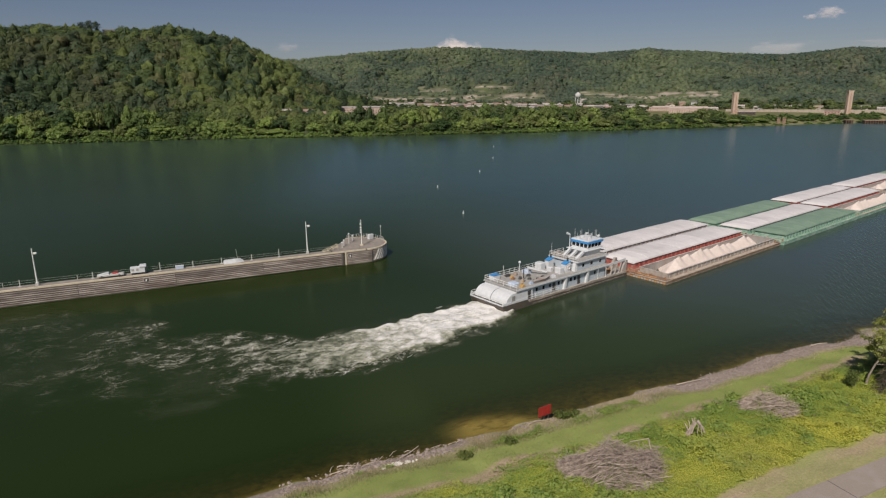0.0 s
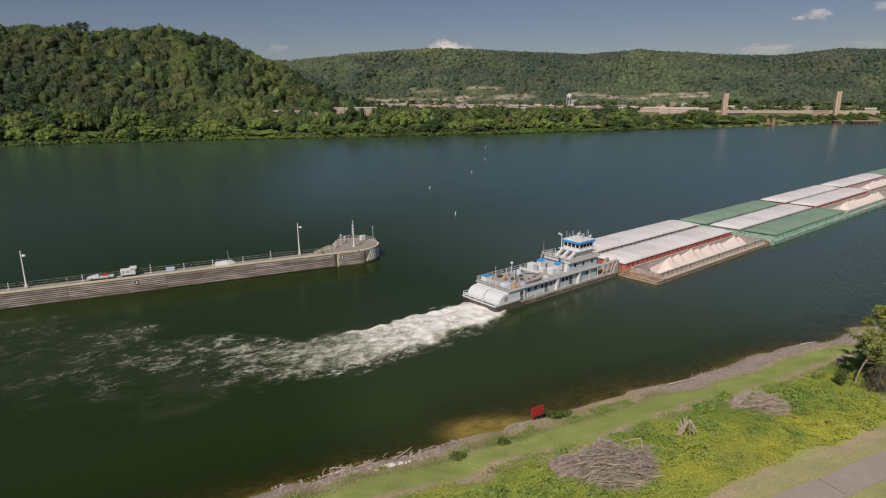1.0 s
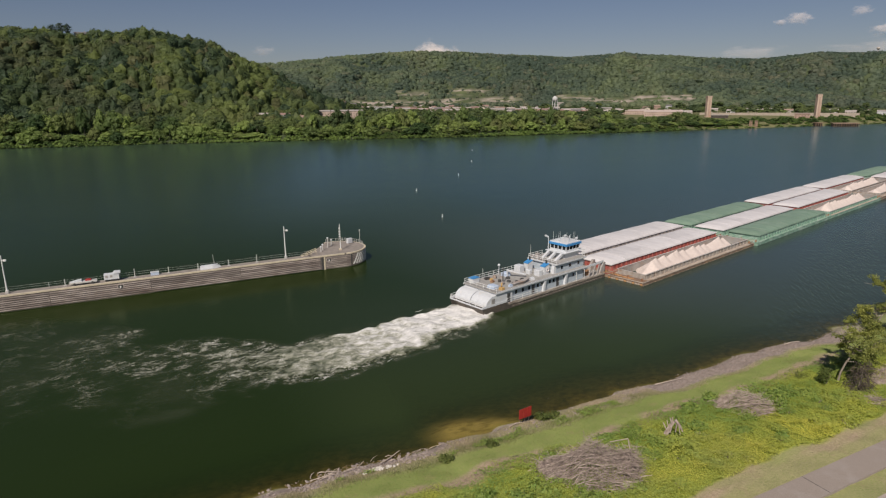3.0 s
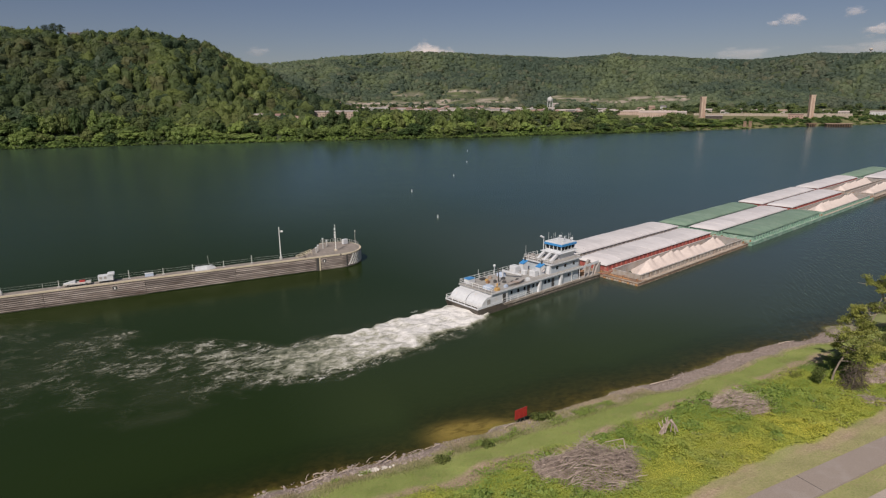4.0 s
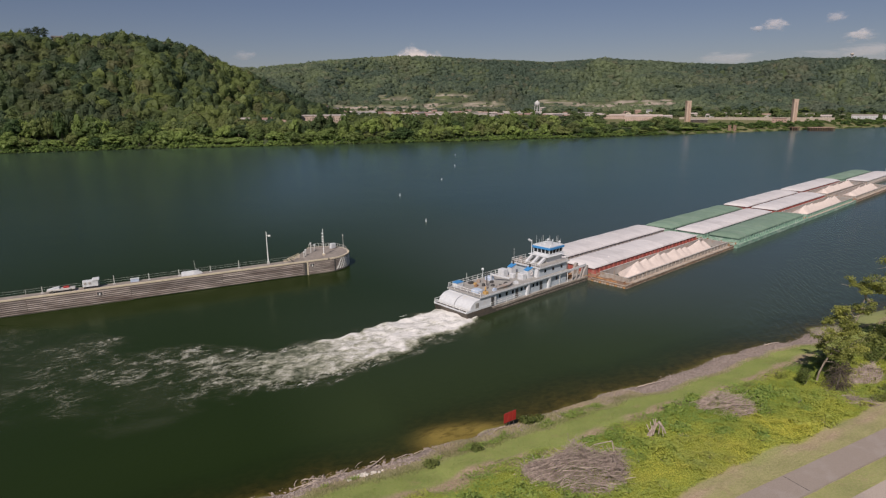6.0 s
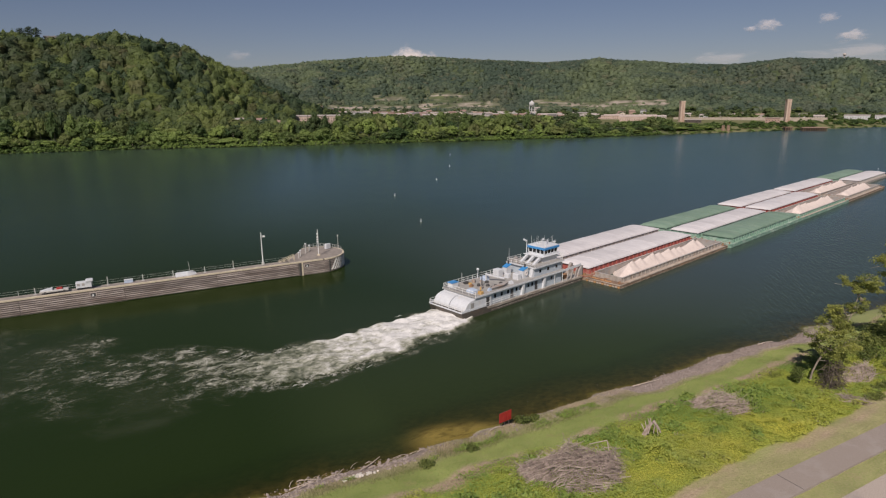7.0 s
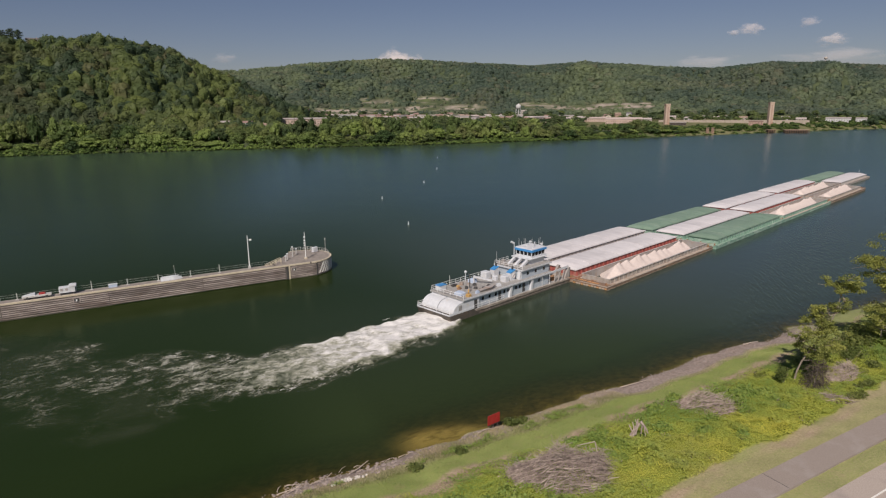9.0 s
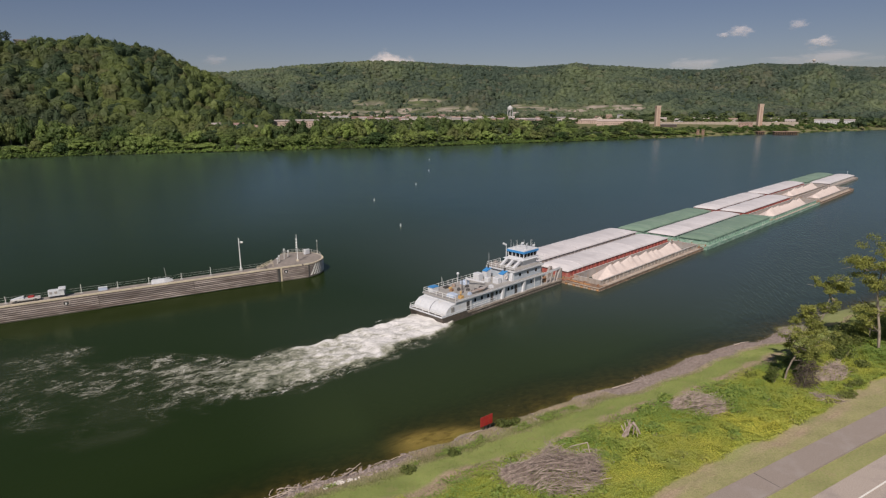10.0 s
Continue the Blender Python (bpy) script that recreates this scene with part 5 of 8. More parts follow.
# deck boxes, and the two stacks with sloping blue tops
AHEAD = 0.8
for x0, x1, y0, y1, h in ((-3.2, -1.5, 2.0, 3.8, 1.6), (-2.2, -0.8, -2.9, -1.3, 1.35), (-2.6, -1.6, -0.4, 0.8, 1.0)):
    bpart("ventilator_box", MB().bevel_box(x0, x1, y0, y1, 4.22, 4.22 + h, 0.12), WHITE)
for x, y in ((0.1, 2.4), (0.5, -2.2)):
    st = bpart("funnel", MB().prism([(x - 0.8, 4.22), (x + 0.8, 4.22), (x + 0.8, 6.45), (x - 0.8, 5.95)], y - 0.65, y + 0.65), WHITE, "white funnel with a sloping blue top")
    part("stack_top", MB().prism([(x - 0.85, 5.94), (x + 0.82, 6.47), (x + 0.82, 6.6), (x - 0.85, 6.07)], y - 0.69, y + 0.69), BLUE, st, "blue funnel cap")
    part("exhaust", MB().tube((x + 0.5, y, 6.6), (x + 0.5, y, 7.3), 0.22, 0.22, 10), BLACK, st)
ring = MB()
for k in range(16):
    a, b = 2 * math.pi * k / 16, 2 * math.pi * (k + 1) / 16
    ring.tube((0.6 + 0.42 * math.cos(a), -3.02, 5.3 + 0.42 * math.sin(a)), (0.6 + 0.42 * math.cos(b), -3.02, 5.3 + 0.42 * math.sin(b)), 0.09, 0.09, 6)
bpart("life_ring", ring, surface("life_ring_white", (0.7, 0.62, 0.6), (0.78, 0.74, 0.72), 3.0), "white life ring")
# second house
bpart("upper_house", MB().box(2.4, 12.3, -3.9, 3.9, 4.22, 6.25), HOUSE_GREY, "grey-blue upper deckhouse")
bpart("stair_casing", MB().prism([(1.65, 4.22), (2.4, 4.22), (2.4, 6.24), (1.9, 6.0)], -3.85, -3.0), WHITE)
bpart("bridge_deck", MB().bevel_box(2.0, 12.9, -4.3, 4.3, 6.25, 6.45, 0.04), DECK_GREY)
mb = MB()
for s in (-1, 1):
    mb.box(2.0, 12.9, s * 4.32 - 0.04, s * 4.32 + 0.04, 6.2, 6.52)
mb.box(1.96, 2.04, -4.3, 4.3, 6.2, 6.52)
bpart("bridge_deck_edge", mb, WHITE)
boat_windows((4.4, 7.3, 10.4), -3.91, 4.95, 5.65, 0.75)
boat_windows((4.4, 8.0, 11.0), 3.91, 4.95, 5.65, 0.75)
railing([(2.2, 4.2, 6.45), (7.0, 4.2, 6.45)], 0.95)
railing([(2.2, -4.2, 6.45), (2.2, 4.2, 6.45)], 0.95)
for x, y, h in ((2.9, 3.5, 0.7), (3.6, 2.6, 0.5), (4.6, 3.6, 0.8), (2.8, 1.0, 0.45)):
    bpart("air_handler", MB().bevel_box(x - 0.4, x + 0.4, y - 0.4, y + 0.4, 6.45, 6.45 + h, 0.06), COAM_GREY)
# pilothouse on its flared base
bpart("pilothouse_base", MB().loft([[(7.4, -2.3, 6.45), (12.3, -2.3, 6.45), (12.3, 2.3, 6.45), (7.4, 2.3, 6.45)], [(7.4, -2.45, 7.75), (12.6, -2.45, 7.75), (12.6, 2.45, 7.75), (7.4, 2.45, 7.75)]]), WHITE)
for y in (-1.9, 0.0, 1.9):
    bpart("base_brace", MB().prism([(4.2, 6.45), (5.3, 6.45), (7.6, 7.8), (6.8, 7.95)], y - 0.3, y + 0.3), WHITE)
bpart("bridge_wing", MB().bevel_box(6.4, 13.0, -2.9, 2.9, 7.78, 7.92, 0.04), WHITE)
bpart("pilothouse", MB().box(7.7, 12.5, -2.4, 2.4, 7.92, 8.35), WHITE)
bpart("window_band", MB().loft([[(7.8, -2.3, 8.35), (12.4, -2.3, 8.35), (12.4, 2.3, 8.35), (7.8, 2.3, 8.35)], [(7.7, -2.42, 9.45), (12.65, -2.42, 9.45), (12.65, 2.42, 9.45), (7.7, 2.42, 9.45)]]), GLASS, "dark wraparound pilothouse windows")
for x in (7.75, 8.9, 10.1, 11.3, 12.45):
    for s in (-1, 1):
        bpart("mullion", MB().loft([[(x - 0.09, s * 2.29, 8.35), (x + 0.09, s * 2.29, 8.35), (x + 0.09, s * 2.37, 8.35), (x - 0.09, s * 2.37, 8.35)], [(x - 0.09, s * 2.4, 9.45), (x + 0.09, s * 2.4, 9.45), (x + 0.09, s * 2.48, 9.45), (x - 0.09, s * 2.48, 9.45)]]), WHITE)
for y in (-2.3, -1.15, 0, 1.15, 2.3):
    bpart("mullion", MB().box(7.62, 7.76, y - 0.09, y + 0.09, 8.35, 9.45), WHITE)
bpart("visor_band", MB().bevel_box(7.4, 12.95, -2.7, 2.7, 9.35, 9.85, 0.05), BLUE, "blue visor band round the roof")
bpart("pilothouse_roof", MB().bevel_box(7.55, 12.8, -2.55, 2.55, 9.855, 10.1, 0.08), WHITE)
for k in range(14):
    x, y, h = 7.8 + 4.6 * ((k * 0.37) % 1), -2.3 + 4.6 * ((k * 0.61 + 0.2) % 1), 0.9 + 1.5 * ((k * 0.53) % 1)
    bpart("antenna", MB().tube((x, y, 10.1), (x, y, 10.1 + h), 0.035, 0.02, 5), RAIL_WHITE)
mb = MB().tube((11.2, -0.4, 10.1), (11.2, -0.4, 10.75), 0.12)
mb.box(-0.9, 0.9, -0.1, 0.1, -0.08, 0.1, pose(11.2, -0.4, 10.82, 0, 0, 35))
bpart("radar", mb, WHITE, "white radar scanner")
for y in (-1.7, 1.7):
    bpart("searchlight", MB().tube((12.2, y, 10.1), (12.2, y, 10.45), 0.08).tube((11.95, y, 10.6), (12.45, y, 10.6), 0.22, 0.25, 10), WHITE, "white roof searchlight", smooth=True)
for x, y, h in ((8.3, 0.8, 0.35), (9.6, -1.4, 0.3), (10.2, 1.2, 0.4)):
    bpart("roof_unit", MB().bevel_box(x - 0.35, x + 0.35, y - 0.3, y + 0.3, 10.1, 10.1 + h, 0.05), WHITE)
mb = MB().tube((7.0, 2.4, 7.92), (7.0, 2.4, 11.2), 0.12, 0.08)
mb.tube((7.0, 2.4, 10.9), (6.3, 2.8, 11.4), 0.2, 0.26, 8)
bpart("mast", mb, WHITE, "white signal mast with a lamp")
bpart("flagstaff", MB().tube((-12, 6.0 - 1.2, 4.22), (-12, 4.8, 6.4), 0.04), RAIL_WHITE)
bpart("whip_antenna", MB().tube((2.6, 4.0, 6.45), (2.6, 4.0, 9.6), 0.035, 0.02, 5), RAIL_WHITE)
# forward stair and the open deck ahead of the house
AHEAD = 0.0
mb = MB()
for y in (-2.0, 2.0):
    for k in range(5):
        mb.box(13.75, 14.75, y - 1.0, y + 1.0, 4.7 + 0.75 * k, 4.78 + 0.75 * k)
    for d in (-1.0, 1.0):
        mb.tube((13.85, y + d, 1.3), (13.85, y + d, 8.2), 0.05)
        mb.tube((14.75, y + d, 1.3), (14.75, y + d, 8.0), 0.05)
bpart("stair_tower", mb, RAIL_WHITE, "white open stair frame")
for s in (-1, 1):
    bpart("gangway_wall", MB().prism([(12.6, 3.55), (19.9, 3.95), (19.9, 4.5), (12.6, 4.2)], s * 4.75 - 0.06, s * 4.75 + 0.06), WHITE)
    for x in (14.2, 15.8, 17.4):
        bpart("gangway_brace", MB().prism([(x, 1.32), (x + 0.35, 1.32), (x + 1.2, 3.9), (x + 0.85, 3.9)], s * 4.75 - 0.1, s * 4.75 + 0.1), COAM_GREY)
for y in (-4.6, -1.6, 1.6, 4.6):
    kn = bpart("push_knee", MB().prism([(18.4, 1.32), (20.35, 1.32), (20.35, 4.0), (19.9, 4.0), (18.8, 2.2)], y - 0.3, y + 0.3), COAM_GREY, "tall grey pushing knee")
    part("knee_fender", MB().box(20.355, 20.6, y - 0.28, y + 0.28, 0.9, 3.9), BLACK, kn)
for x, y in ((15.2, -3.4), (15.2, 3.4), (17.0, 0), (16.5, -2.2), (16.5, 2.2)):
    mb = MB().bevel_box(x - 0.5, x + 0.5, y - 0.45, y + 0.45, 1.32, 2.2, 0.1)
    mb.tube((x, y - 0.7, 2.0), (x, y + 0.7, 2.0), 0.3, 0.3, 10)
    bpart("deck_winch", mb, RUST, "rust-stained tow winch")


# ---- propeller wash behind the stern
def wash_material():
    m, nt, p = mat_new("foaming_wash")
    at = node(nt, "ShaderNodeAttribute", attribute_name="foam")
    thin = node(nt, "ShaderNodeAttribute", attribute_name="streaks")
    lane = coords(nt, "World", (0.75, 1.0, 1.0))

    def op(kind, a, b, c=None):
        q = node(nt, "ShaderNodeMath", operation=kind)
        for k, w in enumerate((a, b, c)):
            if w is None:
                continue
            if isinstance(w, (int, float)):
                q.inputs[k].default_value = w
            else:
                nt.links.new(w, q.inputs[k])
        return q.outputs[0]

    def grain(scale, detail, rough, twist):
        q = node(nt, "ShaderNodeTexNoise", Scale=scale, Detail=detail, Roughness=rough, Distortion=twist)
        nt.links.new(lane, q.inputs["Vector"])
        return q.outputs[0]

    def ramp(value, lo, hi):
        r = nt.nodes.new("ShaderNodeMapRange")
        r.interpolation_type = "SMOOTHSTEP"
        r.inputs["From Min"].default_value, r.inputs["From Max"].default_value = lo, hi
        nt.links.new(value, r.inputs["Value"])
        return r.outputs[0]
    # boiling foam near the stern: soft lumps, cream over khaki
    fine = grain(1.2, 10.0, 0.7, 0.6)
    tot = op("ADD", op("MULTIPLY_ADD", grain(0.3, 5.0, 0.6, 0.7), 1.4, op("MULTIPLY_ADD", fine, 1.6, -0.7)), at.outputs["Fac"])
    white, body = ramp(tot, 0.98, 2.2), ramp(tot, 0.74, 1.25)
    # old foam farther back: thin broken threads along the edges of the boils
    fold = op("ABSOLUTE", op("SUBTRACT", grain(0.19, 6.0, 0.66, 2.3), 0.5), 0.0)
    lace = op("ABSOLUTE", op("SUBTRACT", grain(0.5, 5.0, 0.66, 1.2), 0.5), 0.0)
    thread = op("MAXIMUM", ramp(fold, 0.045, 0.0), op("MULTIPLY", ramp(lace, 0.05, 0.0), 0.7))
    thread = op("MULTIPLY", thread, ramp(grain(0.3, 5.0, 0.65, 0.4), 0.4, 0.62))
    veil = op("MULTIPLY", ramp(fold, 0.22, 0.0), ramp(fine, 0.4, 0.75))
    old = op("MULTIPLY", op("MULTIPLY_ADD", veil, 0.42, op("MULTIPLY", thread, 0.72)), ramp(grain(0.06, 3.0, 0.5, 0.6), 0.2, 0.54))
    old = op("MINIMUM", op("MULTIPLY", old, thin.outputs["Fac"]), 1.0)
    haze = op("MULTIPLY", op("MULTIPLY", thin.outputs["Fac"], 0.26), ramp(grain(0.11, 4.0, 0.6, 0.8), 0.32, 0.68))
    cover = op("MAXIMUM", op("MAXIMUM", body, old), haze)
    pale = op("MAXIMUM", white, op("MULTIPLY", old, 0.8))
    col = mixcol(nt, ramp(pale, 0.0, 0.5), (0.085, 0.1, 0.06), (0.34, 0.34, 0.27))
    col = mixcol(nt, ramp(pale, 0.3, 1.0), col, (0.73, 0.72, 0.705))
    nt.links.new(col, p.inputs["Base Color"])
    p.inputs["Roughness"].default_value = 0.6
    bump(nt, p, tot, 0.6, 0.3)
    clear = nt.nodes.new("ShaderNodeBsdfTransparent")
    mx = nt.nodes.new("ShaderNodeMixShader")
    nt.links.new(cover, mx.inputs[0])
    nt.links.new(clear.outputs[0], mx.inputs[1])
    nt.links.new(p.outputs[0], mx.inputs[2])
    nt.links.new(mx.outputs[0], nt.nodes["Material Output"].inputs[0])
    return m


def build_wash():
    u = np.linspace(0, 1, 260)
    path_u = [0, 0.11, 0.25, 0.36, 0.45, 0.62, 0.8, 1.0]
    cx = np.interp(u, path_u, [61.5, 50, 34, 24, 15, -6, -28, -56])
    cy = np.interp(u, path_u, [104.8, 102.2, 97.8, 96.8, 100, 110, 120, 129])
    half = 1.45 * np.interp(u, path_u, [4.6, 6.8, 7.8, 7.8, 10.5, 18.5, 25, 27])
    v = np.linspace(-1, 1, 84)
    U, V = np.meshgrid(u, v, indexing="ij")
    X = cx[:, None] - 0.24 * V * half[:, None]
    Y = cy[:, None] + V * half[:, None]
    W = V + 0.16 * vnoise(X, Y, 4.5, 45) + 0.08 * vnoise(X, Y, 1.7, 46) + 0.4 * sstep(0.3, 0.55, U) * vnoise(X, Y, 15, 47)
    core = 1 - sstep(0.45, 0.78, np.abs(W))
    along = np.interp(U, [0, 0.05, 0.18, 0.3, 0.4, 0.55, 0.8, 1], [1.3, 1.22, 1.02, 0.76, 0.48, 0.0, -0.7, -1.0])
    foam = along * core - 0.85 * (1 - core) * np.interp(U, [0, 0.35, 0.6, 1], [1, 0.8, 0.35, 0.35]) - 0.9 * sstep(0.82, 1.0, np.abs(V))
    streaks = sstep(0.22, 0.42, U) * (1 - sstep(0.62, 0.95, np.abs(W))) * (1 - 0.5 * sstep(0.45, 0.8, U)) + 0.8 * (1 - sstep(0.3, 0.5, U)) * sstep(0.45, 0.6, np.abs(W)) * (1 - sstep(0.72, 0.92, np.abs(W)))
    streaks = streaks * (1 - sstep(0.85, 0.98, np.abs(V))) * (1 - sstep(0.93, 1.0, U))
    lump = vnoise(X, Y, 1.6, 41) * 0.35 + vnoise(X, Y, 0.7, 42) * 0.2 + vnoise(X, Y, 4, 43) * 0.3
    Z = 0.03 + np.clip(foam, 0, 1) * (0.5 + 0.6 * lump) * 1.0
    n0, n1 = U.shape
    i = (np.arange(n0 - 1)[:, None] * n1 + np.arange(n1 - 1)[None, :]).ravel()
    F = np.stack([i, i + n1, i + n1 + 1, i + 1], 1)
    me = np_mesh("propeller_wash", np.stack([X.ravel(), Y.ravel(), Z.ravel()], 1), [F], wash_material(), {"foam": foam.ravel(), "streaks": streaks.ravel()}, True)
    ob = new("propeller_wash", me)
    tagged(ob, "churning white propeller wash trailing behind the towboat", "wake", kind="stuff")

    # thin crests breaking along the edges of the wash
    r = np.random.default_rng(88)
    mb = MB()
    for k in range(5):
        side = -1 if k % 4 else 1
        uu = r.uniform(0.02, 0.42)
        i = int(uu * 259)
        off = side * r.uniform(0.62, 0.9) * half[i]
        x, y = cx[i] - 0.24 * off, cy[i] + off
        l, w, a = r.uniform(0.25, 0.9), r.uniform(0.03, 0.07), 0.25 + r.normal(0, 0.4)
        bend = r.uniform(-0.3, 0.3)
        top, low = [], []
        for q in np.linspace(-1, 1, 7):
            px, py = x + l * q * math.cos(a), y + l * q * math.sin(a) + bend * (1 - q * q)
            ww = w * (1 - 0.85 * q * q)
            top.append((px, py + ww, 0.07))
            low.append((px, py - ww, 0.05))
        n0 = len(top)
        mb.add(top + low, [(n0 + j, n0 + j + 1, j + 1, j) for j in range(n0 - 1)])
    crest = part("wave_crests", mb, surface("foam_crest", (0.5, 0.51, 0.48), (0.72, 0.72, 0.7), 1.5, 0.6), None)
    tagged(crest, "thin white crests breaking beside the propeller wash", "wave crests", kind="stuff")


build_wash()


# ---- channel buoys
def build_buoy(x, y):
    ob = thing("buoy", pose(x, y, 0, 2, 3, 20) @ Matrix.Scale(0.85, 4), "white can buoy floating on the river", "buoy", "line of white buoys")
    part("float", MB().tube((0, 0, -0.5), (0, 0, 0.5), 0.3, 0.3, 12), WHITE, ob, smooth=True)
    part("body", MB().tube((0, 0, 0.5), (0, 0, 1.3), 0.19, 0.15, 12), WHITE, ob, smooth=True)
    part("cap", MB().ball((0, 0, 1.3), 0.15, 10, 6), WHITE, ob, smooth=True)


c14, s14 = math.cos(radians(14)), math.sin(radians(14))
for x, y in ((145.7, 170.5), (179.8, 229.3), (235.0, 260.4), (292.7, 310.7), (357.5, 378.8)):
    build_buoy(x * c14 - y * s14, x * s14 + y * c14)


# ---- the guide wall of the lock, with its round head
Y0, Y1, ZT = 151.3, 154.2, 3.7
HX, HY, HR = 47.0, 158.6, 7.4


def head_ring(z, r, n=44):
    """The head from above: round to the river, drawn in to the wall behind."""
    arc = [(HX + r * math.cos(a), HY + r * math.sin(a), z) for a in (math.radians(-90 + 194 * i / n) for i in range(n + 1))]
    d = HR - r
    return arc + [(37.6 + d, 154.4, z), (37.6 + d, Y0 + 0.02 + d, z)]


wall = thing("guide_wall", pose(0, 0, 0), "long weathered concrete lock guide wall with a round head", "guide wall", kind="structure")
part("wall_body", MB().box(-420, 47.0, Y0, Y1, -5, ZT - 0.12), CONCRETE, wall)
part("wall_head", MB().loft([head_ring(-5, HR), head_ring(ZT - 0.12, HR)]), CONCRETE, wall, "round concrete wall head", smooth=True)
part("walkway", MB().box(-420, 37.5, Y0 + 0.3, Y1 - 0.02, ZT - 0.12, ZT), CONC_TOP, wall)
part("head_deck", MB().loft([head_ring(ZT - 0.12, HR - 0.3), head_ring(ZT + 0.03, HR - 0.3)]), CONC_TOP, wall)
mb = MB()
for k in range(24):
    mb.box(-420 + 19.4 * k, -420 + 19.4 * (k + 1) - 0.04 if k < 23 else 46.5, Y0 - 0.12, Y0 + 0.32, ZT - 0.3, ZT + 0.05)
part("wall_coping", mb, CAP_PALE, wall, "pale sandy coping edge")
mb = MB()
n = 72
for i in range(n):
    a, b = 2 * math.pi * i / n, 2 * math.pi * (i + 1) / n
    if -1.6 < (a if a < math.pi else a - 2 * math.pi) < 1.75:
        q = [(HX + r * math.cos(t), HY + r * math.sin(t)) for r, t in ((HR - 0.32, a), (HR + 0.14, a), (HR + 0.14, b), (HR - 0.32, b))]
        mb.prism(q, ZT - 0.3, ZT + 0.05, "z")
part("head_coping", mb, CAP_PALE, wall, "pale sandy coping edge")
# horizontal armour strips on the river face, in lengths, with a joint at the wall head
for k in range(7):
    z = 0.25 + 0.44 * k
    for j in range(23):
        x0, x1 = -420 + 20 * j, -420 + 20 * (j + 1) - 0.12
        part("armour_strip", MB().box(x0, x1, Y0 - 0.13 - 0.02 * ((j * 7 + k * 3) % 4), Y0 + 0.02, z, z + 0.25 - 0.03 * ((j + k) % 3)), ARMOUR, wall)
    part("armour_strip", MB().box(41.3, 47.0, Y0 - 0.13, Y0 + 0.02, z, z + 0.25), ARMOUR, wall)
    mb = MB()
    for i in range(24):
        a, b = -math.pi / 2 + 2.4 * i / 24, -math.pi / 2 + 2.4 * (i + 1) / 24
        q = [(HX + r * math.cos(t), HY + r * math.sin(t)) for r, t in ((HR - 0.02, a), (HR + 0.1, a), (HR + 0.1, b), (HR - 0.02, b))]
        mb.prism(q, z, z + 0.22, "z")
    part("armour_strip", mb, ARMOUR, wall)
part("joint_groove", MB().box(40.2, 40.75, Y0 - 0.1, Y0 + 0.03, -1, ZT - 0.31), BLACK, wall, "dark upright joint groove")
part("joint_post", MB().box(40.85, 41.2, Y0 - 0.2, Y0 + 0.02, -1, ZT - 0.31), CAP_PALE, wall)
part("joint_groove", MB().box(48.2, 48.45, Y0 - 0.16, Y0 + 0.06, -1, ZT - 0.31), BLACK, wall, "dark upright joint groove")
# hazard stripes slanting down the head
stripe = surface("pale_stripe_paint", (0.66, 0.64, 0.6), (0.78, 0.76, 0.72), 1.5, 0.8)
for k in range(9):
    a0 = -1.34 + 0.125 * k
    mb = MB()
    for s in range(6):
        t0, t1 = s / 6, (s + 1) / 6
        pts = []
        for t in (t0, t1):
            for d in (0, 0.07):
                a = a0 + d + 0.22 * t
                pts.append((HX + (HR + 0.13) * math.cos(a), HY + (HR + 0.13) * math.sin(a), 0.5 + 2.75 * t))
                pts.append((HX + (HR + 0.0) * math.cos(a), HY + (HR + 0.0) * math.sin(a), 0.5 + 2.75 * t))
        mb.add(pts, [(0, 2, 6, 4), (0, 4, 5, 1), (2, 3, 7, 6), (0, 1, 3, 2), (4, 6, 7, 5)])
    part("hazard_stripe", mb, stripe, wall, "pale slanting hazard stripe")
# mooring recesses
for x in (-6.3, 42.2, -78):
    rc = part("mooring_recess", MB().box(x - 0.75, x + 0.75, Y0 - 0.18, Y0 + 0.02, 1.95, 3.05), ARMOUR, wall, "steel-framed mooring recess")
    # black plate in place of the recess's shaded hollow
    part("recess_opening", MB().box(x - 0.5, x + 0.5, Y0 - 0.2, Y0 - 0.15, 2.15, 2.85), BLACK, rc)
    part("mooring_pin", MB().tube((x, Y0 - 0.26, 2.2), (x, Y0 - 0.26, 2.6), 0.16), RAIL_WHITE, rc)

# rail along the back of the walkway
rail = thing("wall_railing", pose(0, 0, ZT), "slim galvanised post-and-cable railing on the guide wall", "railing")
for k in range(60):
    x = -420 + 7.0 * k + (0.8 if k % 2 else 0)
    if x < 40:
        part("post", MB().tube((x, Y1 - 0.25, 0), (x, Y1 - 0.25, 1.1), 0.05, 0.05, 6), GALV, rail)
mb = MB()
for z in (0.55, 1.05):
    mb.tube((-420, Y1 - 0.25, z), (38, Y1 - 0.25, z), 0.018, 0.018, 5)
part("cable", mb, GALV, rail)
for k in range(16):
    a = -0.3 + 2.1 * k / 15
    part("post", MB().tube((HX + 6.8 * math.cos(a), HY + 6.8 * math.sin(a), 0), (HX + 6.8 * math.cos(a), HY + 6.8 * math.sin(a), 1.1), 0.04, 0.04, 6), GALV, rail)
mb = MB()
for k in range(15):
    a, b = -0.3 + 2.1 * k / 15, -0.3 + 2.1 * (k + 1) / 15
    for z in (0.55, 1.05):
        mb.tube((HX + 6.8 * math.cos(a), HY + 6.8 * math.sin(a), z), (HX + 6.8 * math.cos(b), HY + 6.8 * math.sin(b), z), 0.025, 0.025, 5)
part("head_cable", mb, GALV, rail)


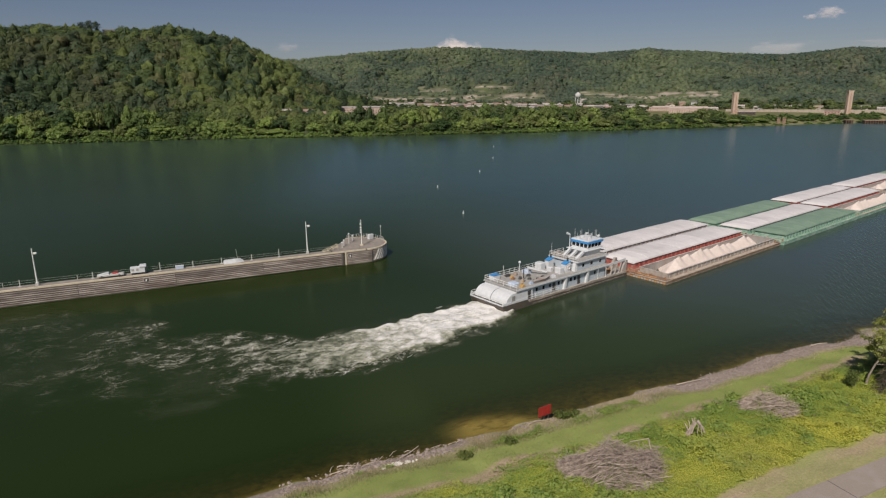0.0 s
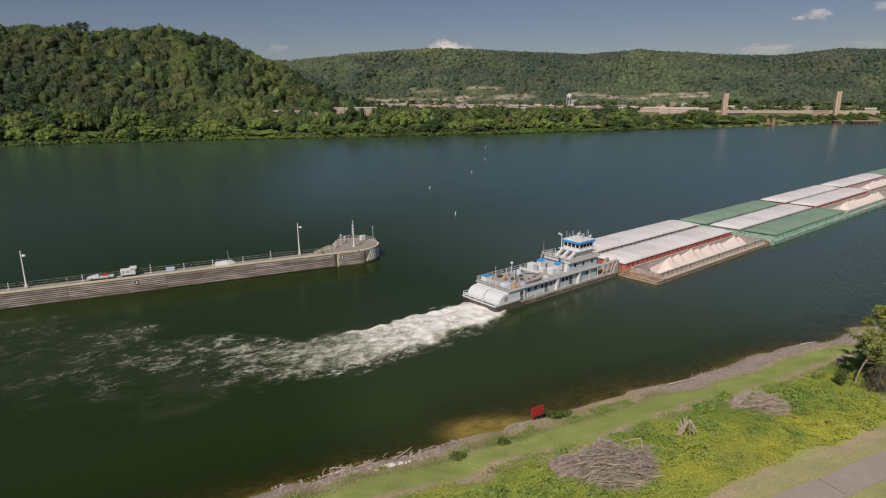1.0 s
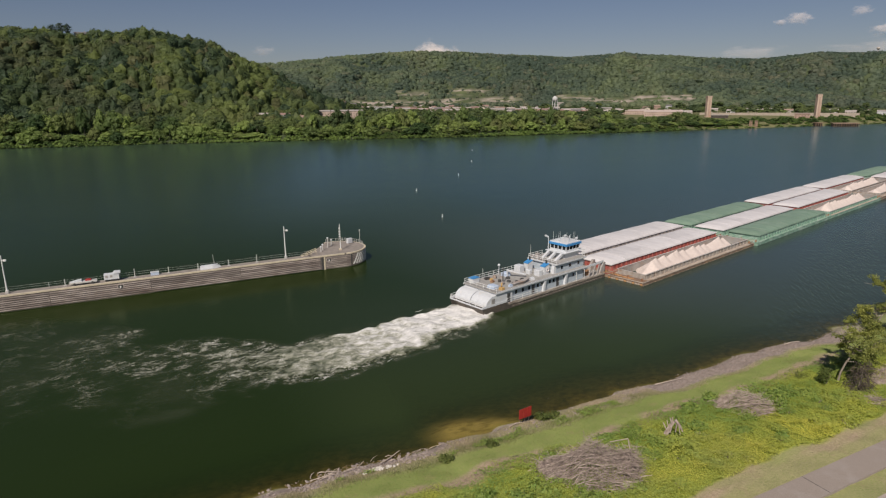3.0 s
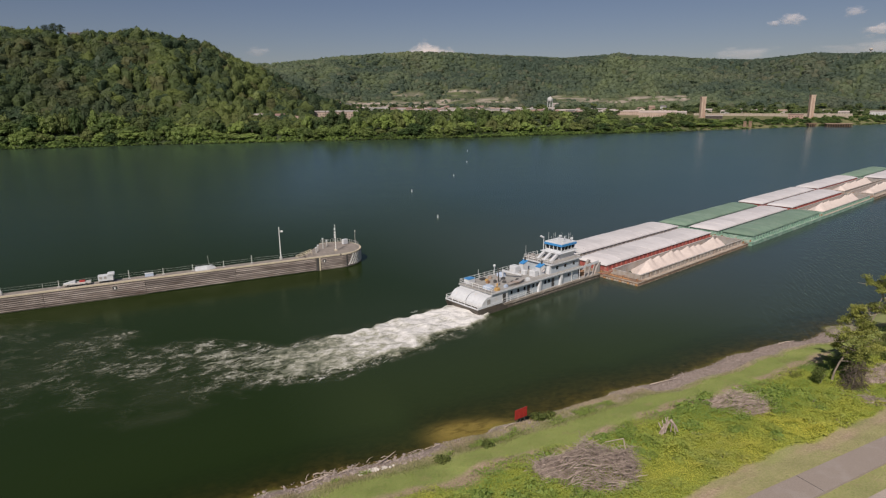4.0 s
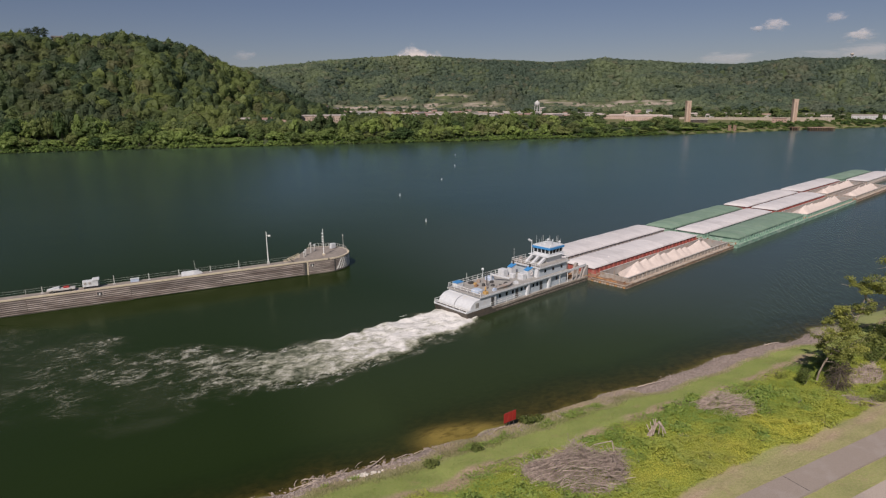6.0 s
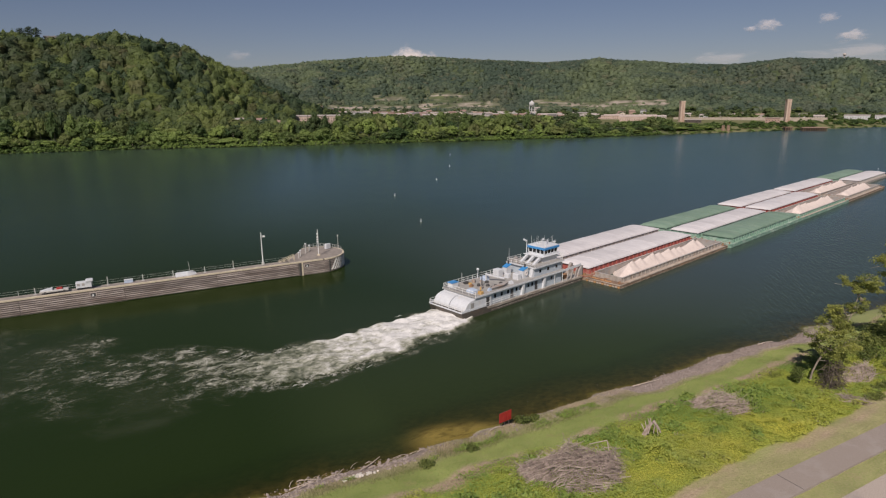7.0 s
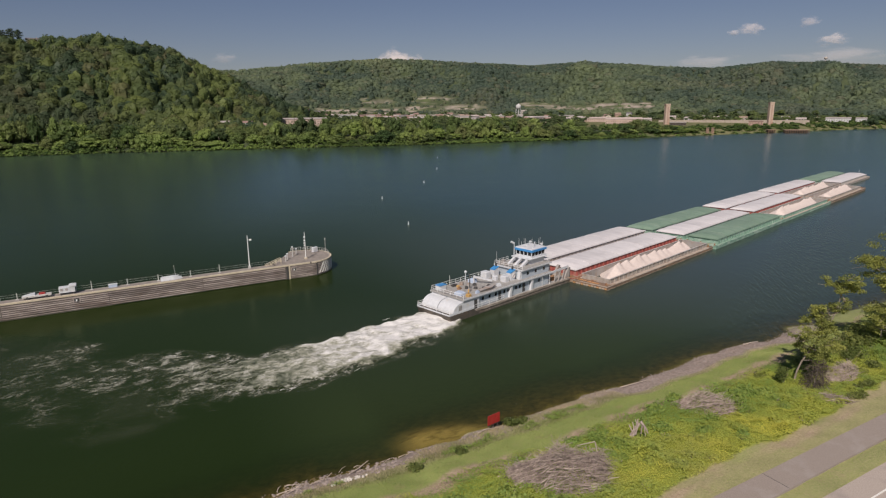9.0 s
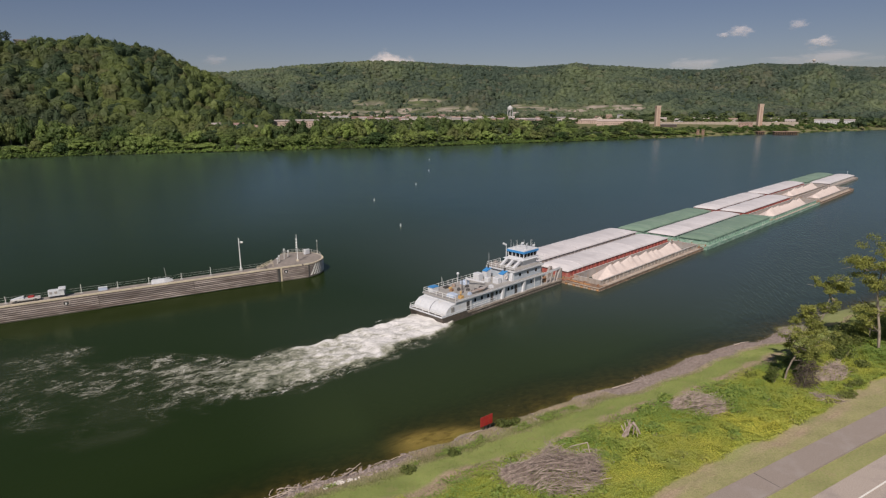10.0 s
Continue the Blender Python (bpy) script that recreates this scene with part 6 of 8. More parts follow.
def wall_bollard(x, y, h):
    ob = thing("line_post", pose(x, y, ZT), "stout grey steel mooring post on the guide wall", "mooring post", "mooring posts")
    part("shaft", MB().tube((0, 0, 0), (0, 0, h), 0.1, 0.09, 8), GALV, ob)
    part("base", MB().box(-0.3, 0.3, -0.3, 0.3, 0, 0.12), GALV, ob)


for x in (-86, -72.5, -59, -45, -31, -17.1, -3.2, 4.0, 10.5, 17.6, 24.3):
    wall_bollard(x, 153.3, 1.5 + 0.5 * (int(x) % 3 == 0))


def wall_lamp(x, y, h):
    ob = thing("lamp_post", pose(x, y, ZT), "tall slim pale lamp post on the guide wall", "lamp post", "guide wall lamps")
    part("base", MB().bevel_box(-0.32, 0.32, -0.32, 0.32, 0, 0.7, 0.08), GALV, ob)
    part("pole", MB().tube((0, 0, 0.7), (0, 0, h), 0.16, 0.09, 10), RAIL_WHITE, ob, smooth=True)
    arm = part("arm", MB().tube((0, 0, h - 1.1), (0.5, -0.3, h - 0.9), 0.05), RAIL_WHITE, ob)
    part("lamp_head", MB().bevel_box(0.3, 0.9, -0.55, -0.15, h - 1.25, h - 0.85, 0.08), RAIL_WHITE, arm)


wall_lamp(31.6, 153.5, 8.4)
wall_lamp(-27.7, 152.9, 8.3)
wall_lamp(-88, 152.9, 8.3)

# instrument mast and fittings on the head
mast = thing("instrument_mast", pose(46.7, 155.3, ZT + 0.03), "slim white instrument mast on the wall head", "mast")
part("pole", MB().tube((0, 0, 0), (0, 0, 7.2), 0.13, 0.07, 8), RAIL_WHITE, mast)
for z in (3.6, 4.2, 4.9, 5.8):
    part("instrument", MB().bevel_box(-0.32, 0.12, -0.2, 0.2, z, z + 0.32, 0.05), RAIL_WHITE, mast)
part("base", MB().bevel_box(-0.35, 0.35, -0.35, 0.35, 0, 0.4, 0.05), CAP_PALE, mast)
pole2 = thing("light_pole", pose(54.0, 160.6, ZT + 0.03), "short grey navigation light pole on the wall head", "light pole")
part("pole", MB().tube((0, 0, 0), (0, 0, 3.4), 0.08, 0.06, 8), GALV, pole2)
part("lantern", MB().tube((0, 0, 3.4), (0, 0, 3.9), 0.16, 0.16, 8), GALV, pole2)
cab = thing("control_cabinet", pose(51.2, 161.4, ZT + 0.03, 0, 0, 20), "white control cabinet on the round wall head", "cabinet")
part("body", MB().bevel_box(-0.8, 0.8, -0.4, 0.4, 0.15, 1.5, 0.05), WHITE, cab)
part("plinth", MB().box(-0.85, 0.85, -0.45, 0.45, 0, 0.15), CONC_TOP, cab)
part("door", MB().box(-0.7, 0.7, -0.43, -0.405, 0.25, 1.4), WHITE, cab)
for x, y, h in ((44.4, 159.6, 2.6), (42.3, 157.2, 1.5), (46.0, 161.6, 1.5), (41.4, 155.6, 1.3)):
    ob = thing("check_post", pose(x, y, ZT + 0.03), "pale capped mooring fitting on the wall head", "mooring fitting", "fittings on the wall head")
    part("post", MB().tube((0, 0, 0), (0, 0, h), 0.17, 0.15, 8), GALV, ob)
    part("cap", MB().tube((0, 0, h), (0, 0, h + 0.25), 0.28, 0.2, 8), WHITE, ob)
stair = thing("handrail_stair", pose(37.6, 153.6, ZT), "pale tubular stair rail by the wall head", "stair rail")
for y in (-0.5, 0.5):
    part("rail", MB().tube((-2.0, y, 0.25), (2.0, y, 1.6), 0.06).tube((-2.0, y, 0.0), (2.0, y, 1.0), 0.06), CAP_PALE, stair)
    for k in range(4):
        part("upright", MB().tube((-2 + 1.33 * k, y, 0), (-2 + 1.33 * k, y, 0.25 + 0.45 * k), 0.05), CAP_PALE, stair)
# a small cabin on legs, a service cart and an upturned white skiff on the walkway
hut = thing("equipment_cabin", pose(-7.6, 152.75, ZT) @ Matrix.Scale(0.85, 4), "small white equipment cabin on the guide wall", "cabin")
part("cabin", MB().bevel_box(-2.1, 1.5, -0.9, 0.9, 0.55, 2.0, 0.06), WHITE, hut)
part("roof", MB().bevel_box(0.2, 1.9, -1.05, 1.05, 2.0, 2.45, 0.1), WHITE, hut)
for x in (-1.8, 1.2):
    for y in (-0.7, 0.7):
        part("leg", MB().box(x - 0.1, x + 0.1, y - 0.1, y + 0.1, 0, 0.55), BLACK, hut)
for x in (-1.5, -0.4):
    part("window", MB().box(x - 0.3, x + 0.3, -0.92, -0.88, 1.1, 1.7), COAM_GREY, hut)
cart = thing("service_cart", pose(-13.2, 152.75, ZT), "low service trailer with red and white gear", "trailer")
part("bed", MB().bevel_box(-3.0, 2.4, -0.8, 0.8, 0.4, 0.75, 0.05), GALV, cart)
part("red_load", MB().bevel_box(0.1, 1.3, -0.4, 0.4, 0.75, 1.1, 0.12), SIGN_RED, cart, "red hose reel")
part("white_load", MB().prism([(-2.8, 0.75), (-0.6, 0.75), (-0.6, 1.15), (-1.5, 1.05)], -0.6, 0.6), WHITE, cart)
for x in (-2.0, 1.5):
    for y in (-0.75, 0.75):
        part("wheel", MB().tube((x, y - 0.1, 0.3), (x, y + 0.1, 0.3), 0.3, 0.3, 12), BLACK, cart, smooth=True)
sk = thing("upturned_skiff", pose(13.2, 153.0, ZT, 0, 0, 2), "white upturned skiff lying on the guide wall", "skiff")
part("shell", MB().loft([[(-2.3, -0.7, 0), (-2.3, 0.7, 0), (-2.2, 0.5, 0.7), (-2.2, -0.5, 0.7)], [(0.5, -0.85, 0), (0.5, 0.85, 0), (0.5, 0.55, 0.85), (0.5, -0.55, 0.85)], [(2.6, -0.2, 0), (2.6, 0.2, 0), (2.3, 0.15, 0.5), (2.3, -0.15, 0.5)]]), WHITE, sk)
part("keel", MB().box(-2.0, 1.8, -0.05, 0.05, 0.8, 0.95), WHITE, sk)
part("staff", MB().tube((1.2, 0.5, 0), (0.9, 0.6, 3.2), 0.04), GALV, sk)
bx = thing("blue_locker", pose(1.0, 153.3, ZT), "small pale blue locker on the guide wall", "locker")
part("body", MB().bevel_box(-0.9, 0.9, -0.4, 0.4, 0, 0.65, 0.05), BLUE_TARP, bx)
part("lid", MB().bevel_box(-0.95, 0.95, -0.45, 0.45, 0.655, 0.75, 0.03), WHITE, bx)


# ---- the far bank: town, towers, docks
def polar(az, r, up=0.0):
    a = radians(az)
    x, y = r * math.cos(a), r * math.sin(a)
    return x, y, float(ground_z(np.array(x), np.array(y))) + up


def paint(name, c, rough=0.8):
    return surface(name, tuple(v * 0.88 for v in c), tuple(min(v * 1.1, 0.9) for v in c), 0.6, rough, stain=tuple(v * 0.75 for v in c), stain_scale=0.2, bumpy=0.05)


SIDING = [paint("white_siding", (0.43, 0.385, 0.35)), paint("cream_siding", (0.62, 0.55, 0.44)), paint("brick_siding", (0.36, 0.25, 0.2)), paint("grey_siding", (0.5, 0.5, 0.5)), paint("pink_brick", (0.46, 0.35, 0.295)), paint("bright_white_siding", (0.62, 0.62, 0.63))]
ROOFING = [paint("red_roof", (0.27, 0.18, 0.155)), paint("grey_roof", (0.33, 0.3, 0.285)), paint("pale_metal_roof", (0.41, 0.365, 0.34), 0.6), paint("brown_roof", (0.3, 0.22, 0.17)), paint("dark_roof", (0.14, 0.13, 0.13)), paint("pale_pink_roof", (0.5, 0.41, 0.365))]
# near-black colour that stands for shade: the shed's open bays, under the docks
SHADE_DARK = paint("shade_dark", (0.07, 0.058, 0.05))
BEIGE = paint("pale_beige_concrete", (0.37, 0.315, 0.258))


def build_house(m, w, d, h, wall_mat, roof_mat, label, group="houses of the town", name="house", pitch=0.45, bays=0):
    ob = thing(name, m, label, "house" if name == "house" else "building", group)
    part("wall", MB().prism([(-d / 2, -6), (d / 2, -6), (d / 2, h), (0, h + d / 2 * pitch), (-d / 2, h)], -w / 2, w / 2, "x"), wall_mat, ob)
    mb = MB()
    e, t = 0.5, 0.3
    for s in (-1, 1):
        q = [(s * (d / 2 + e), h - e * pitch), (0, h + d / 2 * pitch), (0, h + d / 2 * pitch + t), (s * (d / 2 + e), h - e * pitch + t)]
        mb.prism(q, -w / 2 - 0.4, w / 2 + 0.4, "x")
    rf = part("roof", mb, roof_mat, ob)
    if name == "house":
        part("chimney", MB().box(w * 0.2, w * 0.2 + 0.8, -0.4, 0.4, h, h + d / 2 * pitch + 1.2), SIDING[2], rf)
    n = bays or max(2, int(w / 3.5))
    for k in range(n):
        x = -w / 2 + w * (k + 0.5) / n
        for z in ([1.0] if h < 5 else [1.0, 3.8]):
            part("window", MB().box(x - 0.5, x + 0.5, -d / 2 - 0.06, -d / 2 + 0.05, z, z + 1.1), GLASS, ob)
    return ob


def facing(az, r, turn=0.0):
    """A pose on the ground whose front looks towards the river."""
    x, y, z = polar(az, r)
    return pose(x, y, z, 0, 0, az - 90 + turn)


hr = random.Random(11)
for k in range(84):
    az = hr.uniform(42, 75.5)
    r = hr.uniform(1090, 1400)
    x, y, z = polar(az, r)
    if y < float(far_shore(np.array(x))) + 75:
        r += 130
    wi, ri = hr.choice((0, 0, 1, 2, 3, 4)), hr.choice((0, 0, 1, 2, 2, 3, 4))
    words = ("white", "cream", "brick", "grey", "pink brick")[wi] + " house with a " + ("red", "grey", "pale metal", "brown", "dark")[ri] + " gabled roof"
    build_house(facing(az, r, hr.choice((0, 0, 90, 12, -15))), hr.uniform(10, 17), hr.uniform(8, 11), hr.uniform(4.5, 7), SIDING[wi], ROOFING[ri], words)
for az, r, w, d, h, wi, ri, label in ((72.6, 880, 60, 18, 8, 4, 2, "long pink brick warehouse with a low grey roof"), (66.7, 1180, 40, 16, 8, 2, 0, "brick mill building with a red roof"), (65.0, 1120, 26, 14, 8, 0, 0, "white hall with a red roof"), (61.6, 1190, 34, 14, 9, 1, 2, "cream store with a pale metal roof"), (55.6, 1180, 46, 14, 8, 2, 2, "brick store with a pale metal roof"), (51.4, 1190, 50, 16, 7, 0, 2, "long white store with a pale roof"), (48.6, 1230, 40, 15, 8, 0, 1, "white store with a grey roof"), (46.2, 1150, 34, 26, 6, 4, 5, "pink brick plant with a pinkish roof"), (43.9, 1050, 56, 34, 8, 4, 5, "long pink brick plant with a pale pinkish roof"), (27.7, 1240, 36, 16, 8, 3, 2, "long pale grey metal building by the river"), (26.2, 1260, 16, 14, 8, 3, 2, "pale grey metal shed by the river"), (33.8, 1240, 20, 11, 5, 0, 2, "white farmhouse with a pale roof"), (35.4, 1280, 14, 9, 5, 3, 2, "grey house with a pale roof"), (58.6, 1150, 36, 15, 9, 0, 2, "white works with a pale roof"), (69.0, 1170, 30, 14, 8, 3, 2, "grey store with a pale roof")):
    build_house(facing(az, r), w, d, h, SIDING[wi], ROOFING[ri], label, "larger buildings of the town", "building", 0.16)
for az, r, wi, ri in ((30.2, 1230, 0, 2), (31.3, 1290, 3, 1), (34.4, 1260, 0, 3), (36.4, 1240, 1, 2), (37.6, 1290, 0, 1), (38.6, 1230, 3, 2), (39.9, 1270, 0, 2), (35.9, 1320, 0, 1), (29.2, 1280, 1, 1), (76.4, 826, 1, 3), (77.5, 830, 3, 0), (79.3, 826, 0, 1)):
    build_house(facing(az, r, hr.choice((0, 15, -20))), hr.uniform(11, 16), 9, hr.uniform(4.5, 6), SIDING[wi], ROOFING[ri], ("white", "cream", "brick", "grey", "pink brick")[wi] + " house with a " + ("red", "grey", "pale metal", "brown", "dark")[ri] + " gabled roof")
# the house in the gap on the hill, and a white one on the ridge
x, y, z = polar(92.6, 1000)
build_house(pose(x, y, z + 3.2, 0, 0, 2.6), 17, 10, 3.2, SIDING[3], ROOFING[4], "low grey house with a dark roof on the hilltop")
def build_pine(x, y, h, seed):
    rg = np.random.default_rng(seed)
    ob = thing("pine_tree", pose(x, y, gz(x, y) - 1.5), "dark flat-topped pine beside the hilltop house", "tree", "hilltop pines")
    part("trunk", MB().tube((0, 0, 0), (0.2, 0, h * 0.95), 0.4, 0.12, 7), BARK, ob)
    vs = []
    for k in range(11):
        a, t = 2.4 * k + rg.uniform(-0.4, 0.4), 0.35 + 0.062 * k
        q = (2.0 + 3.4 * math.sin(math.pi * min(1.0, (1.12 - t) * 1.5))) * rg.uniform(0.6, 1.0)
        vs.append(leafy((q * 0.6 * math.cos(a), q * 0.6 * math.sin(a), h * t), (q * 0.95, q * 0.95, 1.3), 110, 0.6, rg))
    v = np.concatenate(vs)
    n = len(v) // 4
    part("crown", np_mesh("crown", v, [np.arange(4 * n).reshape(-1, 4)], PINE, {"tint": np.repeat(np.clip(rg.normal(0.3, 0.2, n), 0, 1), 4)}), PINE, ob)


for k, (az, r, h) in enumerate(((93.5, 992, 19), (93.95, 1000, 20), (94.5, 990, 18))):
    build_pine(r * math.cos(radians(az)), r * math.sin(radians(az)), h, 70 + k)
x, y, z = polar(64.3, 1690)
build_house(pose(x, y, 43.2 + math.tan(radians(1.47)) * 1690, 0, 0, -26), 11, 9, 9, SIDING[0], ROOFING[2], "white house among trees on the ridge")

# long pale walls: a flood wall by the road, and terraces over the town
for name, az0, az1, r0, r1, z0, z1, label in (("flood_wall", 29.6, 41.0, 1150, 1150, 6, 14.4, "long pale beige concrete flood wall"), ("terrace_wall", 65.2, 69.2, 1330, 1330, 20, 26.5, "long pale beige terrace wall"), ("terrace_wall", 57, 64, 1360, 1350, 18, 24.5, "pale terrace wall above the town")):
    ob = thing(name, pose(0, 0, 0), label, "wall", kind="structure")
    n = 24
    for k in range(n):
        a0, a1 = radians(az0 + (az1 - az0) * k / n), radians(az0 + (az1 - az0) * (k + 1) / n - 0.01)
        ra, rb = r0 + (r1 - r0) * k / n, r0 + (r1 - r0) * (k + 1) / n
        q = [(ra * math.cos(a0), ra * math.sin(a0)), (rb * math.cos(a1), rb * math.sin(a1)), ((rb + 9) * math.cos(a1), (rb + 9) * math.sin(a1)), ((ra + 9) * math.cos(a0), (ra + 9) * math.sin(a0))]
        part("wall_panel", MB().prism(q, z0, z1 + 0.2 * (k % 2), "z"), BEIGE, ob)

# water tower
x, y, z = polar(53.2, 1250)
wt_ob = thing("water_tower", pose(x, y, z), "pale grey water tower on tall legs", "water tower")
zt = 43.2 + math.tan(radians(0.12)) * 1250 - z
mb = MB()
mb.loft([[(r * math.cos(a), r * math.sin(a), h) for a in (2 * math.pi * i / 16 for i in range(16))] for r, h in ((1.5, zt - 11.5), (4.4, zt - 9.8), (5.3, zt - 8.4), (5.3, zt - 4.6), (4.4, zt - 3.2), (1.6, zt - 1.2), (0.2, zt))])
part("tank", mb, SIDING[3], wt_ob, smooth=True)
for k in range(6):
    a = 2 * math.pi * k / 6
    part("leg", MB().tube((6.6 * math.cos(a), 6.6 * math.sin(a), -1), (4.9 * math.cos(a), 4.9 * math.sin(a), zt - 8), 0.4, 0.35, 6), SIDING[3], wt_ob)
part("riser", MB().tube((0, 0, -1), (0, 0, zt - 10.5), 0.7, 0.9, 10), SIDING[3], wt_ob)
mb = MB()
for h in (7, 14):
    for k in range(6):
        a, b = 2 * math.pi * k / 6, 2 * math.pi * (k + 1) / 6
        mb.tube((6.2 * math.cos(a), 6.2 * math.sin(a), h), (6.2 * math.cos(b), 6.2 * math.sin(b), h), 0.2, 0.2, 5)
part("bracing", mb, SIDING[3], wt_ob)
x, y, z = polar(29.05, 1960)
wt2 = thing("water_tower", pose(x, y, z + 6), "white water tank on the far ridge", "water tower")
part("tank", MB().ball((0, 0, 15), 4.2, 14, 8, 0.8), SIDING[0], wt2, smooth=True)
part("stem", MB().tube((0, 0, -6), (0, 0, 13), 1.2, 1.1, 10), SIDING[0], wt2)


# two brick towers, left from a bridge, and the works round their feet
def build_tower(az, r, z0, ztop, w, d, label):
    x, y, _ = polar(az, r)
    ob = thing("brick_tower", pose(x, y, z0, 0, 0, az - 90 + 24), label, "tower", "pair of brick towers")
    h = ztop - z0
    part("shaft", MB().loft([[(-w / 2 - e, -d / 2 - e, t), (w / 2 + e, -d / 2 - e, t), (w / 2 + e, d / 2 + e, t), (-w / 2 - e, d / 2 + e, t)] for e, t in ((0.5, -4), (0.4, 3), (0.0, 3.2), (0.0, h - 2.2), (0.35, h - 2.0), (0.35, h))]), BRICK, ob)
    for s in (-1, 1):
        part("pilaster", MB().box(s * w * 0.36 - 0.7, s * w * 0.36 + 0.7, -d / 2 - 0.45, -d / 2 + 0.1, 3.2, h - 2.2), BRICK, ob)
    part("recess", MB().box(-0.9, 0.9, -d / 2 - 0.05, -d / 2 + 0.05, 5, h - 4), SIDING[2], ob)
    part("cap", MB().box(-w / 2 - 0.6, w / 2 + 0.6, -d / 2 - 0.6, d / 2 + 0.6, h, h + 0.6), BEIGE, ob)


build_tower(40.35, 1062, 7.5, 42.0, 6.8, 6.6, "tall square tan brick tower on the far bank")
build_tower(32.4, 1085, 7.5, 43.0, 6.2, 6.6, "tall square weathered brick tower on the far bank")
# solid walls coloured as the shade inside an open shed
build_house(facing(39.4, 1045), 24, 12, 4, SHADE_DARK, ROOFING[2], "low open-fronted shed at the foot of the tower", "larger buildings of the town", "building", 0.1, 5)
build_house(facing(33.4, 1080), 20, 12, 7, SIDING[2], ROOFING[0], "red brick shed beside the tower", "larger buildings of the town", "building", 0.1)
# river works: a loading dock and a pair of old piers
for az, e0, w, label in ((30.4, 2.6, 34, "long reddish river dock on dark rusty piles"), (32.2, 1.2, 12, "old rusty timber dock at the water's edge")):
    a = radians(az)
    r = 1015.0
    while r * math.sin(a) > float(far_shore(np.array(r * math.cos(a)))) - 3:
        r -= 2.0
    dk = thing("river_dock", pose(r * math.cos(a), r * math.sin(a), 0, 0, 0, az - 90 + 22), label, "dock", "river docks")
    part("deck", MB().box(-w / 2, w / 2, -3, 9, 4.0, 4.7), HULL_BROWN if w > 20 else HULL_RUST, dk)
    # added dark panel behind the piles, coloured as the shade beneath the deck
    part("fascia", MB().box(-w / 2 + 0.3, w / 2 - 0.3, 3.2, 3.8, -1.0, 3.98), SHADE_DARK, dk, "dark panel standing for the shade under the dock")
    n = int(w / 3)
    for k in range(n):
        for yy in (-2.6, 3):
            part("support_post", MB().tube((-w / 2 + w * (k + 0.5) / n, yy, -6), (-w / 2 + w * (k + 0.5) / n, yy, 4.0), 0.5, 0.5, 6), HULL_RUST, dk)
for az in (36.6, 37.0):
    a = radians(az)
    r = 900.0
    while r * math.sin(a) < float(far_shore(np.array(r * math.cos(a)))) + 4:
        r += 1.0
    pr = thing("old_pier", pose(r * math.cos(a), r * math.sin(a), 0, 0, 0, az - 90), "old reddish stone pier at the water's edge", "pier", "old piers")
    part("shaft", MB().loft([[(-2.2 + e, -2 + e, t), (2.2 - e, -2 + e, t), (2.2 - e, 2 - e, t), (-2.2 + e, 2 - e, t)] for e, t in ((0, -6), (0.3, 9))]), HULL_RUST, pr)
    part("cap", MB().box(-2.2, 2.2, -2, 2, 9, 9.6), HULL_RUST, pr)


# ---- the near bank
def path_z(y):
    """The even grade on which path and road lie."""
    return np.interp(y, [0, 20, 30, 36], [5.16, 5.05, 4.72, 4.42])


def slab(name, x0, x1, y0, y1, up, material, label, kind="structure", thick=0.5):
    mb = MB()
    xs = np.linspace(x0, x1, 40)
    zs = [float(path_z(np.array(y))) + up for y in (y0, y1)]
    mb.loft([[(x, y0, zs[0] - thick), (x, y1, zs[1] - thick), (x, y1, zs[1]), (x, y0, zs[0])] for x in xs])
    ob = part(name, mb, material, None)
    return tagged(ob, label, name, kind=kind)


slab("path", -60, 420, 30.2, 33.4, 0.05, ASPHALT, "grey-brown asphalt footpath beside the river")
slab("road", -60, 420, 12.0, 27.6, 0.06, ROAD, "pale grey asphalt road along the bank")
ln = part("road_line", MB().loft([[(x, 24.95, 4.93), (x, 25.12, 4.93), (x, 25.12, float(path_z(np.array(25.12))) + 0.066), (x, 24.95, float(path_z(np.array(24.95))) + 0.066)] for x in np.linspace(-60, 420, 40)]), LINE, None)
tagged(ln, "solid white edge line painted on the road", "road line", kind="structure")
for x in (-20, 19, 58.0, 97, 136):
    ck = part("path_joint", MB().loft([[(x + d, y, float(path_z(np.array(y))) + 0.03), (x + d + 0.09, y, float(path_z(np.array(y))) + 0.03), (x + d + 0.09, y, float(path_z(np.array(y))) + 0.056), (x + d, y, float(path_z(np.array(y))) + 0.056)] for y, d in ((30.25, -0.2), (31.8, -0.06), (33.35, 0.1))]), CRACK, None)
    tagged(ck, "dark filled joint across the asphalt path", "path joint", kind="structure")


# rocks along the waterline: those beside the sign and the clearing singly, the rest joined
def rock_mesh(r, seed):
    rr = np.random.default_rng(seed)
    v, f = ICO1
    v = v * (1 + 0.22 * rr.normal(0, 1, (len(v), 1))) * np.array([1.0, 0.75, 0.55]) * r
    return v, f


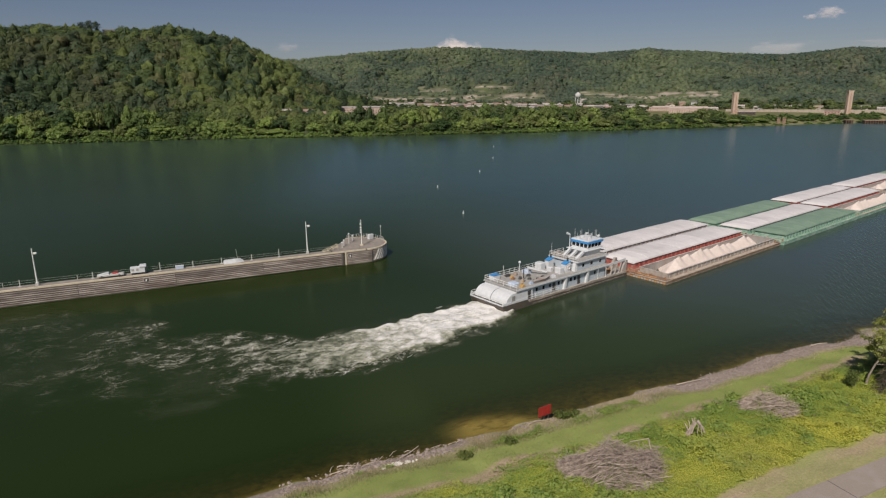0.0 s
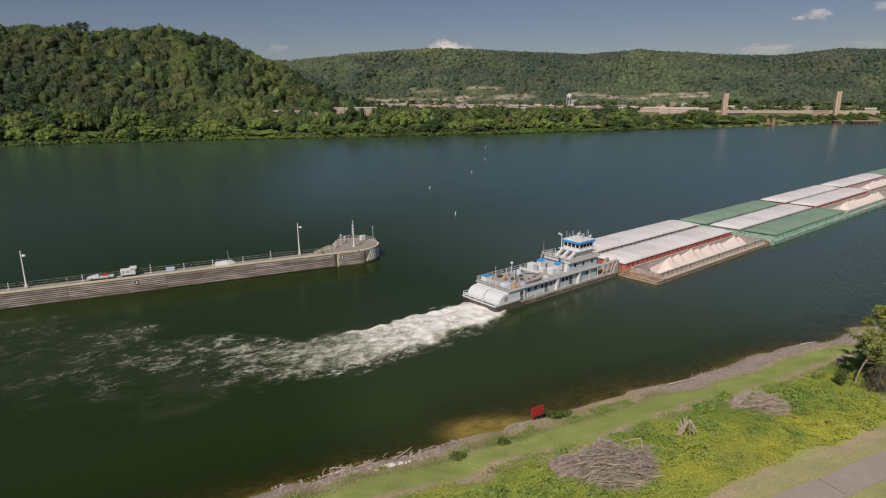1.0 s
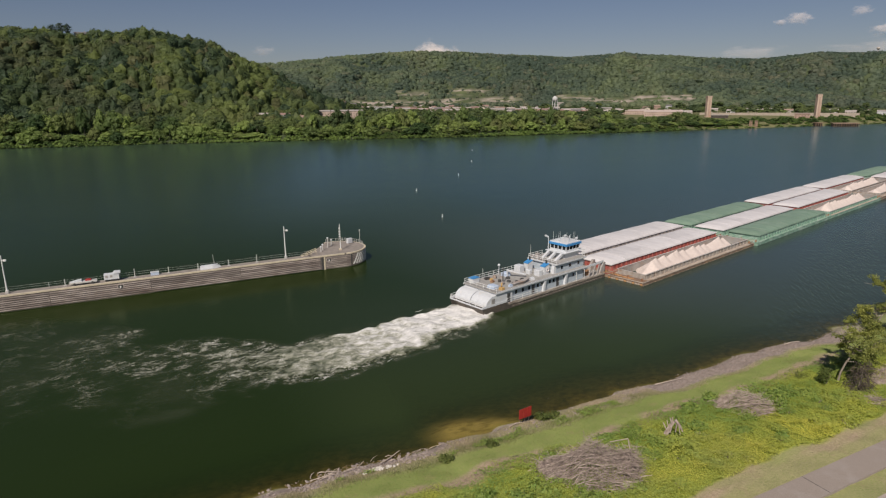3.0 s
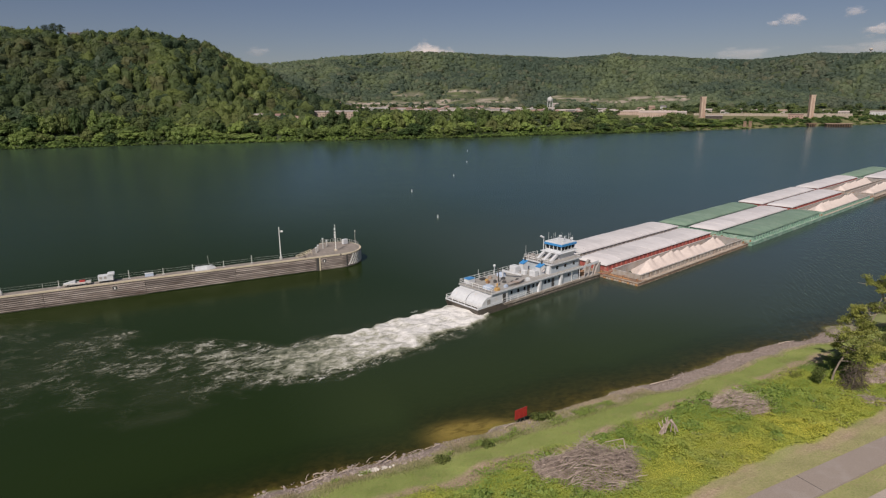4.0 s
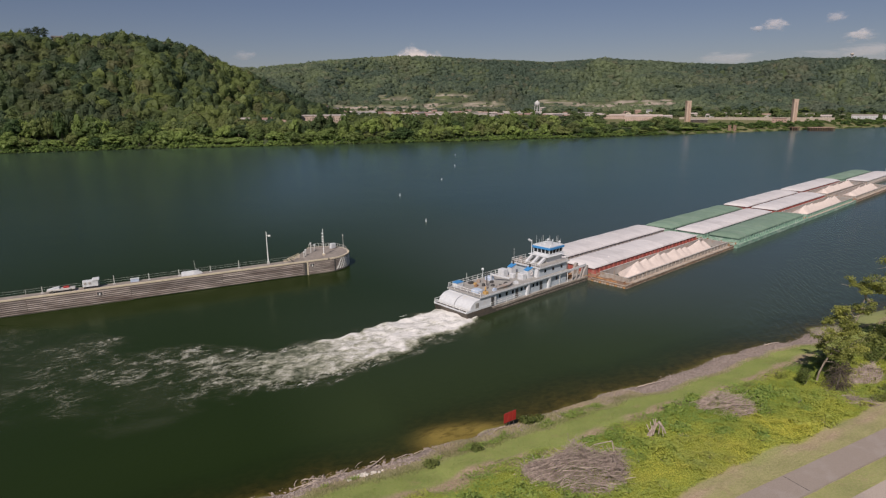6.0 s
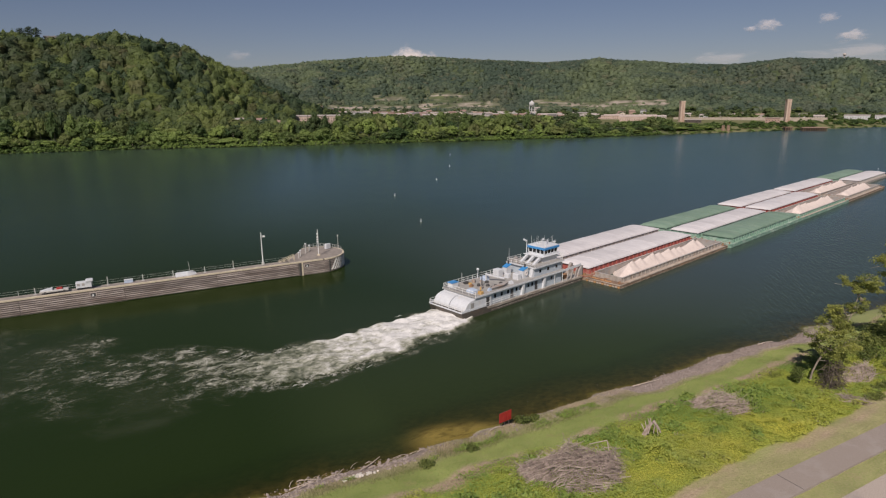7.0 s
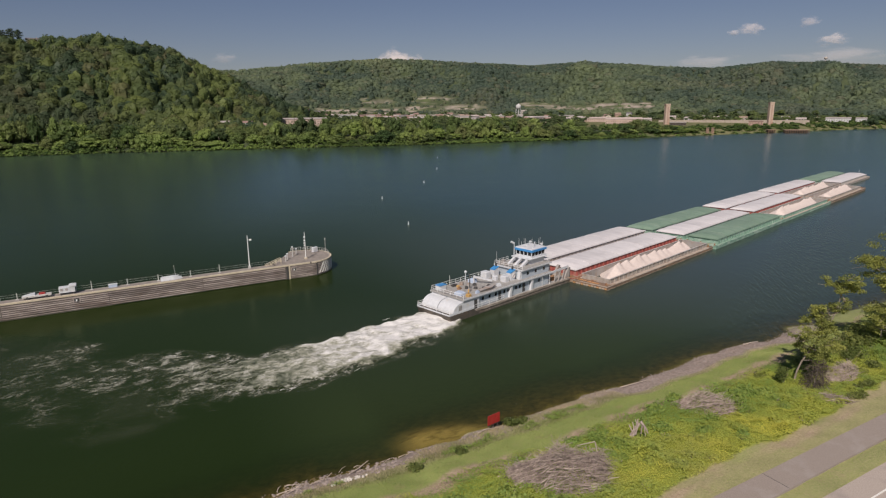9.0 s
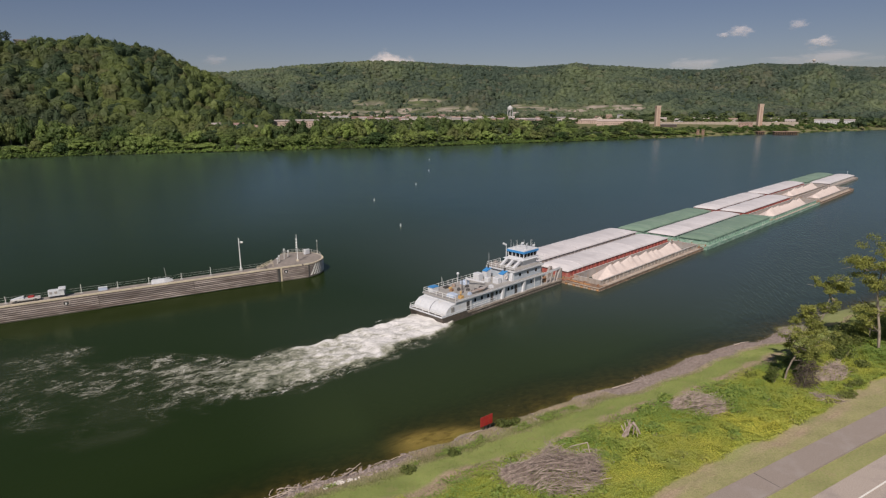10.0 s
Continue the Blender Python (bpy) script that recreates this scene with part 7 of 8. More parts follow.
rip = thing("riprap", pose(0, 0, 0), "band of grey-brown riprap rock along the waterline", "riprap", kind="structure")
rocks = []
for k in range(6):
    v, f = rock_mesh(1.0, 50 + k)
    rocks.append(np_mesh("rock", v, [f], ROCK))
rr = np.random.default_rng(77)
spots = []
for k in range(3400):
    x = rr.uniform(8, 118) if k % 6 else rr.uniform(8, 31)
    if x < 56 and rr.uniform(0, 1) > (0.62 if x < 31 else 0.7):
        continue
    if x < 31 and float(vnoise(np.array(x), np.array(3.0), 2.2, 81)) < -0.25:
        continue
    d = rr.uniform(-0.5, 4.8) if x > 62 else (rr.uniform(-1.2, 2.8) if x < 31 else rr.uniform(-0.3, 4.0))
    y = float(near_shore(np.array(x))) - d
    s = rr.uniform(0.07, 0.17) if x > 56 else (0.08 + 0.22 * rr.uniform(0, 1) ** 2.5 if x < 31 else rr.uniform(0.06, 0.18))
    spots.append((x, y, s))
for k in range(46):                                  # stones lying in the shallows
    x = rr.uniform(50, 112)
    spots.append((x, float(near_shore(np.array(x))) + 0.3 + 5.5 * rr.uniform(0, 1) ** 3.0, rr.uniform(0.04, 0.09)))
near = sorted(range(len(spots)), key=lambda i: -spots[i][2] * (1.5 if spots[i][0] < 60 else 1))[:280]
picked = set(near)
for i in near:
    x, y, s = spots[i]
    ob = part("rock", rocks[i % 6], ROCK, rip)
    ob.matrix_basis = pose(x, y, gz(x, y) + s * 0.1, rr.uniform(-20, 20), rr.uniform(-20, 20), rr.uniform(0, 360)) @ Matrix.Diagonal((s, s, s, 1))
V, T, n = [], [], 0
for i, (x, y, s) in enumerate(spots):
    if i in picked:
        continue
    v, f = rock_mesh(s, i)
    a = rr.uniform(0, 6.28)
    V.append(np.stack([x + v[:, 0] * np.cos(a) - v[:, 1] * np.sin(a), y + v[:, 0] * np.sin(a) + v[:, 1] * np.cos(a), max(gz(x, y), -0.02 - 0.25 * s * (i % 4)) + v[:, 2] + s * 0.1], 1))
    T.append(f + n)
    n += len(v)
st = part("small_rocks", np_mesh("small_rocks", np.concatenate(V), [np.concatenate(T)], ROCK), ROCK, rip)
st["kind"] = "stuff"
# a cluster of pale stones
for k in range(34):
    x, y = 21.3 + rr.normal(0, 0.8), 59.9 + rr.normal(0, 0.35)
    s = rr.uniform(0.15, 0.3)
    ob = part("pale_rock", np_mesh("pale_rock", rock_mesh(1.0, 300 + k)[0], [ICO1[1]], PALE_ROCK) if k < 5 else bpy.data.objects["pale_rock"].data, PALE_ROCK, rip, "pale broken concrete stone")
    ob.matrix_basis = pose(x, y, gz(x, y) + 0.12, rr.uniform(-25, 25), rr.uniform(-25, 25), rr.uniform(0, 360)) @ Matrix.Diagonal((s, s, s, 1))


# scrub: leafy knee-high growth, yellow-green in the middle, darker clumps at its edges
def scrub_tint(x, y):
    warm = np.exp(-(((x - 68) / 26) ** 2 + ((y - 40.3) / 5.2) ** 2))
    return np.clip(0.2 + 0.58 * warm + 0.4 * vnoise(x, y, 5, 61) + 0.2 * vnoise(x, y, 1.1, 62), 0, 1.1)


r = np.random.default_rng(91)
N = 440000
x, y = r.uniform(12, 175, N), r.uniform(35.6, 52.4, N)
d = near_shore(x) - y
edge = sstep(10.6, 12.2, d + 0.9 * vnoise(x, y, 4, 11)) * (1 - sstep(25.2, 25.7, d + 0.22 * vnoise(x, y, 2.5, 12) + 0.3 * vnoise(x, y, 0.7, 16)))
thin = 0.5 + 0.5 * sstep(-0.5, 0.3, vnoise(x, y, 3.5, 63))
keep = r.uniform(0, 1, N) < edge * thin
x, y = x[keep], y[keep]
n = len(x)
tall = 0.18 + 0.5 * sstep(-0.2, 0.7, vnoise(x, y, 1.3, 64)) + 0.6 * sstep(0.35, 0.9, vnoise(x, y, 4.5, 65))
c = np.stack([x, y, ground_z(x, y) + tall * r.uniform(0.8, 1.0, n)], 1)
up = np.tile([0.0, 0.0, 1.0], (n, 1)) + r.normal(0, 0.25, (n, 3))
v = leaf_cards(c, up, 0.08 + 0.05 * sstep(0.2, 0.8, vnoise(x, y, 4.5, 65)), r, 0.24)
tint = np.repeat(np.clip(scrub_tint(x, y) + r.normal(0, 0.08, n), 0, 1.2), 4)
ob = new("scrub", np_mesh("scrub", v, [np.arange(4 * n).reshape(-1, 4)], SCRUB_LEAF, {"tint": tint}))
tagged(ob, "knee-high green and yellow-green weeds on the bank", "weeds", kind="stuff")


def blades(name, label, x, y, h, w, tint, material, lean=0.35):
    n = len(x)
    a = r.uniform(0, 2 * np.pi, n)
    z = ground_z(x, y) - 0.03
    l = r.uniform(0.1, lean, n) * h
    b = r.uniform(0, 2 * np.pi, n)
    dx, dy = np.cos(a) * w, np.sin(a) * w
    v = np.stack([np.stack([x - dx, y - dy, z], 1), np.stack([x + dx, y + dy, z], 1), np.stack([x + np.cos(b) * l + dx * 0.2, y + np.sin(b) * l + dy * 0.2, z + h], 1)], 1).reshape(-1, 3)
    ob = new(name, np_mesh(name, v, [np.arange(3 * n).reshape(-1, 3)], material, {"tint": np.repeat(tint, 3)}))
    tagged(ob, label, "grass", kind="stuff")


# tall dry grass between rocks and lawn
N = 170000
x = r.uniform(8, 130, N)
d = r.uniform(0.2, 7.0, N)
y = near_shore(x) - d
keep = r.uniform(0, 1, N) < np.where(x < 64, 0.8 * np.where(x < 31, 0.6 * sstep(1.5, 3.0, d), sstep(0.2, 1.2, d)) * (1 - sstep(4.6, 6.4, d)), 0.6 * sstep(4.6, 5.4, d) * (1 - sstep(5.6, 6.6, d))) * (0.35 + 0.65 * sstep(-0.5, 0.4, vnoise(x, y, 2.5, 66)))
x, y = x[keep], y[keep]
blades("tall_grass", "tall dry grass fringing the rocky shore", x, y, r.uniform(0.1, 0.36, len(x)), r.uniform(0.02, 0.045, len(x)), np.clip(0.8 - 0.6 * sstep(2.0, 4.5, near_shore(x) - y) * (1 - sstep(55, 70, x)) + 0.45 * vnoise(x, y, 3, 67) + r.normal(0, 0.2, len(x)), 0, 1), GRASS_BLADE)
N = 30000
x = r.uniform(9, 60, N)
d = r.uniform(2.2, 5.4, N)
y = near_shore(x) - d
keep = r.uniform(0, 1, N) < 0.7 * sstep(0.15, 0.7, vnoise(x, y, 1.7, 71)) * sstep(2.4, 3.4, d) * (1 - sstep(4.8, 5.4, d))
x, y = x[keep], y[keep]
n = len(x)
v = leaf_cards(np.stack([x, y, ground_z(x, y) + r.uniform(0.05, 0.4, n)], 1), np.tile([0.0, 0.0, 1.0], (n, 1)) + r.normal(0, 0.5, (n, 3)), np.full(n, 0.085), r)
ob = new("shore_weeds", np_mesh("shore_weeds", v, [np.arange(4 * n).reshape(-1, 4)], SCRUB_LEAF, {"tint": np.repeat(np.clip(r.normal(0.08, 0.1, n), 0, 1), 4)}))
tagged(ob, "fresh green weeds behind the shore rocks", "weeds", kind="stuff")
# short lawn blades, so that the mown strips are not flat
N = 90000
x, y = r.uniform(14, 150, N), np.where(r.uniform(0, 1, N) < 0.5, r.uniform(50.5, 57.5, N), r.uniform(27.7, 36.8, N))
keep = ~((y > 30.1) & (y < 33.5)) & ((y > 40) | (r.uniform(0, 1, N) < np.where(y > 33.4, 0.16, 0.32)))
x, y = x[keep], y[keep]
LAWN = leaf_material("lawn_blades", (0.2, 0.275, 0.07), (0.32, 0.365, 0.11), (0.37, 0.33, 0.16), 0.35)
blades("lawn", "short mown green grass on the bank", x, y, r.uniform(0.06, 0.16, len(x)), r.uniform(0.02, 0.045, len(x)), np.clip(0.5 + 0.5 * vnoise(x, y, 2, 68) + r.normal(0, 0.2, len(x)), 0, 1), LAWN)


def shrub(x, y, rad, h, tint, label, seed, leaf=0.16, count=420):
    mat = SCRUB_LEAF if x < 79 and y < 53 else NEAR_LEAF
    rg = np.random.default_rng(seed)
    vs = []
    for k in range(5):
        a = rg.uniform(0, 6.28)
        vs.append(leafy((0.45 * rad * math.cos(a), 0.45 * rad * math.sin(a), h * rg.uniform(0.35, 0.7)), (rad * 0.6, rad * 0.6, h * 0.42), count // 5, leaf, rg))
    v = np.concatenate(vs)
    v[:, 2] = np.maximum(v[:, 2], 0.02)
    ob = thing("shrub", pose(x, y, gz(x, y) - 0.05), label, "shrub", "shrubs on the bank")
    n = len(v) // 4
    part("foliage", np_mesh("foliage", v, [np.arange(4 * n).reshape(-1, 4)], mat, {"tint": np.repeat(np.clip(rg.normal(tint * 0.6, 0.12, n), 0, 1), 4)}), mat, ob)
    mb = MB()
    for k in range(6):
        a = rg.uniform(0, 6.28)
        mb.tube((0, 0, -0.1), (rad * 0.55 * math.cos(a), rad * 0.55 * math.sin(a), h * 0.7), 0.05, 0.02, 5)
    part("stem", mb, BARK, ob)


for k, (x, y, rad, h, tint) in enumerate(((30.5, 44.2, 1.6, 1.2, 0.15), (33.5, 45.0, 1.4, 1.1, 0.3), (28.0, 46.3, 1.5, 1.1, 0.1), (38.0, 49.4, 1.0, 0.9, 0.2), (66.5, 51.2, 1.3, 1.0, 0.2), (61.0, 50.4, 1.2, 1.1, 0.15), (72.5, 47.0, 1.8, 1.5, 0.2), (70.6, 49.5, 1.5, 1.4, 0.25), (76.0, 47.5, 1.7, 1.0, 0.2), (83.6, 46.6, 1.2, 2.2, 0.0), (78, 45.5, 1.4, 0.9, 0.4), (56.5, 48.2, 1.1, 0.9, 0.2), (58.0, 46.6, 1.2, 1.0, 0.1), (62, 43, 0.9, 0.6, 0.1), (65, 40, 0.9, 0.6, 0.1), (45.2, 60.9, 1.1, 1.2, 0.0), (46.8, 60.4, 0.8, 0.8, 0.2), (36.5, 41.8, 1.3, 0.9, 0.2), (42.0, 40.6, 1.2, 0.8, 0.3), (28.5, 56.8, 0.9, 0.7, 0.1), (35.0, 57.3, 0.8, 0.6, 0.1), (101, 46, 2.2, 2.0, 0.1), (104, 50, 2.2, 1.9, 0.35), (98, 49.5, 1.8, 1.5, 0.2), (108, 49, 2.6, 2.4, 0.35), (112.5, 51, 2.8, 2.8, 0.3), (116, 47, 2.8, 3.0, 0.2), (122, 52, 3.0, 3.4, 0.1), (100.0, 42.5, 1.4, 1.0, 0.3), (112, 43, 1.6, 1.1, 0.3), (93.0, 49.0, 1.5, 1.2, 0.4))):
    shrub(x, y, rad, h, tint, "dark green leafy shrub on the riverbank" if tint < 0.25 else "light green leafy shrub on the riverbank", 400 + k, 0.13 + 0.03 * rad, int(260 + 260 * rad))


hb = random.Random(5)
for k in range(70):
    x, y = hb.uniform(26, 98), hb.uniform(37.5, 51.0)
    if abs(x - 41) < 5.5 and abs(y - 45) < 4 or abs(x - 68) < 5 and abs(y - 47.5) < 2.5 or abs(x - 86) < 3 and abs(y - 44) < 4:
        continue
    tn = min(1.0, max(0.0, float(scrub_tint(np.array(x), np.array(y))) * 1.2 + hb.uniform(-0.3, 0.2)))
    shrub(x, y, hb.uniform(0.6, 1.3), hb.uniform(0.5, 0.9), tn, "leafy green weed clump on the riverbank" if tn < 0.5 else "yellow-green weed clump on the riverbank", 700 + k, hb.uniform(0.09, 0.14), hb.randint(300, 560))


def brush_pile(x, y, rx, ry, h, turn, count, label, seed, lie=0.1, spread=0.6, boughs=70, knee=0.1, steep=0.85):
    """A heap with a long slope up to the knee, a level top and a steep end; its x axis is its length."""
    rg = np.random.default_rng(seed)
    ob = thing("brush_pile", pose(x, y, gz(x, y) - 0.1, 0, 0, turn), label, "brush pile", "piles of cut branches")
    mb = MB()

    def spot(low):
        u = rg.uniform(-1, 1)
        wide = (1 + u) ** 0.7 if u < 0 else (1 - u ** 4) ** 0.5
        w = rg.uniform(-1, low) * wide
        crest = ((u + 1) / (1 + knee)) ** 0.95 if u < knee else (1.0 - 0.08 * (u - knee) if u < steep else max(0.0, (1 - u) / (1 - steep)) ** 0.6)
        lift = h * crest * (1 - (abs(w) / max(wide, 0.1)) ** 1.3) * (0.9 + 0.14 * math.sin(7 * u + seed) + 0.1 * math.sin(15 * u + 4 * w))
        slope = (0.8 * h / rx / (1 + knee) if u < knee else 0.0)
        return Vector((u * rx, w * ry, 0.1)), lift, slope
    for k in range(count):
        t = rg.uniform(0.01, 0.032)
        c, lift, slope = spot(1.0)
        c.z += lift * (rg.uniform(0.75, 1.08) if k % 3 else rg.uniform(0.2, 0.8))
        a = rg.normal(lie, spread)
        l = rg.uniform(0.3, 0.9) if k % 5 else rg.uniform(0.9, 1.7)
        dv = Vector((math.cos(a), math.sin(a), slope * math.cos(a) + rg.normal(0, 0.45))).normalized() * l
        p0, p1 = c - dv, c + dv
        q = [p0.lerp(p1, f) + Vector(rg.normal(0, 0.14, 3)) for f in (0.33, 0.67)]
        for a, b, t0, t1 in ((p0, q[0], t, t * 0.85), (q[0], q[1], t * 0.85, t * 0.65), (q[1], p1, t * 0.65, t * 0.3)):
            mb.tube(a, b, t0, t1, 4)
    part("brush", mb, DEADWOOD, ob)["kind"] = "stuff"
    for k in range(boughs):                              # long boughs lie mostly low along the open side
        low = k % 3 > 0
        t = rg.uniform(0.025, 0.055) if low else rg.uniform(0.02, 0.04)
        c, lift, slope = spot(-0.35 if low else 0.6)
        c.z += lift + 0.12
        a = rg.normal(lie, 0.22 if low else spread)
        dv = Vector((math.cos(a), math.sin(a), slope * 0.8 * math.cos(a) + rg.normal(0, 0.08 if low else 0.3))).normalized() * rg.uniform(1.2, 2.8)
        p0, p1 = c - dv / 2, c + dv / 2
        bend = c + Vector(rg.normal(0, 0.14, 3))
        part("branch", MB().tube(p0, bend, t, t * 0.8, 5).tube(bend, p1, t * 0.8, t * 0.35, 5), DEADWOOD if k % 2 else DRIFT, ob)


brush_pile(39.9, 45.3, 5.5, 3.6, 4.0, -38, 2900, "large heap of dead grey-brown branches", 1, 0.15, 0.7, 110, 0.0, 0.84)
brush_pile(67.5, 47.4, 3.5, 2.5, 2.5, -50, 700, "low heap of dead branches among weeds", 2, 0.3, 0.45, 60, -0.4, 0.6)
brush_pile(92.0, 43.2, 3.4, 2.0, 1.9, 5, 500, "heap of dead branches behind a tree", 3)
brush_pile(83.4, 39.6, 2.6, 1.3, 0.7, -60, 260, "low scatter of dry grey brush by the vines", 4, 0.2, 0.9, 8, 0.0, 0.6)

bp_ob = thing("leaning_pole", pose(45.2, 45.0, gz(45.2, 45.0)), "pale bent pole leaning on a heap of branches", "pole")
part("upright", MB().tube((0.5, -0.4, 0), (0.1, 0.2, 2.75), 0.07, 0.06, 7), DRIFT, bp_ob)
part("crosspiece", MB().tube((0.1, 0.2, 2.75), (-2.4, 0.3, 3.0), 0.06, 0.05, 7), DRIFT, bp_ob)

# weeds growing over the low heap
for k, (x, y) in enumerate(((70.2, 46.6), (70.8, 45.0), (69.6, 47.6), (68.4, 48.6), (70.6, 43.6), (65.2, 45.2))):
    shrub(x, y, 1.3, 1.9 if k < 4 else 1.0, 0.2, "green weeds overgrowing a heap of branches", 860 + k, 0.12, 420)

# dead snag in the weeds
sg = thing("dead_snag", pose(53.4, 46.4, gz(53.4, 46.4) - 0.1, 0, 0, -49), "broken grey dead tree stump", "stump")
part("trunk", MB().tube((-0.75, 0, 0), (-0.5, 0.05, 0.9), 0.33, 0.27, 7).tube((-0.42, 0.05, 0.85), (-0.12, 0.1, 1.9), 0.24, 0.2, 7).tube((-0.1, 0.1, 1.8), (0.02, 0.12, 2.9), 0.17, 0.05, 6), DEADWOOD, sg)
for p0, p1, t in (((-0.05, 0.1, 1.8), (0.4, 0.0, 2.6), 0.17), ((0.3, 0.0, 2.65), (0.85, -0.1, 2.1), 0.2), ((0.85, -0.1, 2.1), (1.25, -0.15, 1.35), 0.14), ((0.55, 0.0, 2.3), (0.45, -0.1, 1.1), 0.1), ((-0.5, 0.0, 1.1), (-1.0, 0.1, 2.0), 0.09), ((-0.3, 0.0, 1.4), (-0.6, 0.2, 2.35), 0.07), ((-0.35, -0.1, 0.5), (0.35, -0.2, 0.1), 0.12), ((-0.1, 0.1, 2.2), (-0.3, 0.2, 2.8), 0.06), ((-0.95, -0.15, 0.1), (-0.3, -0.1, 1.9), 0.11), ((-0.5, -0.2, 0.2), (-0.05, -0.1, 2.3), 0.12), ((-0.15, -0.1, 0.9), (0.15, 0.0, 2.5), 0.09), ((0.75, -0.15, 2.15), (1.0, -0.25, 1.0), 0.06)):
    part("branch", MB().tube(p0, p1, t, t * 0.6, 6), DRIFT if t < 0.08 else DEADWOOD, sg)

# the red board of three panels at the water's edge
sx, sy = 43.0, 61.75
sgn = thing("warning_board", pose(sx, sy, gz(sx, sy), 0, 0, 8), "red three-panel navigation board at the water's edge", "sign board")
for k in range(3):
    x0 = -1.1 + 0.75 * k
    part("panel", MB().box(x0, x0 + 0.66, -0.04, 0.04, 0.78, 2.15), SIGN_RED, sgn)
for x in (-0.77, -0.02, 0.73):
    part("post", MB().box(x - 0.05, x + 0.05, 0.045, 0.13, -0.6, 2.15), POST_DARK, sgn)
part("crossbar", MB().box(-1.08, 1.04, 0.045, 0.1, 0.62, 0.72), POST_DARK, sgn)


# ---- trees on the bank
def bank_tree(x, y, axis_az, trunk, clumps, label, seed, leaf=0.2, per=330, thick=0.3):
    """Offsets are (across the line of sight, along it, up) in metres from the foot."""
    rg = np.random.default_rng(seed)
    a = radians(axis_az)
    rt, fw = Vector((math.sin(a), -math.cos(a), 0)), Vector((math.cos(a), math.sin(a), 0))

    def at(o):
        return rt * o[0] + fw * o[1] + Vector((0, 0, o[2]))
    ob = thing("tree", pose(x, y, gz(x, y) - 0.1), label, "tree", "trees on the bank")
    mb = MB()
    pts = [at(o) for o in trunk]
    for k, (p0, p1) in enumerate(zip(pts, pts[1:])):
        f0, f1 = 1 - k / len(pts), 1 - (k + 1) / len(pts)
        mb.tube(p0, p1, thick * (0.25 + 0.75 * f0), thick * (0.25 + 0.75 * f1), 9)
    part("trunk", mb, BARK, ob, smooth=True)
    vs, tints = [], []
    for o, rad in clumps:
        c = at(o)
        base = min(pts, key=lambda q: (q - c).length + 0.6 * max(0, q.z - c.z + 1))
        mid = base.lerp(c, 0.5) + Vector(rg.normal(0, 0.3, 3))
        mb = MB().tube(base, mid, thick * 0.38, thick * 0.24, 6).tube(mid, c, thick * 0.24, 0.03, 6)
        for _ in range(5):
            e = c + Vector(rg.normal(0, 0.5, 3)) * rad
            mb.tube(mid.lerp(c, rg.uniform(0.2, 1)), e, 0.05, 0.015, 4)
        part("limb", mb, BARK, ob)
        sub = 9
        t = rg.uniform(0.35, 0.85)
        for _ in range(sub):
            s = np.array(c) + rg.normal(0, 0.5, 3) * rad * np.array([1, 1, 0.72])
            vs.append(leafy(s, np.array([1, 1, 0.55]) * rad * rg.uniform(0.3, 0.56), int(per * rad / 2.4 / sub) + 12, leaf, rg))
            tints.append(np.clip(rg.normal(t, 0.18, len(vs[-1]) // 4), 0, 1))
    v = np.concatenate(vs)
    n = len(v) // 4
    part("crown", np_mesh("crown", v, [np.arange(4 * n).reshape(-1, 4)], NEAR_LEAF, {"tint": np.repeat(np.concatenate(tints), 4)}), NEAR_LEAF, ob)


bank_tree(84.95, 45.85, 28, [(0.0, 0, 0.0), (0.2, 0, 1.9), (0.7, 0, 3.7), (1.6, 0.3, 5.5), (2.4, 0.4, 7.2), (3.2, 0.4, 8.8), (3.8, 0.4, 11.1), (4.2, 0.4, 13.6), (4.4, 0.4, 15.5)],
          [((0.4, 0.3, 7.2), 1.1), ((1.4, -0.4, 8.4), 1.6), ((2.5, 0.3, 9.7), 1.5), ((3.6, 0.2, 8.8), 1.2), ((2.4, -0.8, 6.3), 1.9), ((3.9, 0.3, 6.7), 1.4), ((1.2, 0.4, 4.9), 1.0), ((3.4, 0.2, 4.6), 1.1), ((0.3, 0.6, 5.7), 1.0), ((1.5, 0.2, 11.2), 1.2), ((2.7, 0.1, 11.6), 1.1), ((0.5, 0.0, 9.7), 1.1), ((4.6, 0.3, 16.2), 1.6), ((3.2, 0.2, 15.3), 1.2), ((5.8, 0.3, 15.5), 1.3), ((4.2, 0, 14.6), 1.0), ((4.1, 0.3, 12.2), 1.3), ((4.8, 0.2, 13.2), 0.6)],
          "leaning young broadleaf tree with thin olive-green foliage", 5, 0.12, 1700, 0.15)
bank_tree(108.7, 44.2, 22, [(0, 0, 0), (-0.3, 0, 3.5), (-0.9, 0, 7), (-1.4, 0, 10.4), (-1.2, 0, 13.9), (-0.8, 0, 16.5)],
          [((-3.4, 0.3, 12.6), 1.9), ((-1.6, -0.4, 11.6), 1.7), ((-1.0, 0, 17.6), 2.1), ((-3.6, 0.5, 14.6), 2.4), ((-5.0, -0.4, 14.4), 1.9), ((-0.4, -1.5, 14.3), 2.5), ((2.6, 0.5, 15.3), 2.7), ((2.0, 1, 11.5), 2.6), ((4.6, 0, 12.7), 2.6), ((-1.2, 0.8, 7.3), 2.6), ((-2.8, 0.6, 5.7), 2.1), ((2.2, -0.6, 7.7), 2.5), ((5.0, 0.3, 8.9), 2.4), ((0.5, 1.5, 9.6), 2.2), ((-2.0, 1.5, 3.5), 1.8)],
          "tall open broadleaf tree with a slim pale trunk", 6, 0.145, 1250, 0.24)
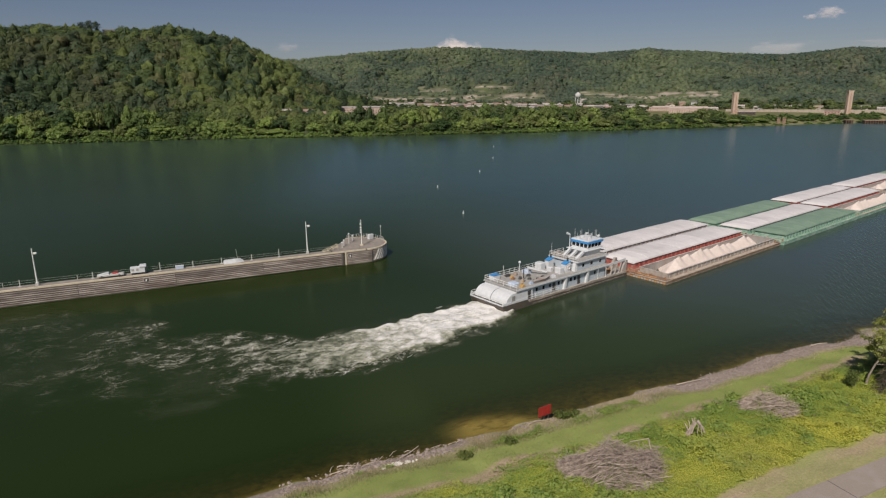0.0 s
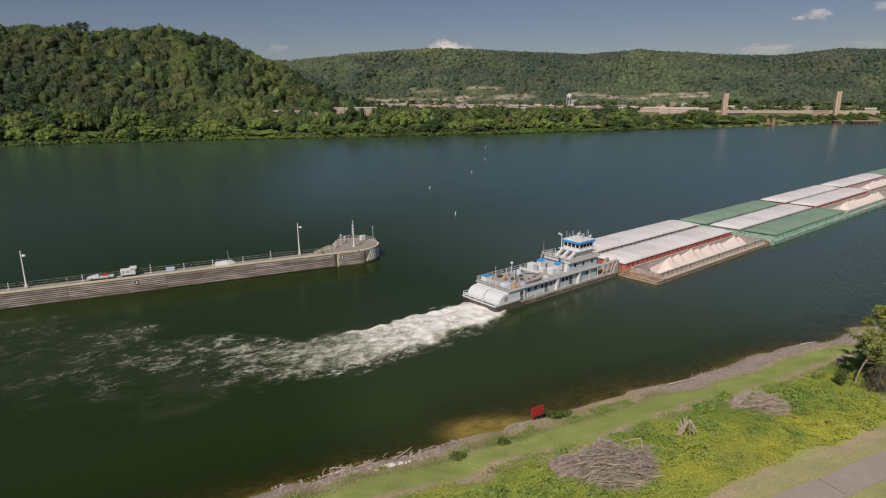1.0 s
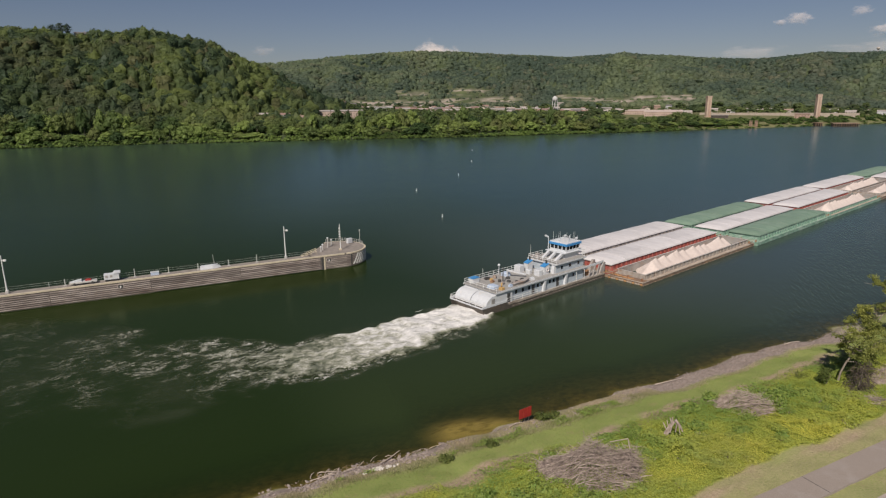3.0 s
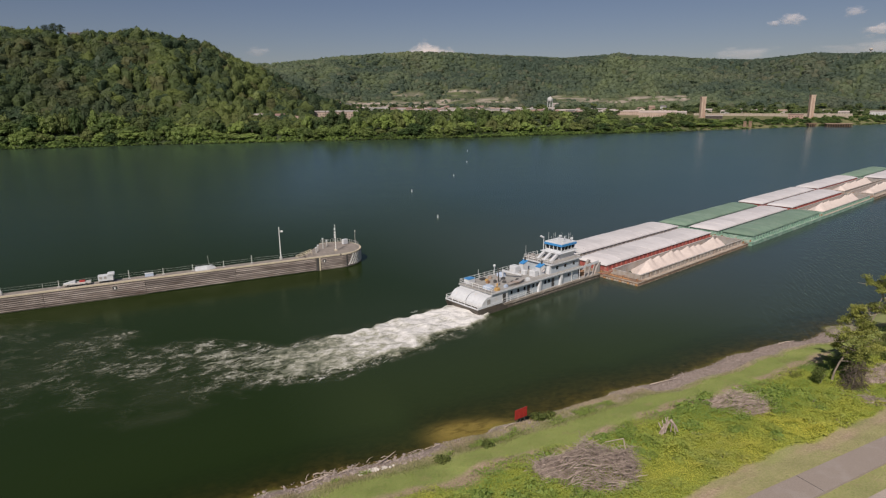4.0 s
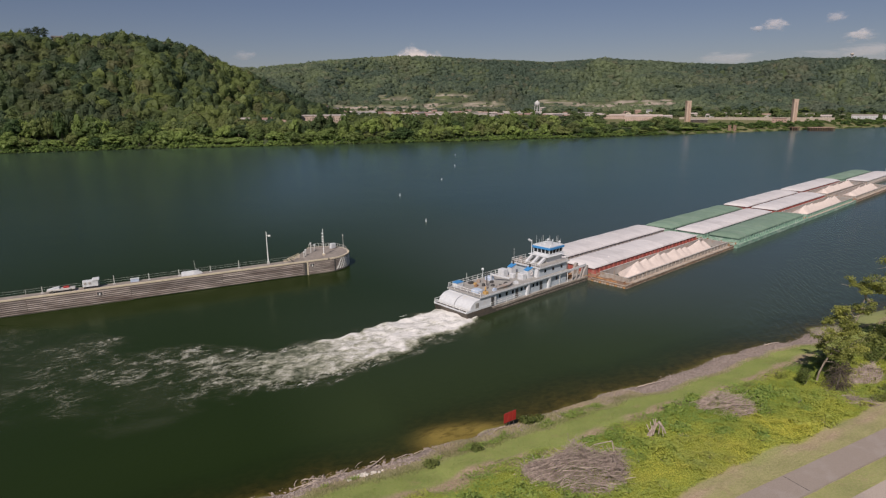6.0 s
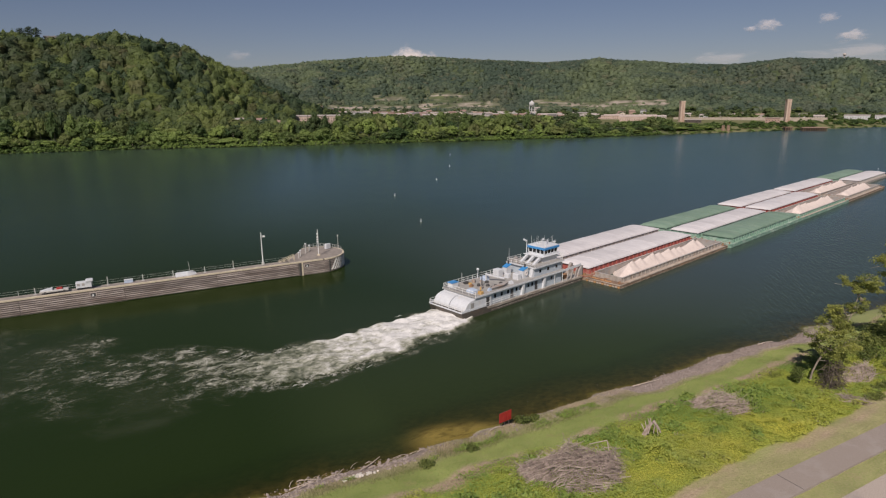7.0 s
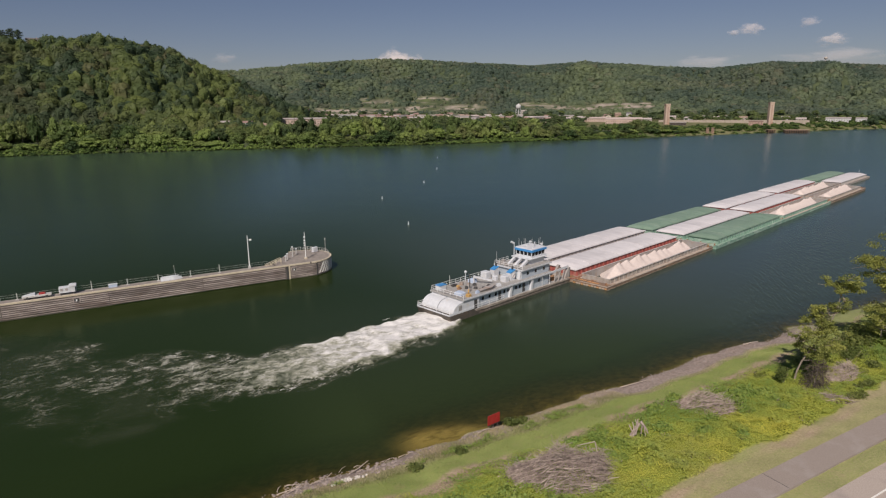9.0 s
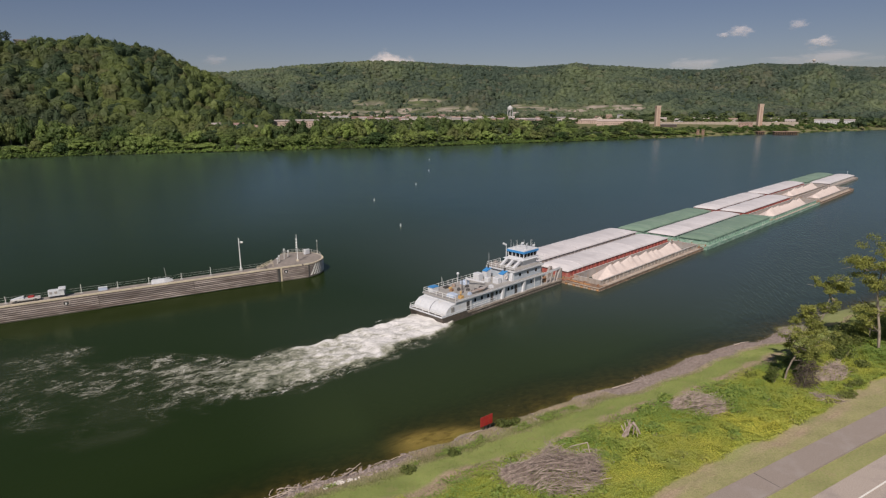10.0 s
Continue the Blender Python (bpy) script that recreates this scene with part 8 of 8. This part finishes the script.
bank_tree(120.0, 42.0, 20, [(0, 0, 0), (0.2, 0, 4), (0.5, 0, 9), (0.4, 0, 14), (0.2, 0, 18)],
          [((0.2, 0, 19), 2.6), ((-3.0, 0.5, 15.6), 2.5), ((2.6, 0.5, 16), 2.6), ((-3.2, -0.5, 11.5), 2.4), ((3.4, 0, 12), 2.8), ((0, 1.5, 13), 2.6), ((-2.4, 0.4, 8), 2.4), ((2.5, -0.5, 8), 2.6), ((0.5, 0, 5.5), 2.2)],
          "tall broadleaf tree with a rounded open crown", 7, 0.2, 700, 0.3)
# tangle of dark dead vines at the young tree's foot
vt = thing("vine_tangle", pose(85.0, 43.0, gz(85.0, 43.0) - 0.1), "dark hanging tangle of dead vines and twigs", "dead bush")
rg = np.random.default_rng(15)
mb = MB()
for k in range(620):
    z = 4.3 * rg.uniform(0.02, 1.0) ** 1.3
    rad = (1.7 - 0.2 * z) * rg.uniform(0.3, 1.15)
    a = rg.uniform(0, 2 * np.pi)
    c = np.array([rad * np.cos(a) + 0.12 * z, rad * np.sin(a), z])
    e = c + np.array([rg.normal(0, 0.42) + 0.12 * np.cos(a), rg.normal(0, 0.42) + 0.12 * np.sin(a), -rg.uniform(-0.3, 0.9)])
    e[2] = max(e[2], 0.05)
    mb.tube(c, e, 0.035, 0.015, 4)
part("brush", mb, surface("dark_vine", (0.05, 0.04, 0.032), (0.14, 0.11, 0.085), 3.0, 0.9), vt)
part("stem", MB().tube((0, 0, 0), (0.45, 0, 4.1), 0.16, 0.06, 6), BARK, vt)


# driftwood at the water's edge
def drift(x0, y0, x1, y1, z0, z1, r0, label):
    ob = part("driftwood", MB().tube((x0, y0, gz(x0, y0) + z0), ((x0 + x1) / 2, (y0 + y1) / 2 + 0.12, max(gz((x0 + x1) / 2, (y0 + y1) / 2), 0) + (z0 + z1) / 2), r0, r0 * 0.8, 7).tube(((x0 + x1) / 2, (y0 + y1) / 2 + 0.12, max(gz((x0 + x1) / 2, (y0 + y1) / 2), 0) + (z0 + z1) / 2), (x1, y1, max(gz(x1, y1), 0) + z1), r0 * 0.8, r0 * 0.35, 7), DRIFT, None)
    tagged(ob, label, "driftwood", "driftwood at the shore")


drift(22.2, 61.8, 25.4, 63.6, 0.1, 0.35, 0.1, "bare pale branch stranded at the waterline")
drift(13.8, 63.0, 16.6, 62.4, 0.1, 0.15, 0.07, "bleached driftwood log on the rocks")
drift(15.0, 64.0, 17.4, 63.0, 0.25, 0.12, 0.05, "thin bleached branch in the shallows")
drift(19.5, 62.6, 20.6, 63.4, 0.1, 0.4, 0.06, "small pale branch in the shallows")
drift(50.6, 61.2, 51.0, 62.4, 0.1, 0.1, 0.07, "short pale branch on the shore")
drift(40.0, 61.0, 42.6, 61.6, 0.15, 0.1, 0.11, "weathered grey log beside the red board")
drift(66, 61.2, 71, 60.6, 0.15, 0.2, 0.09, "thin weathered pole along the rocks")
drift(97, 62.0, 100.2, 61.2, 0.15, 0.3, 0.1, "pale driftwood branch on the rocks")
dr = random.Random(44)
for k in range(22):
    x = dr.uniform(12.5, 30)
    y = float(near_shore(np.array(x))) + dr.uniform(-1.4, 1.3)
    a, l = dr.uniform(-0.7, 1.1), dr.uniform(0.5, 1.7)
    drift(x, y, x + l * math.cos(a), y + l * math.sin(a), 0.12, dr.uniform(0.12, 0.4), dr.uniform(0.025, 0.055), "thin bleached stick among the shore rocks")
